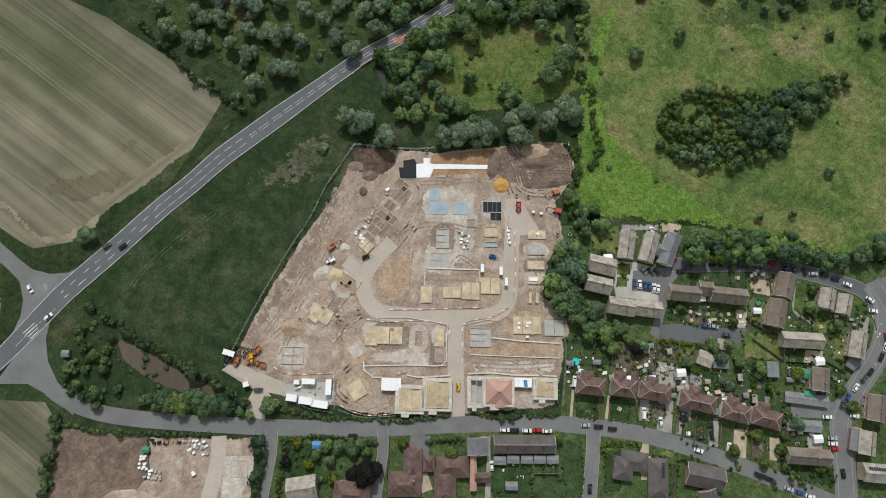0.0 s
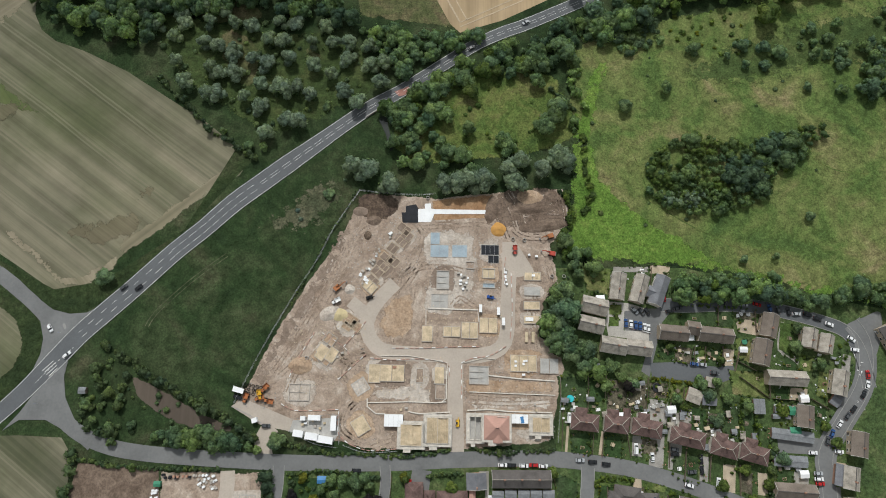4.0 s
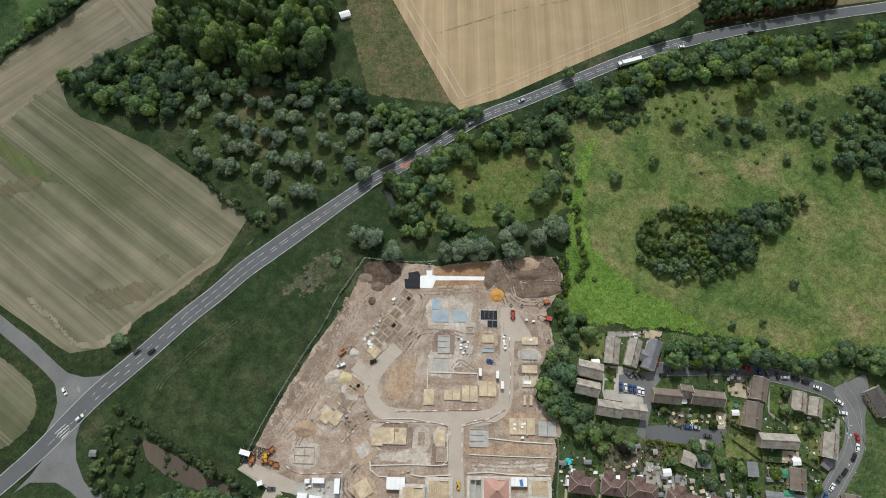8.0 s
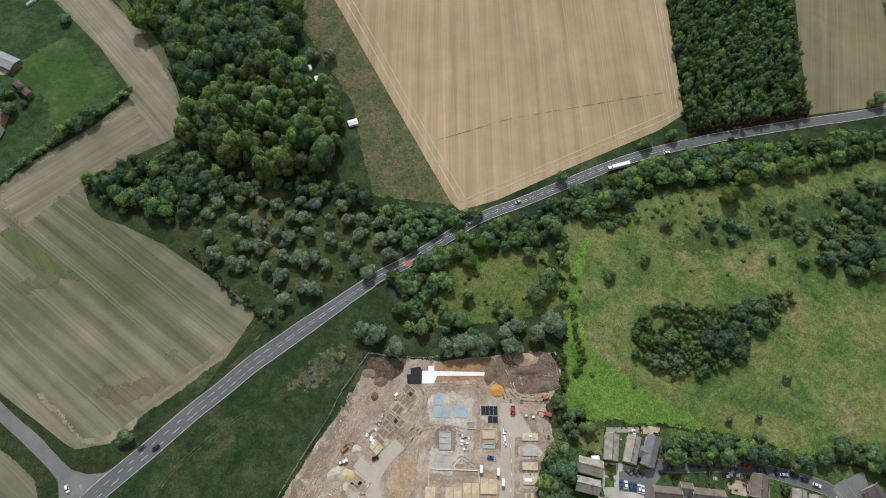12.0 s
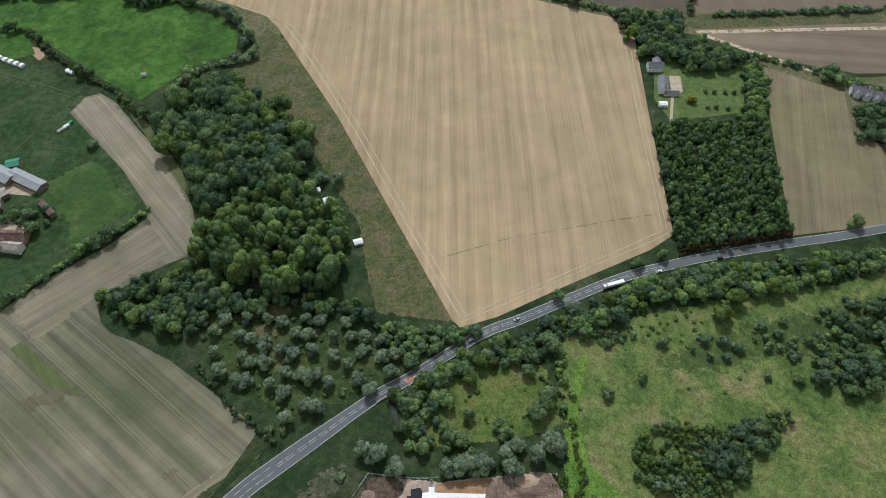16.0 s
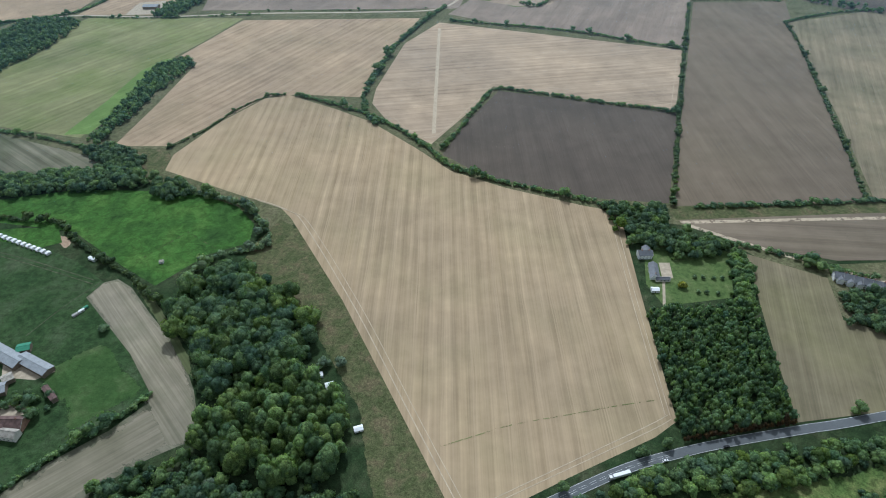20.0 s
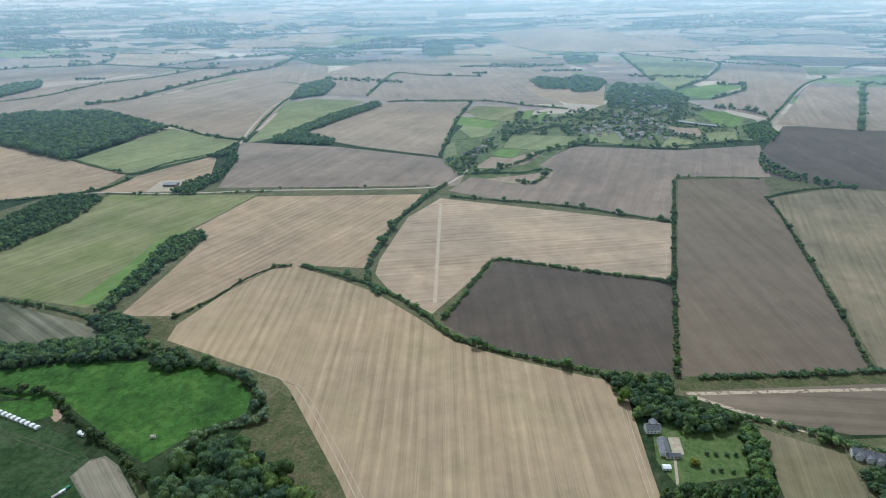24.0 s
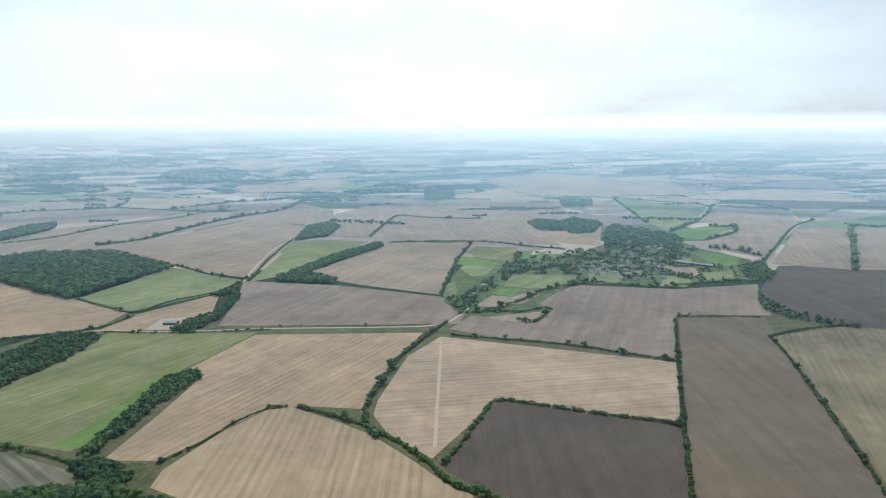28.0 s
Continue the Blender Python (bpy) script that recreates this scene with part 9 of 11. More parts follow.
for ends, d, r, lb in (([(-347.2, 333.0), (-316.4, 318.4)], 11, SHEETMETAL, "long grey metal-roofed barn"), ([(-378.5, 343.2), (-343.0, 325.9)], 13, SHEETMETAL, "wide grey metal-roofed barn"), ([(-354.5, 340.7), (-344.6, 344.1)], 9, GREENIRON, "green-roofed lean-to barn by the farmyard"),
                       ([(-355.4, 297.0), (-341.0, 302.9)], 12, SHEETMETAL, "grey metal-clad farm shed by the yard"), ([(-348.0, 308.4), (-342.0, 314.2)], 9, TILE_GREY, "small tiled brick farm building"), ([(-311.8, 303.7), (-298.1, 292.0)], 5, TILE_RED, "long low red-roofed stable block")):
    house(ends, d, r, OLDWOOD, lb, he=4.2, pitch=16, chimney=(), windows=False, name="barn", category="barn")
house([(-331.2, 270.4), (-308.6, 271.0)], 11, TILE_RED, BRICK, "old red-tiled farmhouse with two chimneys", chimney=((0.6, 0.0), (-0.6, 0.0)), wing=((-4, -6, 10, 8, 90),))
house([(-325.5, 263.0), (-308.2, 260.9)], 8, TILE_GREY, RENDERED, "cream farmhouse wing with a tiled roof", chimney=())
tagged(slab("path", [(-360.1, 329.0), (-343.6, 332.5), (-313.9, 321.4), (-325.5, 312.4), (-353.1, 314.5)], 0.32, GRAVEL, thick=0.1), "pale concrete farmyard", "yard", kind="structure")
tagged(slab("path", [(-339.9, 287.0), (-319.9, 290.2), (-312.1, 282.4), (-333.6, 274.0), (-357.2, 270.8)], 0.32, GRAVEL, thick=0.1), "gravel drive of the farmhouse", "drive", kind="structure")
for i in range(11):
    (ax, ay), (bx, by) = [(-460.8, 492.1), (-392.0, 463.4)]
    t = (i + 0.5) / 11
    c = shed(ax + (bx - ax) * t, ay + (by - ay) * t, 3.4, 4.6, -28, WHITEFILM, WHITE, "white-roofed poultry house in a row", 2.0, "poultry_house")
    tagged(c, group="row of poultry houses")
shed(*[(-348.1, 457.2)][0], 8, 3.5, -25, WHITEFILM, WHITE, "white field shelter on the grass", 2.4, "field_shelter")
shed(*[(-280.6, 455.1)][0], 4, 3, 10, TILE_GREY, WHITE, "small field shelter in the pasture", 2.4, "field_shelter")
for (x, y), mt, lb in zip([(-328.1, 382.9), (-325.2, 387.9), (-323.8, 391.7)], (CONCRETE, WHITEFILM, GREENIRON), ("grey livestock trailer on the grass", "white livestock trailer on the grass", "green livestock trailer on the grass")):
    shed(x, y, 5.0, 2.2, 55, mt, mt, lb, 1.9, "trailer")
for x, y in [(-106.1, 322.8), (-93.4, 308.3), (-96.0, 313.5), (-68.5, 274.7)]:
    shed(x, y, 6.5, 4.5, 20, WHITEFILM, WHITE, "white canvas-roofed tent among trees", 2.0, "tent")
ditch = tagged(ribbon("path", [(-305.6, 456.0), (-276.3, 497.4), (-272.7, 503.8), (-235.2, 477.0)], 1.6, 0.3, soften(DARKGRASS), None, 4.0, 0.02, smooth=False), "line of taller grass across the pasture", "grass line", kind="structure")
ditch.data.attributes.new("edge", "FLOAT", "POINT").data.foreach_set("value", np.full(len(ditch.data.vertices), 0.47, np.float32))
tagged(slab("water", [(-37.8, 153.1), (-33.8, 155.8), (-31.7, 147.0), (-28.9, 134.6), (-30.6, 133.9), (-33.3, 143.8)], 0.32, WATER, thick=0.1), "narrow stream below the road bridge", "water", kind="structure")
vr = random.Random(21)
VG = "village houses"
for poly, gap, share_of in (([(371, 1741), (464, 1901), (576, 1904), (578, 1747), (564, 1612), (431, 1549), (358, 1607), (295, 1670), (330, 1777)], 27, 0.75), ([(578, 2257), (680, 2260), (675, 1996), (559, 1903), (521, 1992)], 34, 0.55), ([(4, 1431), (62, 1569), (73, 1484), (16, 1337)], 30, 0.7), ([(247, 1896), (303, 1815), (270, 1703), (213, 1752)], 36, 0.5)):
    for x, y in scatter(poly, gap, vr):
        if vr.random() < share_of:
            a, l = vr.uniform(-40, 40), vr.uniform(9, 15)
            c, s = math.cos(radians(a)) * l / 2, math.sin(radians(a)) * l / 2
            # the palest roof colour stands for sky reflected off backlit tiles
            house([(x - c, y - s), (x + c, y + s)], 9, vr.choice([TILE_GREY, SLATE, TILE_BROWN, PALEPAVE]), vr.choice([RENDERED, WHITE, WHITE]), "small village house with a tiled roof", chimney=((0.6, 0.0),), windows=False, group=VG)
for ends in ([(615, 1789), (653, 1760)], [(653, 1760), (701, 1732)], [(541, 3211), (656, 3287)], [(501, 3140), (550, 3095)], [(-803, 3283), (-668, 3364)], [(-594, 1187), (-566, 1188)]):
    house(ends, 16, SHEETMETAL, OLDWOOD, "long pale farm shed far off", he=4.5, pitch=14, chimney=(), windows=False, name="barn", category="barn")
tagged(slab("path", [(-614, 1146), (-615, 1218), (-568, 1230), (-536, 1158)], 0.34, GRAVEL, thick=0.1), "pale concrete pad beside the lane", "yard", kind="structure")

# ---- the building site: plots ----
def rect(pts):
    (x0, y0), (x1, y1) = pts
    return (x0 + x1) / 2, (y0 + y1) / 2, abs(x1 - x0), abs(y1 - y0)


AROUND = [0]
arng = random.Random(41)


def surround(x, y, w, d, turn):
    """Pale or brown trodden ground round a plot."""
    g = arng.uniform(1.4, 2.6)
    k = AROUND[0]
    AROUND[0] += 1
    q = [pose(x, y, 0, 0, 0, turn) @ Vector((a * (w / 2 + g), b * (d / 2 + g * arng.uniform(0.7, 1.3)), 0)) for a, b in ((-1, -1), (1, -1), (1, 1), (-1, 1))]
    o = soft_patch("ground_plot", [(v.x, v.y) for v in q], 0.3 + 0.0007 * k, (CHALK, TRAMPLED, CHALK, ORANGE, SANDY)[k % 5], 2.4, 2.0)
    return tagged(o, "trodden ground round a building plot", "ground", kind="structure")


def footing(pts, label, turn=0.0, nx=2, ny=1, floor=SANDY, size=None, h=0.7, walls=BLOCK):
    """A foundation: low block walls in rooms round an inner floor."""
    x, y, w, d = rect(pts)
    if size:
        w, d = size
    surround(x, y, w, d, turn)
    e = tagged(new("foundation"), label, "foundation")
    e.matrix_basis = pose(x, y, 0.2, 0, 0, turn)
    bit("oversite", e, floor, 0, 0, 0.12, w - 0.4, d - 0.4, 0.2)
    for s in (1, -1):
        bit("wall", e, walls, 0, s * (d / 2 - 0.17), h / 2, w, 0.34, h)
        bit("wall", e, walls, s * (w / 2 - 0.17), 0, h / 2, 0.34, d - 0.7, h)
    for i in range(1, nx):
        bit("cross_wall", e, walls, -w / 2 + w * i / nx, 0, h / 2 - 0.03, 0.24, d - 0.7, h)
    for j in range(1, ny):
        bit("cross_wall", e, walls, -w * 0.12, -d / 2 + d * j / ny, h / 2 - 0.05, w * 0.7, 0.24, h - 0.03)
    return e


def deck(pts, label, n=1, turn=0.0, size=None, boards=DECK, h=0.75, along=True, extra=()):
    """A boarded ground floor on block walls, in n plots side by side."""
    x, y, w, d = rect(pts)
    if size:
        w, d = size
    surround(x, y, w, d, turn)
    e = tagged(new("floor_deck"), label, "floor deck")
    e.matrix_basis = pose(x, y, 0.2, 0, 0, turn)
    for s in (1, -1):
        bit("wall", e, BLOCK, 0, s * (d / 2 - 0.15), h / 2, w, 0.3, h)
        bit("wall", e, BLOCK, s * (w / 2 - 0.15), 0, h / 2, 0.3, d - 0.6, h)
    for i in range(n):
        u, v = (w / n, d) if along else (w, d / n)
        cx, cy = (-w / 2 + u * (i + 0.5), 0) if along else (0, -d / 2 + v * (i + 0.5))
        m = max(2, round(u / 1.22))
        for k in range(m):
            bit("board", e, boards, cx - u / 2 + 0.2 + (u - 0.4) * (k + 0.5) / m, cy, h + 0.01 + 0.008 * ((k * 7 + i) % 3), (u - 0.4) / m - 0.03, v - 0.5, 0.06)
        bit("upstand", e, BLOCK, cx + u / 2 - 0.1, cy, h + 0.02, 0.14, v - 0.3, 0.14)
    for ex, ey, el, ew, mt in extra:
        bit("stacked_sheet", e, mt, ex * w / 2, ey * d / 2, h + 0.25, el, ew, 0.35)
    return e


DL = "boarded ground floor on low block walls"
deck([(-10.3, 39.5), (-4.9, 31.4)], DL, 1)
deck([(0.4, 39.4), (9.0, 34.1)], DL, 2)
deck([(9.7, 41.8), (18.0, 33.5)], DL, 2)
deck([(18.7, 44.2), (27.8, 36.4)], DL, 2)
deck([(41.6, 68.3), (50.2, 64.0)], DL, 2, extra=((0.1, 0.2, 1.6, 1.1, WHITEFILM), (0.5, -0.2, 1.2, 1.0, TIMBER)))
deck([(41.5, 60.7), (49.8, 56.1)], "pale boarded ground floor on block walls", 1, boards=CONCRETE)
deck([(41.2, 53.1), (49.5, 48.8)], DL, 1)
deck([(41.2, 45.8), (49.4, 41.6)], "ground floor partly covered with white sheeting", 1, extra=((-0.3, 0.1, 4.0, 1.8, WHITEFILM),))
deck([(34.3, 25.9), (47.5, 17.6)], "boarded ground floor of three plots with pallets", 3, extra=((-0.6, 0.2, 1.2, 1.0, WHITEFILM), (-0.6, -0.3, 1.2, 1.0, WHITEFILM), (0.05, 0.25, 1.2, 1.0, WHITEFILM), (0.0, -0.1, 1.2, 1.0, WHITEFILM), (0.2, 0.3, 1.2, 1.0, WHITEFILM)))
deck([(49.2, 24.4), (58.3, 17.0)], "pale ground floor of two plots", 2, boards=CONCRETE)
deck([(-36.2, 19.9), (-30.4, 10.6)], DL, 1)
deck([(-30.8, 19.7), (-18.4, 11.4)], "large boarded ground floor with an opening", 2, extra=((0.2, 0.7, 1.8, 1.2, BRICK),))
deck([(-3.5, 19.2), (1.5, 10.8)], DL, 1)
deck([(-43.3, -6.5), (-34.5, -13.5)], "boarded ground floor set askew on the sand", 1, 33, (7.4, 8.2))
footing([(13.8, 20.1), (23.6, 11.0)], "grey block foundation with open rooms", nx=2, ny=3, floor=CONCRETE)
footing([(-75.2, 9.4), (-64.8, 1.2)], "grey block foundation on pale ground", nx=2, ny=2, floor=CHALK)
footing([(-3.6, 68.2), (3.0, 58.4)], "concrete block foundation with stacked blocks", nx=1, ny=3, floor=CONCRETE)
footing([(-6.3, 56.0), (2.7, 48.6)], "grey concrete ground slab with upstands", nx=2, ny=2, floor=CONCRETE, h=0.5)
footing([(20.1, 69.9), (26.6, 64.6)], "block foundation with timber laid inside", nx=2, ny=1, floor=TIMBER)
footing([(20.2, 62.2), (26.6, 59.5)], "small grey block foundation with membrane", nx=1, ny=1, floor=MEMBRANE)
footing([(11.4, 73.4), (15.9, 69.5)], "small block foundation in the sand", nx=1, ny=1)
footing([(-2.8, 10.7), (2.2, 3.4)], "low block walls of a garden", nx=1, ny=1, h=0.5)
footing([(-12.7, 18.2), (-8.7, 11.1)], "narrow low walls of a trench", nx=1, ny=1, h=0.4)
footing([(-43.7, 12.2), (-36.1, 5.2)], "pale trench-fill foundation in the ground", 35, 2, 2, CHALK, (7.5, 7.0), 0.35, CONCRETE)
for p, s, t in (([(-21.3, 90.1)][0], (7.5, 5.0), -37), ([(-19.5, 86.4)][0], (6.0, 5.0), -37), ([(-22.5, 83.1)][0], (5.5, 4.5), -37), ([(-26.8, 79.5)][0], (5.6, 5.2), -37), ([(-29.7, 74.0)][0], (7.5, 4.2), -39), ([(-26.0, 72.6)][0], (6.0, 5.0), -39), ([(-34.2, 67.0)][0], (6.0, 5.0), -40), ([(-30.9, 69.1)][0], (4.6, 4.0), -40), ([(-36.7, 62.1)][0], (6.5, 5.0), -42)):
    footing([p, p], "low sandy block foundation of a staggered terrace", t, 2, 1, TRAMPLED, s, 0.45, PALEBRICK)
deck([[(-37.7, 59.0)][0]] * 2, "timber floor of a small plot", 2, -42, (7, 5.5))
for p, s, t, k in (([(-56.4, 31.6)][0], (6, 5.5), -33, 0), ([(-59.6, 26.1)][0], (6, 5), -33, 1), ([(-54.6, 25.1)][0], (5, 4.5), -33, 1), ([(-58.5, 21.3)][0], (6, 4.5), -33, 0), ([(-61.0, 23.4)][0], (5, 4), -33, 1), ([(-55.8, 22.4)][0], (5, 4), -33, 1)):
    (deck([p, p], "timber floor of a stepped plot", 1, t, s) if k else footing([p, p], "sandy block foundation of a stepped plot", t, 2, 1, ORANGE, s, 0.6))
for p, s, t in (([(-46.8, 41.4)][0], (7, 6), -32), ([(-43.9, 38.5)][0], (6, 5), -32), ([(-48.3, 38.4)][0], (5, 4), -32)):
    footing([p, p], "sandy yellow block foundation", t, 2, 2, ORANGE, s, 0.5, PALEBRICK)


def raft(pts, label, material, lines=DECK):
    """A floor covered with lapped membrane sheets."""
    x, y, w, d = rect(pts)
    e = tagged(new("membrane_floor"), label, "floor slab")
    e.matrix_basis = pose(x, y, 0.2)
    bit("edge", e, CONCRETE, 0, 0, 0.15, w + 0.4, d + 0.4, 0.3)
    n = max(2, int(w / 2.2))
    for i in range(n):
        bit("sheet", e, material, -w / 2 + w * (i + 0.5) / n, 0, 0.33 + 0.012 * (i % 2), w / n - 0.05, d, 0.06)
    for i in range(1, n):
        bit("batten", e, lines, -w / 2 + w * i / n, 0, 0.38, 0.1, d, 0.07)
    return e


raft([(-7.1, 88.4), (-2.5, 82.4)], "floor covered with blue-grey membrane", MEMBRANE, STEEL)
raft([(-7.0, 81.7), (2.2, 75.5)], "floor covered with blue-grey membrane", MEMBRANE, STEEL)
raft([(4.3, 81.9), (11.9, 75.7)], "floor covered with blue-grey membrane", MEMBRANE, STEEL)
raft([(19.4, 82.3), (28.5, 77.2)], "floor covered with black membrane", BLACKFILM, STEEL)
raft([(23.1, 76.8), (28.5, 72.9)], "floor covered with black membrane", BLACKFILM, STEEL)

# plots with walls up
def shell(pts, label, he=2.7, roofed="", inner=2):
    """An unfinished house: block walls with openings, scaffold round it, and joists, trusses or a roof."""
    x, y, w, d = rect(pts)
    e = tagged(new("unfinished_house"), label, "unfinished house")
    e.matrix_basis = pose(x, y, 0.2)
    for s in (1, -1):
        n = max(2, int(w / 2.6))
        for i in range(n):
            bit("wall", e, PALEBLOCK, -w / 2 + w * (i + 0.5) / n, s * (d / 2 - 0.15), he / 2, w / n - 1.1, 0.3, he)
        bit("lintel", e, PALEBLOCK, 0, s * (d / 2 - 0.15), he - 0.2, w - 0.1, 0.31, 0.42)
        bit("wall", e, PALEBLOCK, s * (w / 2 - 0.15), 0, he / 2, 0.3, d - 0.62, he)
    for i in range(1, inner):
        bit("partition", e, PALEBLOCK, -w / 2 + w * i / inner, 0, he / 2, 0.15, d - 0.7, he - 0.1)
    bit("ground_floor", e, CONCRETE, 0, 0, 0.15, w - 0.6, d - 0.6, 0.2)
    if roofed in ("joists", "trusses"):
        bit("upper_floor", e, DECK, 0, 0, he - 0.12, w - 0.7, d - 0.7, 0.06)
        n = int(w / 0.6)
        for i in range(n):
            bit("joist", e, TIMBER, -w / 2 + w * (i + 0.5) / n, 0, he + 0.06, 0.12, d - 0.1, 0.22)
        if roofed == "joists":
            for k in range(3):
                bit("loose_board", e, DECK, -w * 0.2 + k * w * 0.2, -d * 0.1, he + 0.2, 1.2, d * 0.6, 0.04)
        else:
            rise = d * 0.32
            for i in range(int(w / 0.9)):
                px = -w / 2 + 0.45 + 0.9 * i
                for s in (1, -1):
                    o = bit("rafter", e, TIMBER, px, 0, 0, 0.12, math.hypot(d / 2, rise), 0.12)
                    o.matrix_basis = pose(px, s * d / 4, he + 0.2 + rise / 2, -s * math.degrees(math.atan2(rise, d / 2)), 0, 0)
    if roofed == "hip":
        bm, top, half = gable_roof(w, d, he, 32, 0.4, True)
        part("roof", bm, TILE_NEW, e)
        bit("ridge_tiles", e, TILE_RED, 0, 0, top + 0.04, 2 * half, 0.3, 0.14)
        bm, _, _ = gable_roof(5.0, 4.0, he - 0.1, 36, 0.3)
        o = part("porch_roof", bm, TILE_NEW, e)
        o.matrix_basis = pose(w * 0.05, -d / 2 + 1.0, 0, 0, 0, 90)
    bit("loading_bay", e, BOARDS, -w * 0.18, -d / 2 - 2.2, he - 0.5, w * 0.34, 1.6, 0.1)
    bit("gable_top", e, PALEBLOCK, w * 0.22, d / 2 - 0.15, he + 0.35, w * 0.4, 0.3, 0.7)
    # scaffold lifts round the walls
    for s in (1, -1):
        bit("scaffold_lift", e, BOARDS, 0, s * (d / 2 + 0.8), he - 0.5, w + 3.0, 1.4, 0.1)
        bit("scaffold_lift", e, BOARDS, s * (w / 2 + 0.8), 0, he - 0.52, 1.4, d, 0.1)
        for i in range(max(3, int(w / 2.4)) + 1):
            px = -w / 2 - 1.2 + (w + 2.4) * i / max(3, int(w / 2.4))
            bit("scaffold_pole", e, STEEL, px, s * (d / 2 + 1.3), he / 2 + 0.5, 0.06, 0.06, he + 1.0)
        bit("guard_rail", e, STEEL, 0, s * (d / 2 + 1.3), he + 0.5, w + 2.6, 0.06, 0.06)
        bit("guard_rail", e, STEEL, s * (w / 2 + 1.3), 0, he + 0.5, 0.06, d + 2.6, 0.06)
    return e


shell([(-19.3, -8.6), (-8.7, -18.9)], "half-built house with timber floor joists and scaffold", 2.8, "joists")
shell([(-6.7, -5.2), (4.2, -17.4)], "half-built house with timber roof framing and scaffold", 2.8, "trusses")
shell([(14.1, -4.2), (20.0, -15.5)], "half-built block house with open rooms and scaffold", 2.8, "", 2)
shell([(21.5, -4.1), (33.0, -14.7)], "new house with a fresh salmon-tiled hipped roof", 4.6, "hip")
shell([(44.7, -4.1), (53.4, -11.2)], "half-built house of pale timber framing", 2.6, "trusses")
for pts, lb, x in (([(34.3, -2.8), (42.8, -7.3)], "low block shell under white sheets", 1), ([(-27.4, -4.1), (-18.2, -10.1)], "low block shell under white sheets", 0)):
    x0, y0, w, d = rect(pts)
    e = footing(pts, lb, nx=2, ny=1, floor=CONCRETE, h=2.4)
    n = 4
    for i in range(n):
        bit("white_sheet", e, WHITEFILM, -w / 2 + w * (i + 0.5) / n, 0, 2.45 + 0.02 * (i % 2), w / n - 0.06, d - 0.2, 0.06)
    if x:
        bit("blue_tarpaulin", e, TARP, w * 0.15, -0.4, 2.53, 1.6, d * 0.7, 0.05, 12)

# white sheeted cutting
tagged(slab("sheeting", [(-14.3, 101.2), (-10.6, 101.6), (-10.9, 104.3), (-7.5, 104.6), (-7.5, 101.7), (-5.5, 101.4), (-5.7, 98.4), (-7.3, 94.3), (-14.1, 94.1)], 0.5, WHITEFILM, thick=0.2), "white plastic sheeting over a dug trench", "sheeting")
tagged(slab("sheeting", [(-23.0, 99.2), (-20.7, 99.3), (-20.9, 102.8), (-15.5, 103.9), (-14.0, 101.5), (-13.8, 93.8), (-22.3, 93.6)], 0.48, BLACKFILM, thick=0.2), "black plastic sheeting over a dug trench", "sheeting")
tagged(slab("sheeting", [(-6.6, 101.4), (25.3, 101.5), (25.3, 99.4), (-6.5, 98.7)], 0.52, WHITEFILM, thick=0.2), "long white strip of sheeting in a trench", "sheeting")

# low block runs and kerb lines between plots
RUNS = []


def run(pts, label, w=0.35, h=0.6, material=PALEBLOCK):
    h += 0.013 * (len(RUNS) % 7)
    RUNS.append(tagged(ribbon("low_wall", pts, w, 0.2 + h, material, None, 3.0, h, smooth=False), label, "wall"))


for pts, w in (([(-36.3, 3.1), (-36.1, -0.8), (-31.7, -4.1), (-27.4, -4.1)], 0.6), ([(-36.2, 1.0), (-15.9, 1.9), (-2.6, 1.7), (2.8, 2.3)], 0.5), ([(-7.8, 48.4), (17.8, 48.1), (18.4, 42.0)], 0.6), ([(-8.6, 49.8), (-8.4, 40.1)], 0.4), ([(23.5, 15.5), (38.9, 14.2), (56.4, 13.5)], 0.6), ([(13.9, 7.3), (40.2, 6.8), (56.3, 6.6)], 0.4), ([(2.5, 17.2), (2.7, 3.9), (0.1, 1.8)], 0.5),
               ([(13.0, -1.6), (24.2, -0.9), (33.5, -1.7), (54.8, -1.8)], 0.6), ([(-15.8, -2.8), (-10.4, -3.7), (4.5, -2.6)], 0.6), ([(-30.7, 24.0), (-16.6, 24.3), (-3.0, 22.4), (2.9, 21.2), (3.3, 14.5)], 0.3), ([(11.0, 21.4), (21.3, 24.0), (26.7, 23.6)], 0.3)):
    run(pts, "low concrete block wall between plots", w)


def barrier(pts, label="red and white plastic barrier", step=2.0):
    e = tagged(new("barrier"), label, "barrier")
    line = curve(pts, step)
    e.matrix_basis = pose(*line[0], 0.25)
    for i, ((ax, ay), (bx, by)) in enumerate(zip(line, line[1:])):
        bit("barrier_board", e, WHITE if i % 3 == 0 else TILE_NEW, (ax + bx) / 2 - line[0][0], (ay + by) / 2 - line[0][1], 0.3, 1.8, 0.3, 0.5, math.degrees(math.atan2(by - ay, bx - ax)))


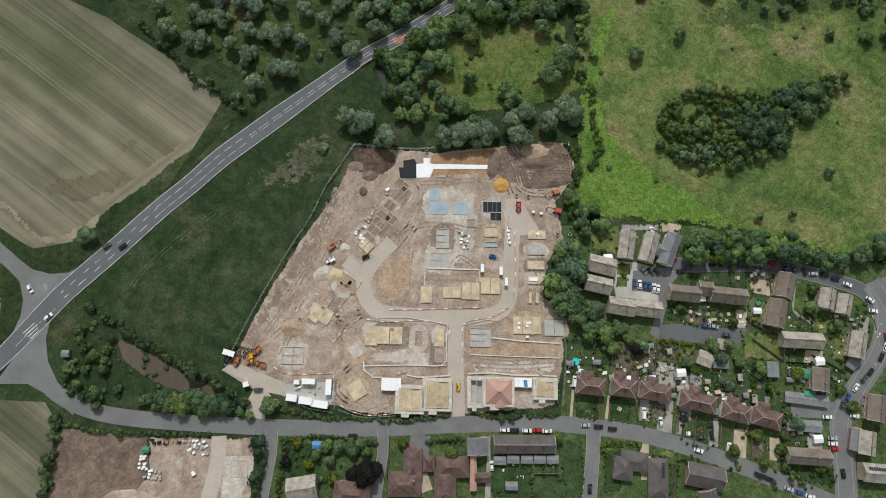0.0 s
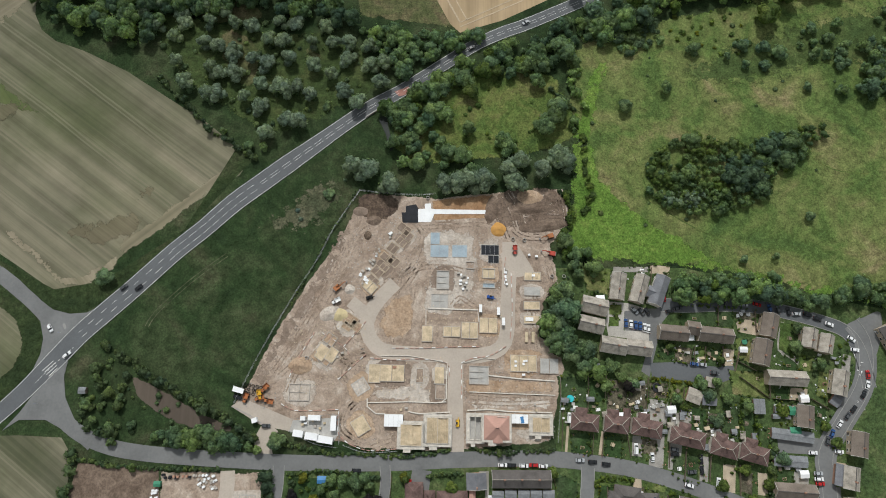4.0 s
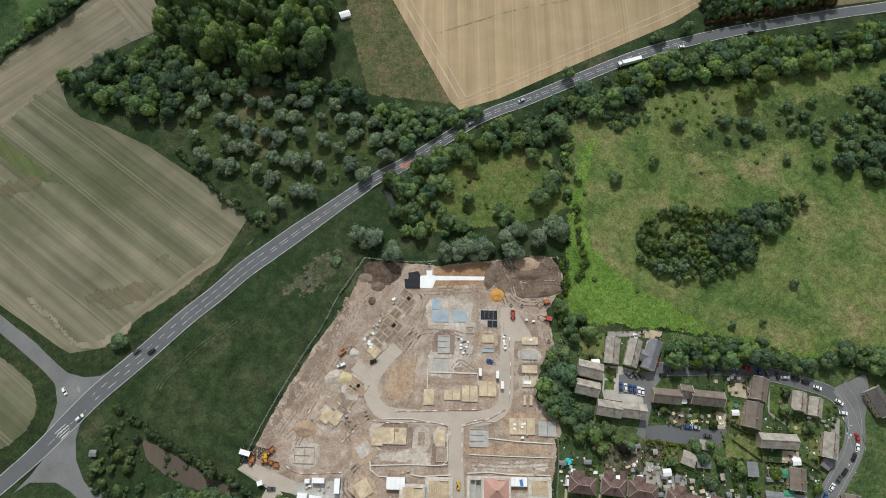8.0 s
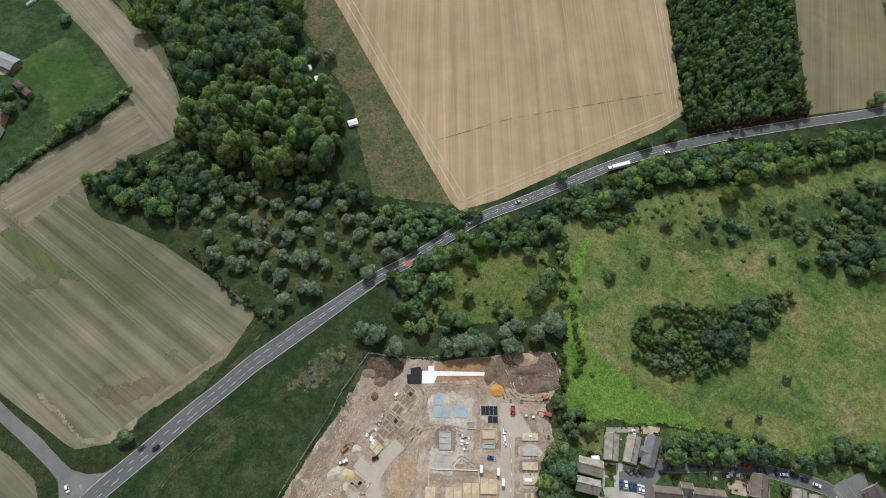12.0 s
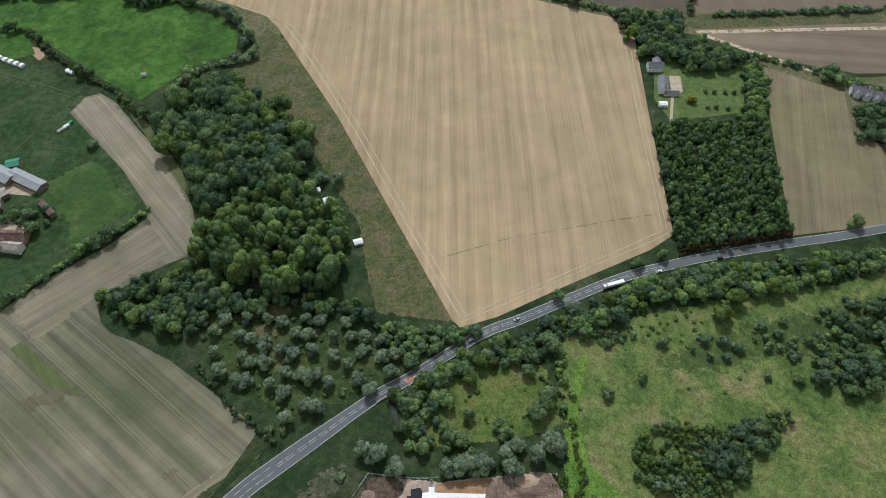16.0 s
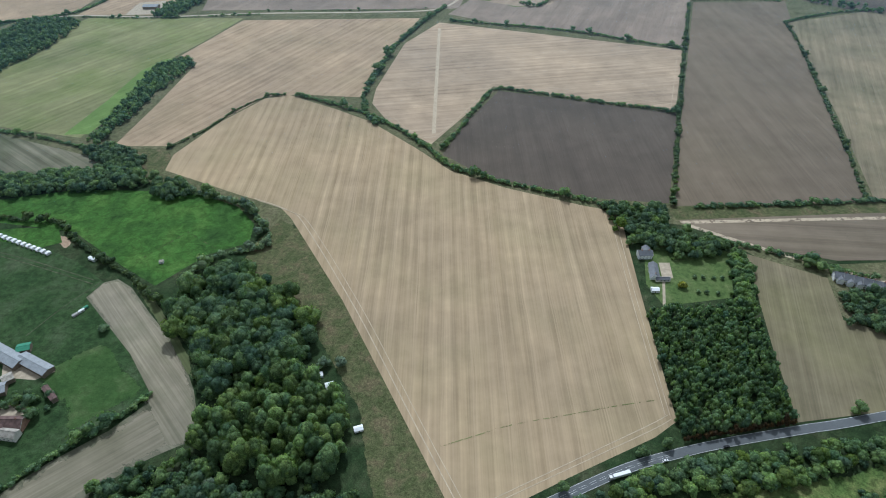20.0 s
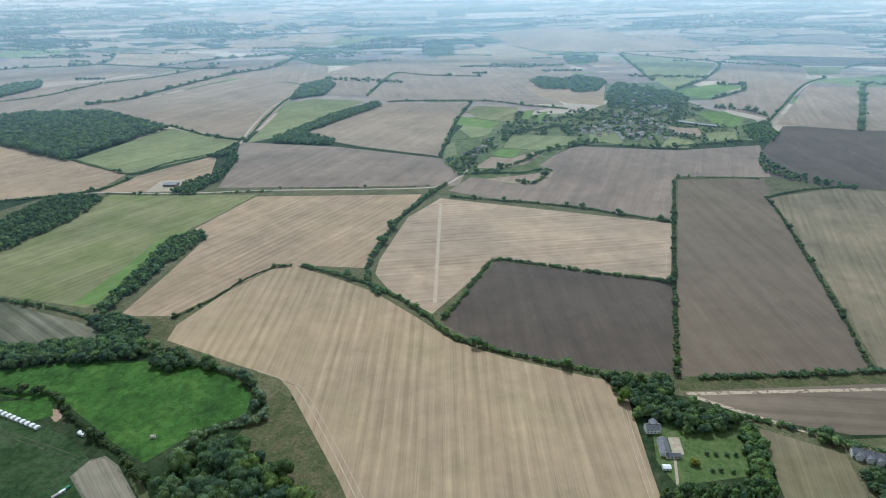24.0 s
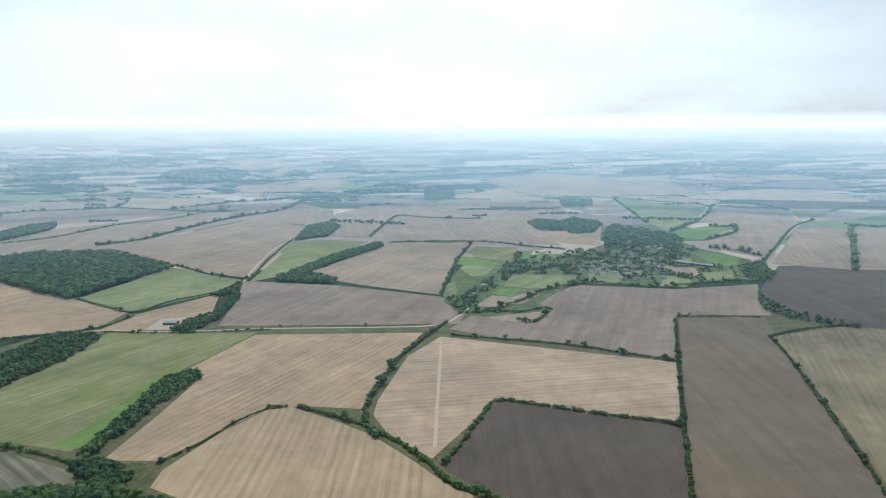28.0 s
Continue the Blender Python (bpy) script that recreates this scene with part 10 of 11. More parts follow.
for pts in ([(-78.5, -0.4), (-71.7, -3.4), (-58.4, -3.1), (-50.4, -2.5)], [(-49.9, -3.0), (-49.9, -12.8), (-44.3, -18.4), (-33.6, -21.5), (-20.5, -20.4)], [(-35.6, 22.8), (-24.7, 22.0), (-11.2, 22.8), (2.4, 21.2), (3.9, 14.5)], [(10.0, 21.4), (15.9, 23.9), (24.0, 25.2), (32.1, 30.0)], [(10.0, 20.0), (10.2, 4.1)], [(34.9, 67.6), (35.4, 47.9), (34.3, 34.1)], [(-24.9, 27.9), (-11.3, 28.2), (5.0, 29.1), (18.5, 29.7)],
            [(-60.6, 34.8), (-49.4, 28.2), (-46.5, 24.2)], [(-75.5, 12.9), (-70.8, 23.7), (-64.7, 34.7)], [(-49.4, 28.2), (-39.1, 40.8)], [(-51.2, 12.0), (-38.3, 24.4)], [(31.6, 61.9), (31.5, 70.4), (32.1, 76.2)]):
    barrier(pts)


def mesh_fence(pts, label, step=3.5, h=2.0):
    e = tagged(new("site_fence"), label, "fence")
    line = curve(pts, step)
    e.matrix_basis = pose(*line[0], 0.2)
    for (ax, ay), (bx, by) in zip(line, line[1:]):
        l, a = math.hypot(bx - ax, by - ay), math.degrees(math.atan2(by - ay, bx - ax))
        mx, my = (ax + bx) / 2 - line[0][0], (ay + by) / 2 - line[0][1]
        for z in (0.2, 1.0, h):
            bit("rail", e, STEEL, mx, my, z, round(l, 1), 0.06, 0.06, a)
        bit("post", e, STEEL, ax - line[0][0], ay - line[0][1], h / 2, 0.08, 0.08, h, a)
        bit("foot", e, CONCRETE, ax - line[0][0], ay - line[0][1], 0.06, 0.6, 0.22, 0.12, a + 90)


mesh_fence([(-45.7, 111.0), (-53.1, 98.3), (-59.5, 87.2), (-65.7, 72.6), (-73.2, 59.6), (-79.3, 48.2), (-87.7, 31.5), (-94.6, 16.5), (-101.7, -0.9)], "steel mesh fence along the rough grass")
mesh_fence([(-45.7, 111.0), (-30.8, 109.5), (-13.6, 109.0), (-5.1, 110.1)], "steel mesh fence behind the trees")
mesh_fence([(-102.4, -2.2), (-92.7, -6.5), (-85.7, -11.0)], "steel mesh fence at the yard")
mesh_fence([(-73.6, -13.3), (-61.4, -18.7), (-49.4, -20.5)], "steel mesh fence behind the cabins")
mesh_fence([(-72.7, -7.6), (-58.2, -5.7), (-49.7, -5.6), (-49.0, -19.2)], "steel mesh fence round the compound")
mesh_fence([(59.1, 15.7), (58.9, 2.5), (57.3, -15.7)], "steel mesh fence beside the gardens")
mesh_fence([(-46.9, -19.2), (-36.2, -22.3), (-20.4, -21.4)], "steel mesh fence along the hedge")


# ---- the building site: plant and stores ----
def cabin(p, L, D, turn, material, label, h=2.6):
    e = tagged(new("site_cabin"), label, "cabin")
    e.matrix_basis = pose(*p, 0.36, 0, 0, turn)
    part("body", box(B(), 0, 0, h / 2, L, D, h, 0, 0.05), material, e)
    bit("roof", e, WHITEFILM, 0, 0, h + 0.05, L + 0.1, D + 0.1, 0.12)
    for k in (-0.3, 0.3):
        bit("window", e, GLASS, k * L, -D / 2 - 0.02, 1.6, 1.0, 0.06, 0.9)
    bit("door", e, STEEL, 0, -D / 2 - 0.02, 1.05, 0.9, 0.06, 2.0)


for p, l, d, a, mt, lb in (([(-68.8, -14.2)][0], 4.8, 3.0, -6, WHITE, "white site cabin in the compound"), ([(-62.1, -15.4)][0], 6.4, 3.2, -8, WHITE, "white site cabin in the compound"), ([(-55.5, -16.8)][0], 7.4, 3.2, -8, WHITE, "long white site cabin in the compound"),
                           ([(-61.4, -6.6)][0], 6.0, 2.5, 0, WHITE, "white storage container in the compound"), ([(-66.9, -7.0)][0], 2.4, 2.0, 0, WHITE, "small white store in the compound"), ([(-51.9, -9.0)][0], 2.6, 7.0, 0, CONCRETE, "grey storage container in the compound"),
                           ([(-99.6, 5.7)][0], 5.4, 2.4, -15, OLDWOOD, "brown storage container beside the yard"), ([(-90.4, -8.5)][0], 2.6, 2.2, 20, WHITE, "small white gate cabin")):
    cabin(p, l, d, a, mt, lb)
tagged(slab("yard_slab", [(-72.2, -8.1), (-49.7, -6.3), (-49.3, -14.1), (-52.2, -18.5), (-73.6, -13.3)], 0.36, CONCRETE, thick=0.1), "grey concrete compound floor", "yard", kind="structure")


def excavator(p, turn, paint, label):
    e = tagged(new("excavator"), label, "excavator")
    e.matrix_basis = pose(*p, 0.25, 0, 0, turn)
    for s in (1, -1):
        part("track", box(B(), 0, s * 1.0, 0.4, 3.6, 0.6, 0.8, 0, 0.25), RUBBER, e)
    part("body", box(B(), -0.5, 0, 1.4, 3.0, 2.4, 1.1, 0, 0.15), paint, e)
    cab = part("cab", box(B(), 0.6, 0.7, 2.1, 1.3, 0.9, 1.5, 0, 0.08), paint, e)
    bit("window", cab, GLASS, 1.26, 0.7, 2.3, 0.04, 0.8, 0.9)
    part("counterweight", box(B(), -2.0, 0, 1.3, 0.6, 2.3, 1.0, 0, 0.2), STEEL, e)
    o = part("boom", box(B(), 1.8, 0, 0, 4.0, 0.4, 0.5, 0, 0.05), paint, e)
    o.matrix_basis = pose(0.4, -0.3, 1.6, 0, -28, 0)
    o = part("arm", box(B(), 1.2, 0, 0, 2.6, 0.32, 0.36, 0, 0.05), paint, e)
    o.matrix_basis = pose(3.8, -0.3, 3.5, 0, 55, 0)
    o = part("bucket", box(B(), 0, 0, 0, 0.9, 1.0, 0.8, 0, 0.2), STEEL, e)
    o.matrix_basis = pose(5.3, -0.3, 1.0)


def dumper(p, turn, paint, label, name="dumper"):
    e = tagged(new(name), label, name.replace("_", " "))
    e.matrix_basis = pose(*p, 0.35, 0, 0, turn)
    bm = B()
    v = [bm.verts.new((x, y, z)) for x, y, z in ((0.1, -0.9, 0.9), (2.2, -0.9, 0.9), (2.2, 0.9, 0.9), (0.1, 0.9, 0.9), (-0.2, -1.2, 1.9), (2.7, -1.2, 1.7), (2.7, 1.2, 1.7), (-0.2, 1.2, 1.9))]
    for f in ((0, 3, 2, 1), (0, 1, 5, 4), (1, 2, 6, 5), (2, 3, 7, 6), (3, 0, 4, 7)):
        bm.faces.new([v[i] for i in f])
    part("skip", bm, paint, e)
    part("engine_cover", box(B(), -1.3, 0, 1.0, 1.6, 1.5, 0.9, 0, 0.12), paint, e)
    bit("seat", e, RUBBER, -0.5, 0, 1.4, 0.5, 0.5, 0.5)
    for x, y in ((-0.25, -0.7), (-0.25, 0.7), (-0.9, -0.7), (-0.9, 0.7)):
        bit("roll_bar", e, STEEL, x, y, 1.9, 0.08, 0.08, 1.5)
    for x in (1.2, -1.4):
        for s in (1, -1):
            w = part("wheel", rod(B(), 0, 0, 0, 0.55, 0.45, "y", 14), RUBBER, e)
            w.matrix_basis = pose(x, s * 1.0, 0.55)


def telehandler(p, turn, paint, label):
    e = tagged(new("telehandler"), label, "telehandler")
    e.matrix_basis = pose(*p, 0.36, 0, 0, turn) @ Matrix.Scale(0.82, 4)
    part("body", box(B(), -0.3, 0, 1.0, 4.2, 1.9, 0.8, 0, 0.12), paint, e)
    cab = part("cab", box(B(), -0.2, 0.55, 1.8, 1.3, 0.8, 1.2, 0, 0.08), GLASS, e)
    o = part("boom", box(B(), 1.4, 0, 0, 5.0, 0.36, 0.4, 0, 0.05), paint, e)
    o.matrix_basis = pose(-0.8, -0.45, 1.9, 0, 8, 0)
    for s in (0.35, -0.35):
        bit("fork", e, STEEL, 3.9, s - 0.4, 0.4, 1.2, 0.12, 0.08)
    for x in (1.3, -1.6):
        for s in (1, -1):
            w = part("wheel", rod(B(), 0, 0, 0, 0.6, 0.45, "y", 14), RUBBER, e)
            w.matrix_basis = pose(x, s * 0.95, 0.6)


excavator([(55.9, 78.4)][0], 170, REDIRON, "red tracked excavator on bare earth")
excavator([(55.2, 87.7)][0], 200, ORANGEIRON, "orange tracked excavator beside the bank")
dumper([(36.9, 79.7)][0], 90, REDIRON, "red site dumper on the haul road")
telehandler([(8.5, -7.5)][0], 90, YELLOWIRON, "yellow telehandler on the site entrance road")
telehandler([(24.4, 54.7)][0], -12, BLUEIRON, "blue telehandler beside the foundations")
excavator([(-54.3, 58.0)][0], 40, ORANGEIRON, "orange excavator beside the mixing plant")
dumper([(-54.7, 51.0)][0], 30, WHITE, "white mixer wagon beside the haul road")
telehandler([(-37.4, 53.3)][0], 20, RUBBER, "black loader at the end of the haul road")
for q, a in (([(-96.1, 1.8)][0], 70), ([(-89.4, 2.0)][0], 20), ([(-84.8, 0.8)][0], -10), ([(-87.1, 6.8)][0], 50)):
    dumper(q, a, ORANGEIRON, "orange site dumper parked by the yard")
dumper([(-89.3, 3.6)][0], 100, YELLOWIRON, "yellow site dumper parked by the yard")
car("k", [(-100.1, 2.3)][0], -20, 0.36)
car("d", [(-84.9, -11.0)][0], 0, 0.36)


def ring(p, r, label, material=CONCRETE, h=1.0, name="manhole_ring", z=0.25):
    bm = B()
    for rr in (r, r * 0.8):
        bmesh.ops.create_cone(bm, cap_ends=False, segments=20, radius1=rr, radius2=rr, depth=h, matrix=Matrix.Translation((0, 0, h / 2)))
    ring_top = [v for v in bm.verts if v.co.z > h * 0.9]
    out, inn = [v for v in ring_top if v.co.xy.length > r * 0.9], [v for v in ring_top if v.co.xy.length <= r * 0.9]
    key = lambda v: math.atan2(v.co.y, v.co.x)
    out.sort(key=key)
    inn.sort(key=key)
    for i in range(len(out)):
        bm.faces.new([out[i - 1], out[i], inn[i], inn[i - 1]])
    o = tagged(part(name, bm, material), label, "ring")
    o.matrix_basis = pose(*p, z)


for q in [(56.0, 66.4), (62.2, 66.5), (36.0, 85.8), (41.9, 85.4), (-9.3, 107.6), (-67.5, 22.2)]:
    ring(q, 0.9, "concrete drainage ring standing on bare earth")
trng = random.Random(3)
for i in range(13):
    (x, y) = [(-93.3, 6.6)][0]
    ring((x + (i % 5) * 1.9 - 3.5 + trng.uniform(-0.3, 0.3), y - (i // 5) * 2.0 + 2 - (i % 5) * 0.35), 0.75, "black drainage pipe coil stacked in the yard", RUBBER, 0.7, "pipe_coil")


def heap(p, r, h, material, label, name="earth_mound", seed=1, stretch=1.0, turn=0.0):
    bm = B()
    n = 26
    rings = []
    for j in range(9):
        t = j / 8
        row = []
        for i in range(n):
            a = 2 * math.pi * i / n
            k = 1 + 0.16 * noise.noise(Vector((math.cos(a) * 1.5 + seed * 7, math.sin(a) * 1.5, t * 2)))
            z = h * (1 - t) ** 0.8 * (1 + 0.25 * noise.noise(Vector((math.cos(a) * 2 * t, math.sin(a) * 2 * t, seed * 3.1))))
            row.append(bm.verts.new((r * t * k * math.cos(a) * stretch, r * t * k * math.sin(a), z if t < 1 else 0.0)))
        rings.append(row)
    for p0, p1 in zip(rings, rings[1:]):
        for i in range(n):
            bm.faces.new([p0[i - 1], p1[i - 1], p1[i], p0[i]])
    bmesh.ops.remove_doubles(bm, verts=bm.verts[:], dist=0.001)
    o = tagged(part(name, bm, material), label, "heap")
    o.matrix_basis = pose(*p, 0.2, 0, 0, turn)


heap([(28.4, 90.9)][0], 4.0, 2.0, plain("bright_orange_sand", (0.5, 0.27, 0.08), 0.95, 3, 0.4, 0.15), "heap of bright orange sand")
heap([(-57.7, 44.8)][0], 3.6, 1.6, CHALK, "heap of pale gravel", seed=2, stretch=1.6, turn=30)
heap([(-52.4, 44.1)][0], 3.4, 1.4, plain("yellow_sand", (0.5, 0.42, 0.25), 0.95, 3, 0.4, 0.12), "heap of yellow sand", seed=3, stretch=1.3)
heap([(-70.5, 18.3)][0], 4.6, 1.8, ORANGE, "heap of brown subsoil", seed=4, stretch=1.3)
heap([(-37.3, 94.5)][0], 2.8, 1.2, SOIL, "heap of dark topsoil", seed=5, stretch=1.5)
heap([(-40.3, 86.2)][0], 2.6, 1.3, DARKSOIL, "heap of dark topsoil", seed=6, stretch=0.8)
heap([(-44.6, 99.3)][0], 2.8, 0.9, TRAMPLED, "heap of sandy subsoil", seed=7, stretch=1.5)
heap([(51.9, 93.5)][0], 3.4, 1.6, SOIL, "long dark bank of dug earth", seed=8, stretch=4.2, turn=8)
heap([(24.7, 101.8)][0], 3.6, 1.5, SOIL, "brown bank at the end of the cutting", seed=9, stretch=2.2, turn=80)
heap([(46.3, 102.9)][0], 3.0, 1.2, SOIL, "ridge of dug brown earth", seed=10, stretch=4.0, turn=5)
heap([(44.9, 109.4)][0], 4.0, 1.2, ORANGE, "heap of pinkish subsoil", seed=11, stretch=1.8)
heap([(-48.1, 57.3)][0], 2.8, 1.4, CHALK, "heap of pale aggregate", seed=12)
heap([(-140.4, -64.5)][0], 9.0, 2.6, SANDY, "broad heap of pale sand in the storage yard", seed=13, stretch=1.5)


def pallet(p, turn, material, label, L=1.2, D=1.0, H=0.9, name="pallet_stack", wrap=True, z=0.25):
    k = (material.name, L, D, H)
    e = tagged(new(name), label, "pallet", "stacked materials")
    e.matrix_basis = pose(*p, z, 0, 0, turn)
    bit("pallet_base", e, OLDWOOD, 0, 0, 0.08, L, D, 0.14)
    bit("load", e, material, 0, 0, 0.15 + H / 2, L * 0.96, D * 0.96, H, 0, 0.04)


prng = random.Random(14)


def stores(poly, gap, kinds, turn, keep=0.8, z=0.25):
    for x, y in scatter(poly, gap, prng):
        if prng.random() < keep:
            mt, lb = prng.choice(kinds)
            pallet((x, y), turn + prng.uniform(-9, 9), mt, lb, prng.choice([1.1, 1.3, 1.6]), 1.1, prng.choice([0.6, 0.9, 1.2]), z=z)


BK = (BLOCK, "pallet of grey concrete blocks")
WP = (WHITEFILM, "pallet of blocks wrapped in white film")
TB = (TIMBER, "stack of pale timber on a pallet")
BR = (BRICK, "pallet of red bricks")
stores([(7.6, 67.6), (12.6, 67.7), (13.3, 58.7), (10.0, 56.9), (8.3, 61.4)], 1.9, [BK, WP, BK], 10)
stores([(-44.2, 67.3), (-40.4, 69.4), (-34.7, 79.9), (-31.8, 78.2), (-37.6, 68.3), (-43.0, 65.4)], 1.9, [BK, WP, BK], -45)
stores([(-44.4, 65.9), (-40.3, 66.6), (-38.6, 60.3), (-42.7, 60.3)], 2.2, [WP, BK], -40)
stores([(-31.0, 86.4), (-27.2, 89.4), (-25.4, 87.7), (-29.2, 84.1)], 1.8, [WP, BK], -42)
stores([(31.5, 70.4), (32.7, 70.4), (32.7, 54.8), (31.6, 54.8)], 1.5, [BK, WP], 0)
stores([(-0.4, 89.4), (3.9, 89.5), (3.9, 85.7), (-0.3, 85.6)], 2.4, [TB, WP], 90, 0.5)
stores([(-59.7, 19.9), (-49.4, 28.2), (-45.9, 24.2), (-55.5, 16.0)], 3.6, [BK, WP, BR, TB], 20, 0.4)
stores([(-23.0, 49.4), (-13.3, 49.7), (-12.8, 30.4), (-22.3, 30.2)], 6.0, [TB, BR], 20, 0.15)
stores([(-68.7, -8.0), (-54.1, -7.7), (-53.9, -11.6), (-68.4, -11.9)], 2.2, [BK, WP, TB], 5, 0.5, 0.37)
stores([(33.5, 0.6), (54.9, 3.7), (54.9, -0.3), (33.5, -2.0)], 3.4, [BK, TB, WP], 5, 0.4)
stores([(-37.2, -0.9), (2.8, 0.8), (2.9, -1.9), (-37.1, -3.5)], 4.5, [BK, TB, WP, BR], 5, 0.35)
stores([(26.7, 20.4), (56.4, 16.2), (56.4, 14.0), (26.8, 17.2)], 4.0, [WP, BK], 5, 0.4)
stores([(43.3, 78.7), (49.5, 78.9), (49.4, 73.1), (43.3, 73.0)], 2.6, [WP], 5, 0.5)
stores([(-117.9, -34.1), (-106.2, -33.8), (-105.0, -40.6), (-113.3, -40.7)], 1.75, [WP, WP, BK], 35, 0.95)
stores([(-138.1, -42.0), (-133.5, -41.4), (-132.6, -49.3), (-138.3, -49.4)], 1.8, [WP], 20, 0.9)
stores([(-132.8, -47.3), (-125.1, -47.7), (-125.2, -51.6), (-134.0, -51.3)], 1.8, [WP, BK], 10, 0.85)
stores([(-117.2, -49.0), (-109.5, -48.1), (-109.7, -51.8), (-116.0, -52.4)], 2.2, [WP, BK], 30, 0.7)
stores([(-132.3, -33.6), (-119.2, -33.6), (-118.9, -36.6), (-132.0, -36.4)], 2.0, [BR, (BLACKFILM, "dark wrapped pallet of fittings")], 0, 0.85)
stores([(59.5, 5.1), (63.0, 7.3), (63.0, -7.9), (60.3, -7.9)], 2.4, [WP, (CONCRETE, "grey stack in a garden")], 5, 0.6)
for q in ([(42.5, 34.8)][0], [(45.8, 34.9)][0]):
    pallet(q, 88, TIMBER, "long stack of pale roof timber", 5.4, 1.5, 0.9)
for q in ([(19.2, 48.7)][0], [(28.3, 47.5)][0], [(30.8, 42.3)][0]):
    cabin(q, 1.4, 3.8, 0, WHITE, "white tool store beside the plots", 2.2)
shed(*[(-134.1, -38.7)][0], 3.0, 2.4, 0, GREENIRON, GREENIRON, "small store under green tarpaulin sheeting", 1.8, "store")
tagged(slab("yard_slab", [(-98.2, -41.2), (-84.8, -40.4), (-85.2, -51.3), (-88.7, -56.2), (-89.3, -63.5), (-98.3, -63.7)], 0.36, CHALK, thick=0.1), "pale concrete slab in the storage yard", "yard", kind="structure")
tagged(ribbon("field_track", [(-101.6, -32.2), (-101.3, -44.2), (-104.7, -63.8)], 7.0, 0.34, SITEROAD, None, 4.0, 0.1), "pale stone track into the storage yard", "track", kind="structure")
footing([(-94.9, -42.8), (-87.1, -50.1)], "foundation marks in pale concrete", nx=2, ny=2, floor=CHALK, h=0.4, walls=CONCRETE)

# scattered rubble and offcuts
rr = random.Random(77)
bm = B()
cube = np.array([[x, y, z] for x in (-0.5, 0.5) for y in (-0.5, 0.5) for z in (-0.5, 0.5)])
cf = np.array([[0, 1, 3, 2], [4, 6, 7, 5], [0, 4, 5, 1], [2, 3, 7, 6], [0, 2, 6, 4], [1, 5, 7, 3]])
bm.free()


def litter(name, poly, gap, lo, hi, material, label, keep=0.5, z=0.28, clump=0.0):
    vs, fs, n = [], [], 0
    for x, y in scatter(poly, gap, rr):
        if rr.random() < keep and (not clump or noise.noise(Vector((x / clump, y / clump, len(label)))) > 0.26):
            a = rr.uniform(0, 6.28)
            s = np.array([rr.uniform(lo, hi), rr.uniform(lo, hi) * 0.6, rr.uniform(lo, hi) * 0.4])
            v = cube * s
            w = v.copy()
            w[:, 0], w[:, 1] = v[:, 0] * math.cos(a) - v[:, 1] * math.sin(a), v[:, 0] * math.sin(a) + v[:, 1] * math.cos(a)
            vs.append(w + np.array([x, y, z + s[2] * 0.4]))
            fs.append(cf + n)
            n += 8
    if vs:
        tagged(raw(name, np.concatenate(vs), np.concatenate(fs), material), label, "debris", kind="stuff")


for poly, mt, lb in (([(-46.9, 89.0), (-24.7, 98.3), (-13.2, 92.7), (-12.5, 69.5), (-23.3, 60.7), (-45.4, 57.4), (-51.5, 68.6)], CONCRETE, "scattered broken blocks and offcuts"), ([(-13.1, 89.7), (29.3, 90.7), (29.4, 50.6), (-9.2, 49.7)], CONCRETE, "scattered blocks and offcuts"), ([(-38.3, 23.0), (3.7, 23.9), (4.5, -19.4), (-46.8, -20.5)], TIMBER, "scattered timber offcuts"),
                     ([(10.5, 22.7), (56.5, 23.7), (56.0, -15.8), (11.6, -16.7)], CONCRETE, "scattered blocks and offcuts"), ([(-77.2, 37.2), (-39.2, 43.5), (-37.8, 13.7), (-74.7, 2.3)], TIMBER, "scattered timber and rubble"), ([(-104.8, 9.6), (-83.4, 11.4), (-79.7, -3.1), (-101.0, -3.5)], STEEL, "scattered steel and pipes"), ([(-9.2, 49.7), (30.7, 50.6), (30.8, 29.9), (-8.6, 29.1)], TIMBER, "scattered boards round the plots")):
    litter("rubble", poly, 1.5, 0.15, 0.8, mt, lb, 0.3)

litter("clutter", [(59.9, 13.1), (102.1, 12.6), (101.5, -1.9), (60.2, -1.4)], 1.8, 0.35, 1.5, WHITE, "white clutter in back gardens", 0.5, 0.3, 4.5)
litter("clutter", [(102.1, 11.3), (147.2, 4.3), (146.0, -12.6), (101.2, -7.1)], 1.8, 0.35, 1.5, WHITE, "white clutter in back gardens", 0.5, 0.3, 4.5)
litter("clutter", [(102.1, 11.3), (163.3, 4.6), (161.6, -16.2), (101.2, -7.1)], 1.5, 0.25, 1.0, BRICK, "pots and bricks in back gardens", 0.5, 0.3, 4.5)
litter("clutter", [(108.5, 33.0), (147.9, 32.4), (146.4, 22.4), (108.6, 25.4)], 1.8, 0.35, 1.5, WHITE, "garden furniture and clutter", 0.5, 0.3, 4.5)
litter("clutter", [(166.7, 28.8), (211.7, 29.7), (205.1, -4.9), (165.1, -5.8)], 1.8, 0.35, 1.5, WHITE, "garden furniture and clutter", 0.5, 0.3, 4.5)
litter("clutter", [(166.7, 28.8), (211.7, 29.7), (205.1, -4.9), (165.1, -5.8)], 1.5, 0.25, 1.0, STEEL, "grey garden clutter and bins", 0.5, 0.3, 4.5)
litter("clutter", [(25.7, -41.6), (55.6, -41.0), (55.5, -48.4), (25.8, -49.0)], 1.8, 0.35, 1.5, WHITE, "clutter in terrace gardens", 0.5, 0.3, 4.5)
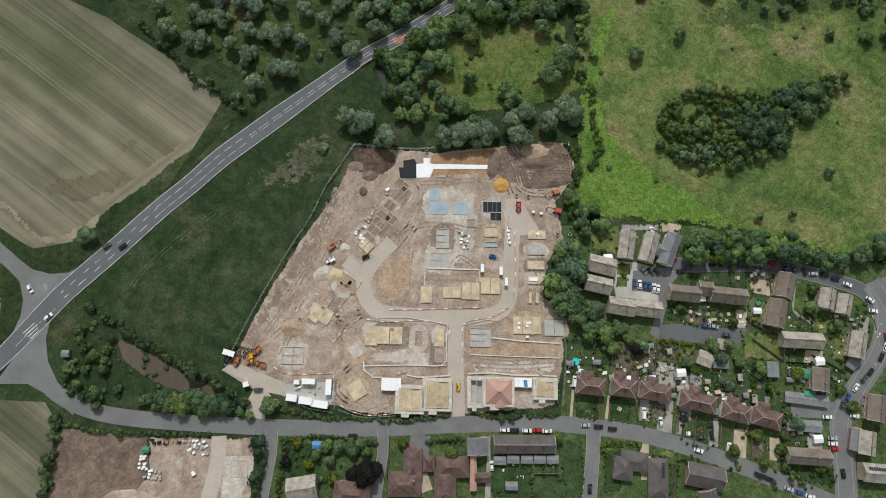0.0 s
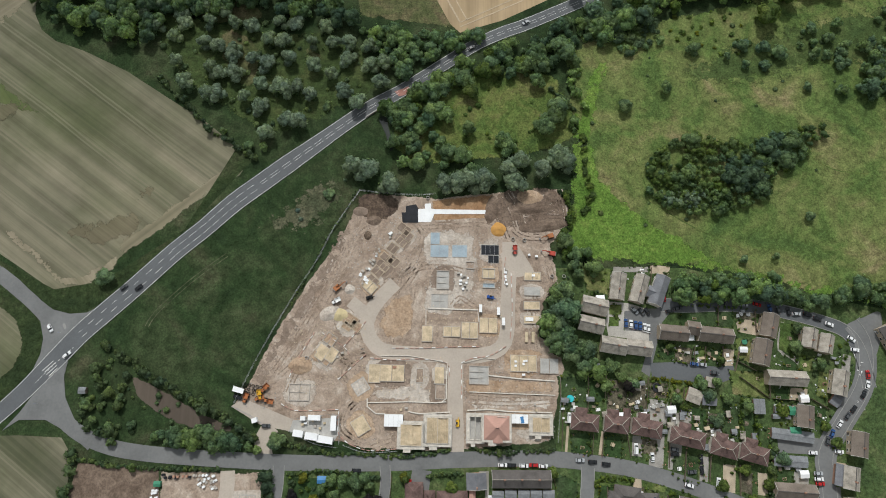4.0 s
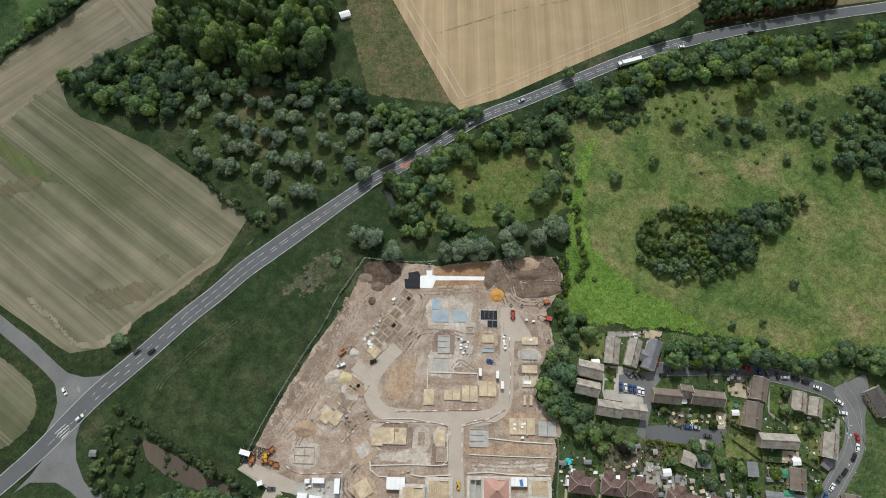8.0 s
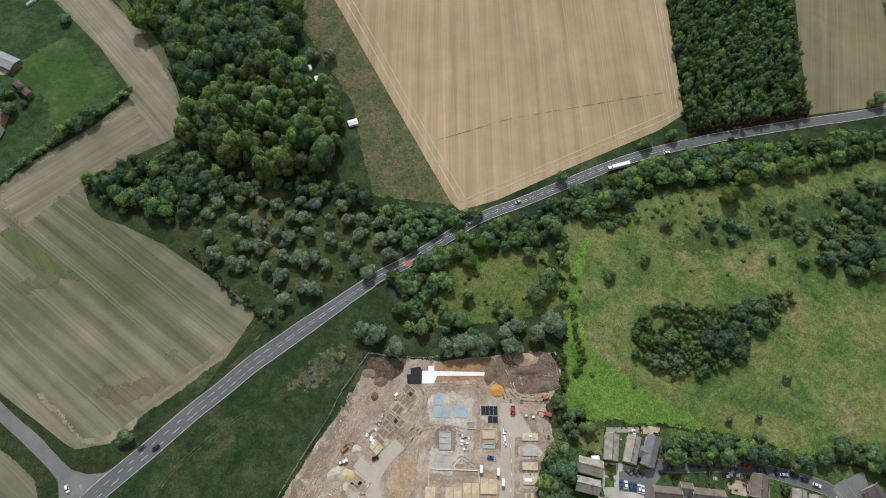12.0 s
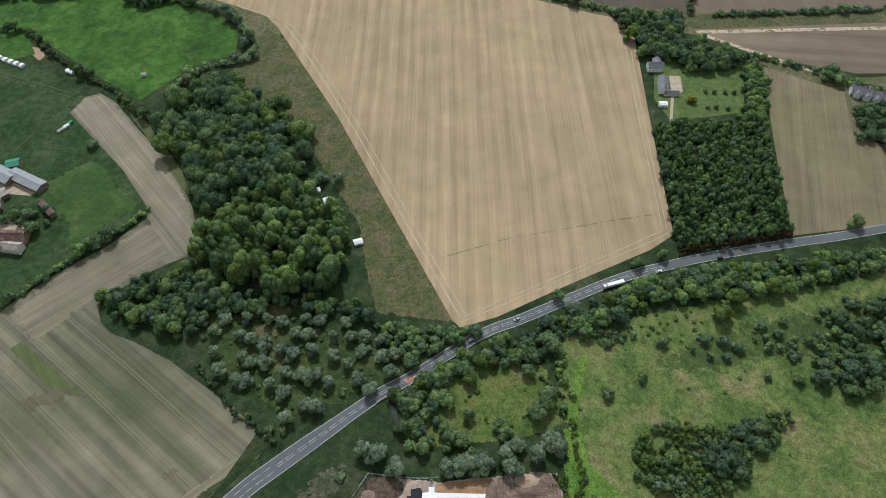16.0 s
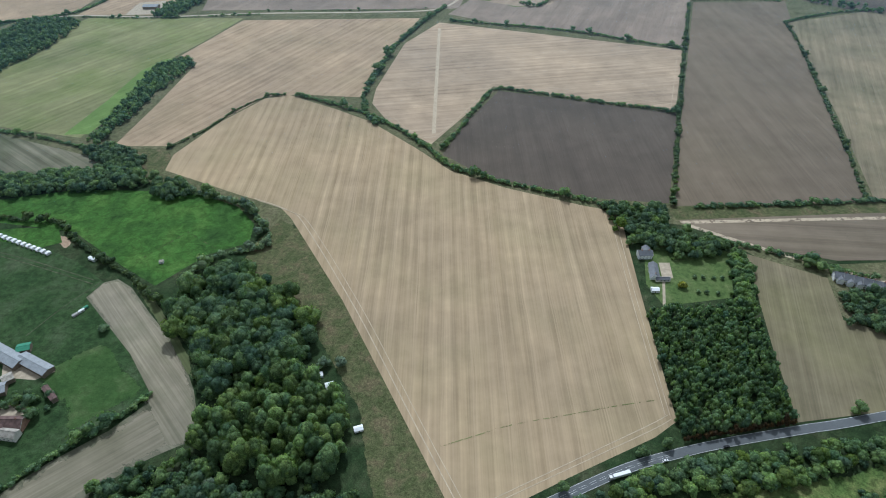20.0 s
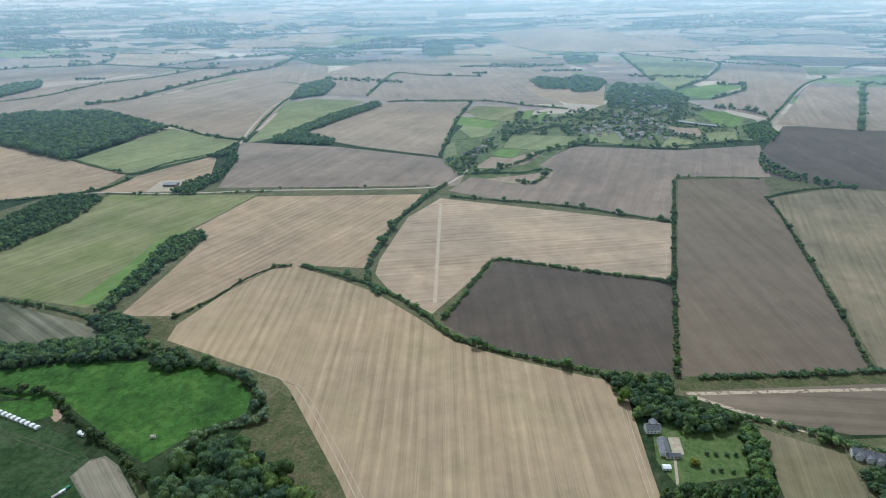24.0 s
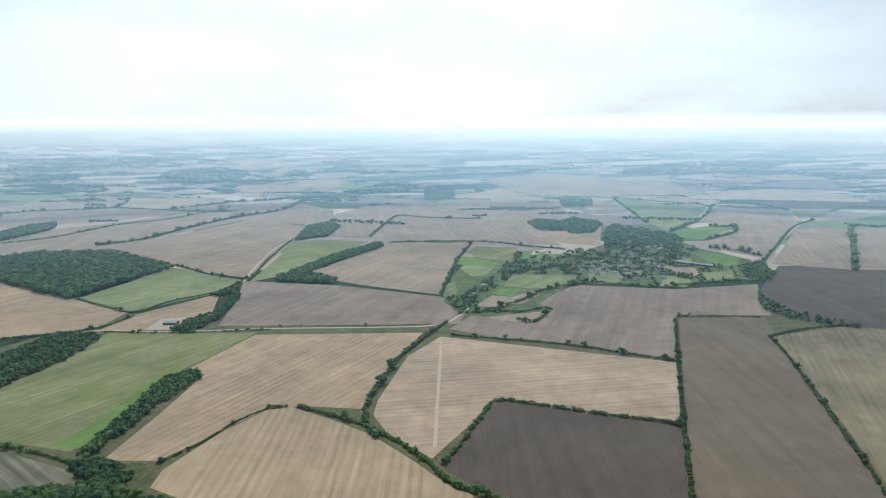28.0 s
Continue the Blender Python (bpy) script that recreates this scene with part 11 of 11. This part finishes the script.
litter("clutter", [(59.0, 7.2), (63.3, 7.3), (63.5, -7.9), (59.5, -8.0)], 1.8, 0.35, 1.5, WHITE, "stacked white clutter in a garden", 0.5, 0.3, 4.5)
litter("clutter", [(90.7, 71.7), (106.1, 72.0), (103.8, 52.2), (92.3, 53.3)], 1.8, 0.35, 1.5, WHITE, "bins and clutter between houses", 0.5, 0.3, 4.5)
litter("clutter", [(147.4, 6.9), (187.5, 5.1), (183.3, -10.6), (145.9, -13.9)], 1.5, 0.25, 1.0, STEEL, "grey garden clutter", 0.5, 0.3, 4.5)
litter("clutter", [(58.7, -10.6), (161.4, -18.7), (160.1, -33.9), (58.5, -21.3)], 1.5, 0.25, 1.0, BRICK, "pots and bins in front gardens", 0.5, 0.3, 4.5)

# the bridge over the stream
e = tagged(new("bridge_parapet"), "low brick parapet of the road bridge", "bridge")
(px, py) = [(-38.0, 158.2)][0]
e.matrix_basis = pose(px, py, 0.3, 0, 0, 36)
bit("wall", e, BRICK, 0, 0, 0.5, 16, 0.4, 1.0)
bit("coping", e, CONCRETE, 0, 0, 1.03, 16.2, 0.55, 0.12)
for x, y in [(-198.2, -2.9), (-192.6, 32.0)]:
    s = tagged(new("road_sign"), "small traffic sign on a grey post", "sign")
    s.matrix_basis = pose(x, y, 0.45)
    part("post", rod(B(), 0, 0, 1.1, 0.04, 2.2, "z", 8), STEEL, s)
    part("plate", rod(B(), 0, -0.05, 2.1, 0.4, 0.04, "y", 16), BLUEIRON, s)


# wheel ruts worn into the ground
RUT = turf("rutted_earth", (0.235, 0.178, 0.135), (0.295, 0.23, 0.18), (0.35, 0.285, 0.228), big=9, mid=1.5, relief=0.2, swirl=1.0)
PALERUT = turf("pale_pressed_earth", (0.34, 0.28, 0.232), (0.40, 0.338, 0.285), (0.46, 0.40, 0.345), big=9, mid=1.5, relief=0.1, punch=0.5)
DARKRUT = turf("dark_rutted_earth", (0.12, 0.09, 0.07), (0.16, 0.12, 0.095), (0.2, 0.155, 0.12), big=9, mid=1.5, relief=0.2)


def ruts(pts, material=RUT, gauge=1.9, z=0.315):
    """Two wheel marks, worn through here and there, and a fainter pair beside them."""
    for off, mt, width, worn, drop in ((0.0, material, 0.7, 0.55, 0.0), (2.2, PALERUT, 0.8, 0.42, 0.006)):
        for s in (1, -1):
            o = tagged(ribbon("wheel_rut", pts, width, z - drop, soften(mt), None, 2.0, 0.01, side=off + s * gauge / 2), "worn wheel rut in the churned earth", "rut", kind="structure")
            o.data.attributes.new("edge", "FLOAT", "POINT").data.foreach_set("value", np.full(len(o.data.vertices), worn, np.float32))


ruts([(-23.2, 57.9), (-17.9, 65.1), (-11.1, 69.5), (1.4, 70.3), (9.8, 68.5)])
ruts([(-39.8, 57.5), (-26.2, 62.0), (-15.4, 72.3), (-11.6, 86.8), (-14.6, 92.6)])
ruts([(-11.7, 91.2), (3.8, 92.4), (20.8, 93.4), (32.1, 89.3)])
ruts([(-60.2, 28.0), (-49.1, 22.8), (-38.3, 24.4)])
ruts([(-50.3, 46.1), (-54.1, 40.4), (-46.9, 32.4), (-38.5, 28.5)])
ruts([(-41.6, 8.3), (-48.6, 13.4), (-46.2, 20.2), (-38.3, 24.4)])
ruts([(-80.8, 12.7), (-70.8, 23.7), (-65.0, 38.8), (-55.0, 57.2), (-46.6, 83.1), (-38.6, 92.1)])
ruts([(-83.7, 15.4), (-75.2, 29.0), (-68.0, 42.9), (-59.4, 59.9), (-50.9, 83.0)])
ruts([(-50.5, 38.2), (-60.9, 26.9), (-71.1, 15.8), (-75.8, 4.9)])
ruts([(-38.4, 16.5), (-49.6, 21.7), (-53.0, 32.6), (-48.0, 43.8)])
ruts([(-11.4, 73.2), (-18.0, 61.5), (-26.0, 49.9)])
ruts([(-13.0, 81.9), (-23.9, 67.1), (-34.8, 58.2), (-40.1, 52.4)])
ruts([(-22.3, 22.2), (-25.4, 33.2), (-17.5, 44.5), (-15.2, 58.7)])
ruts([(49.0, 29.2), (46.4, 45.8), (48.0, 60.0)])
ruts([(54.9, 54.5), (56.5, 66.0), (53.8, 74.6)])
ruts([(10.8, 6.8), (32.5, 5.9), (55.6, 7.7)])
ruts([(13.6, 2.8), (35.2, 2.0), (55.5, 3.7)])
ruts([(-32.5, 5.9), (-43.1, 0.3), (-47.9, -10.3), (-39.5, -17.9)])
ruts([(4.6, 50.0), (8.6, 54.3), (15.6, 50.3), (21.1, 50.4)])
ruts([(-31.1, 46.5), (-25.4, 41.1), (-25.1, 32.8)])
ruts([(-36.4, -17.7), (-47.2, -12.8), (-47.6, -5.0), (-42.6, 0.3)])
ruts([(-33.7, -20.2), (-23.3, -16.1), (-20.8, -12.2)])
ruts([(54.4, 70.9), (55.7, 59.6), (52.8, 53.9)])
for pts in ([(29.2, 108.5), (33.5, 99.6), (36.3, 90.8), (43.4, 86.6), (54.6, 86.8)], [(32.1, 110.9), (37.8, 101.2), (42.0, 90.9), (57.5, 89.8)], [(39.2, 102.7), (46.3, 99.9), (57.7, 103.1), (62.1, 110.7)], [(37.8, 105.6), (49.2, 105.3), (56.4, 109.7)], [(42.0, 96.8), (50.5, 98.5), (60.5, 98.7)], [(59.3, 113.6), (61.4, 103.2), (61.8, 95.8)], [(33.5, 86.4), (30.7, 93.6), (27.8, 102.4)]):
    ruts(pts, DARKRUT)
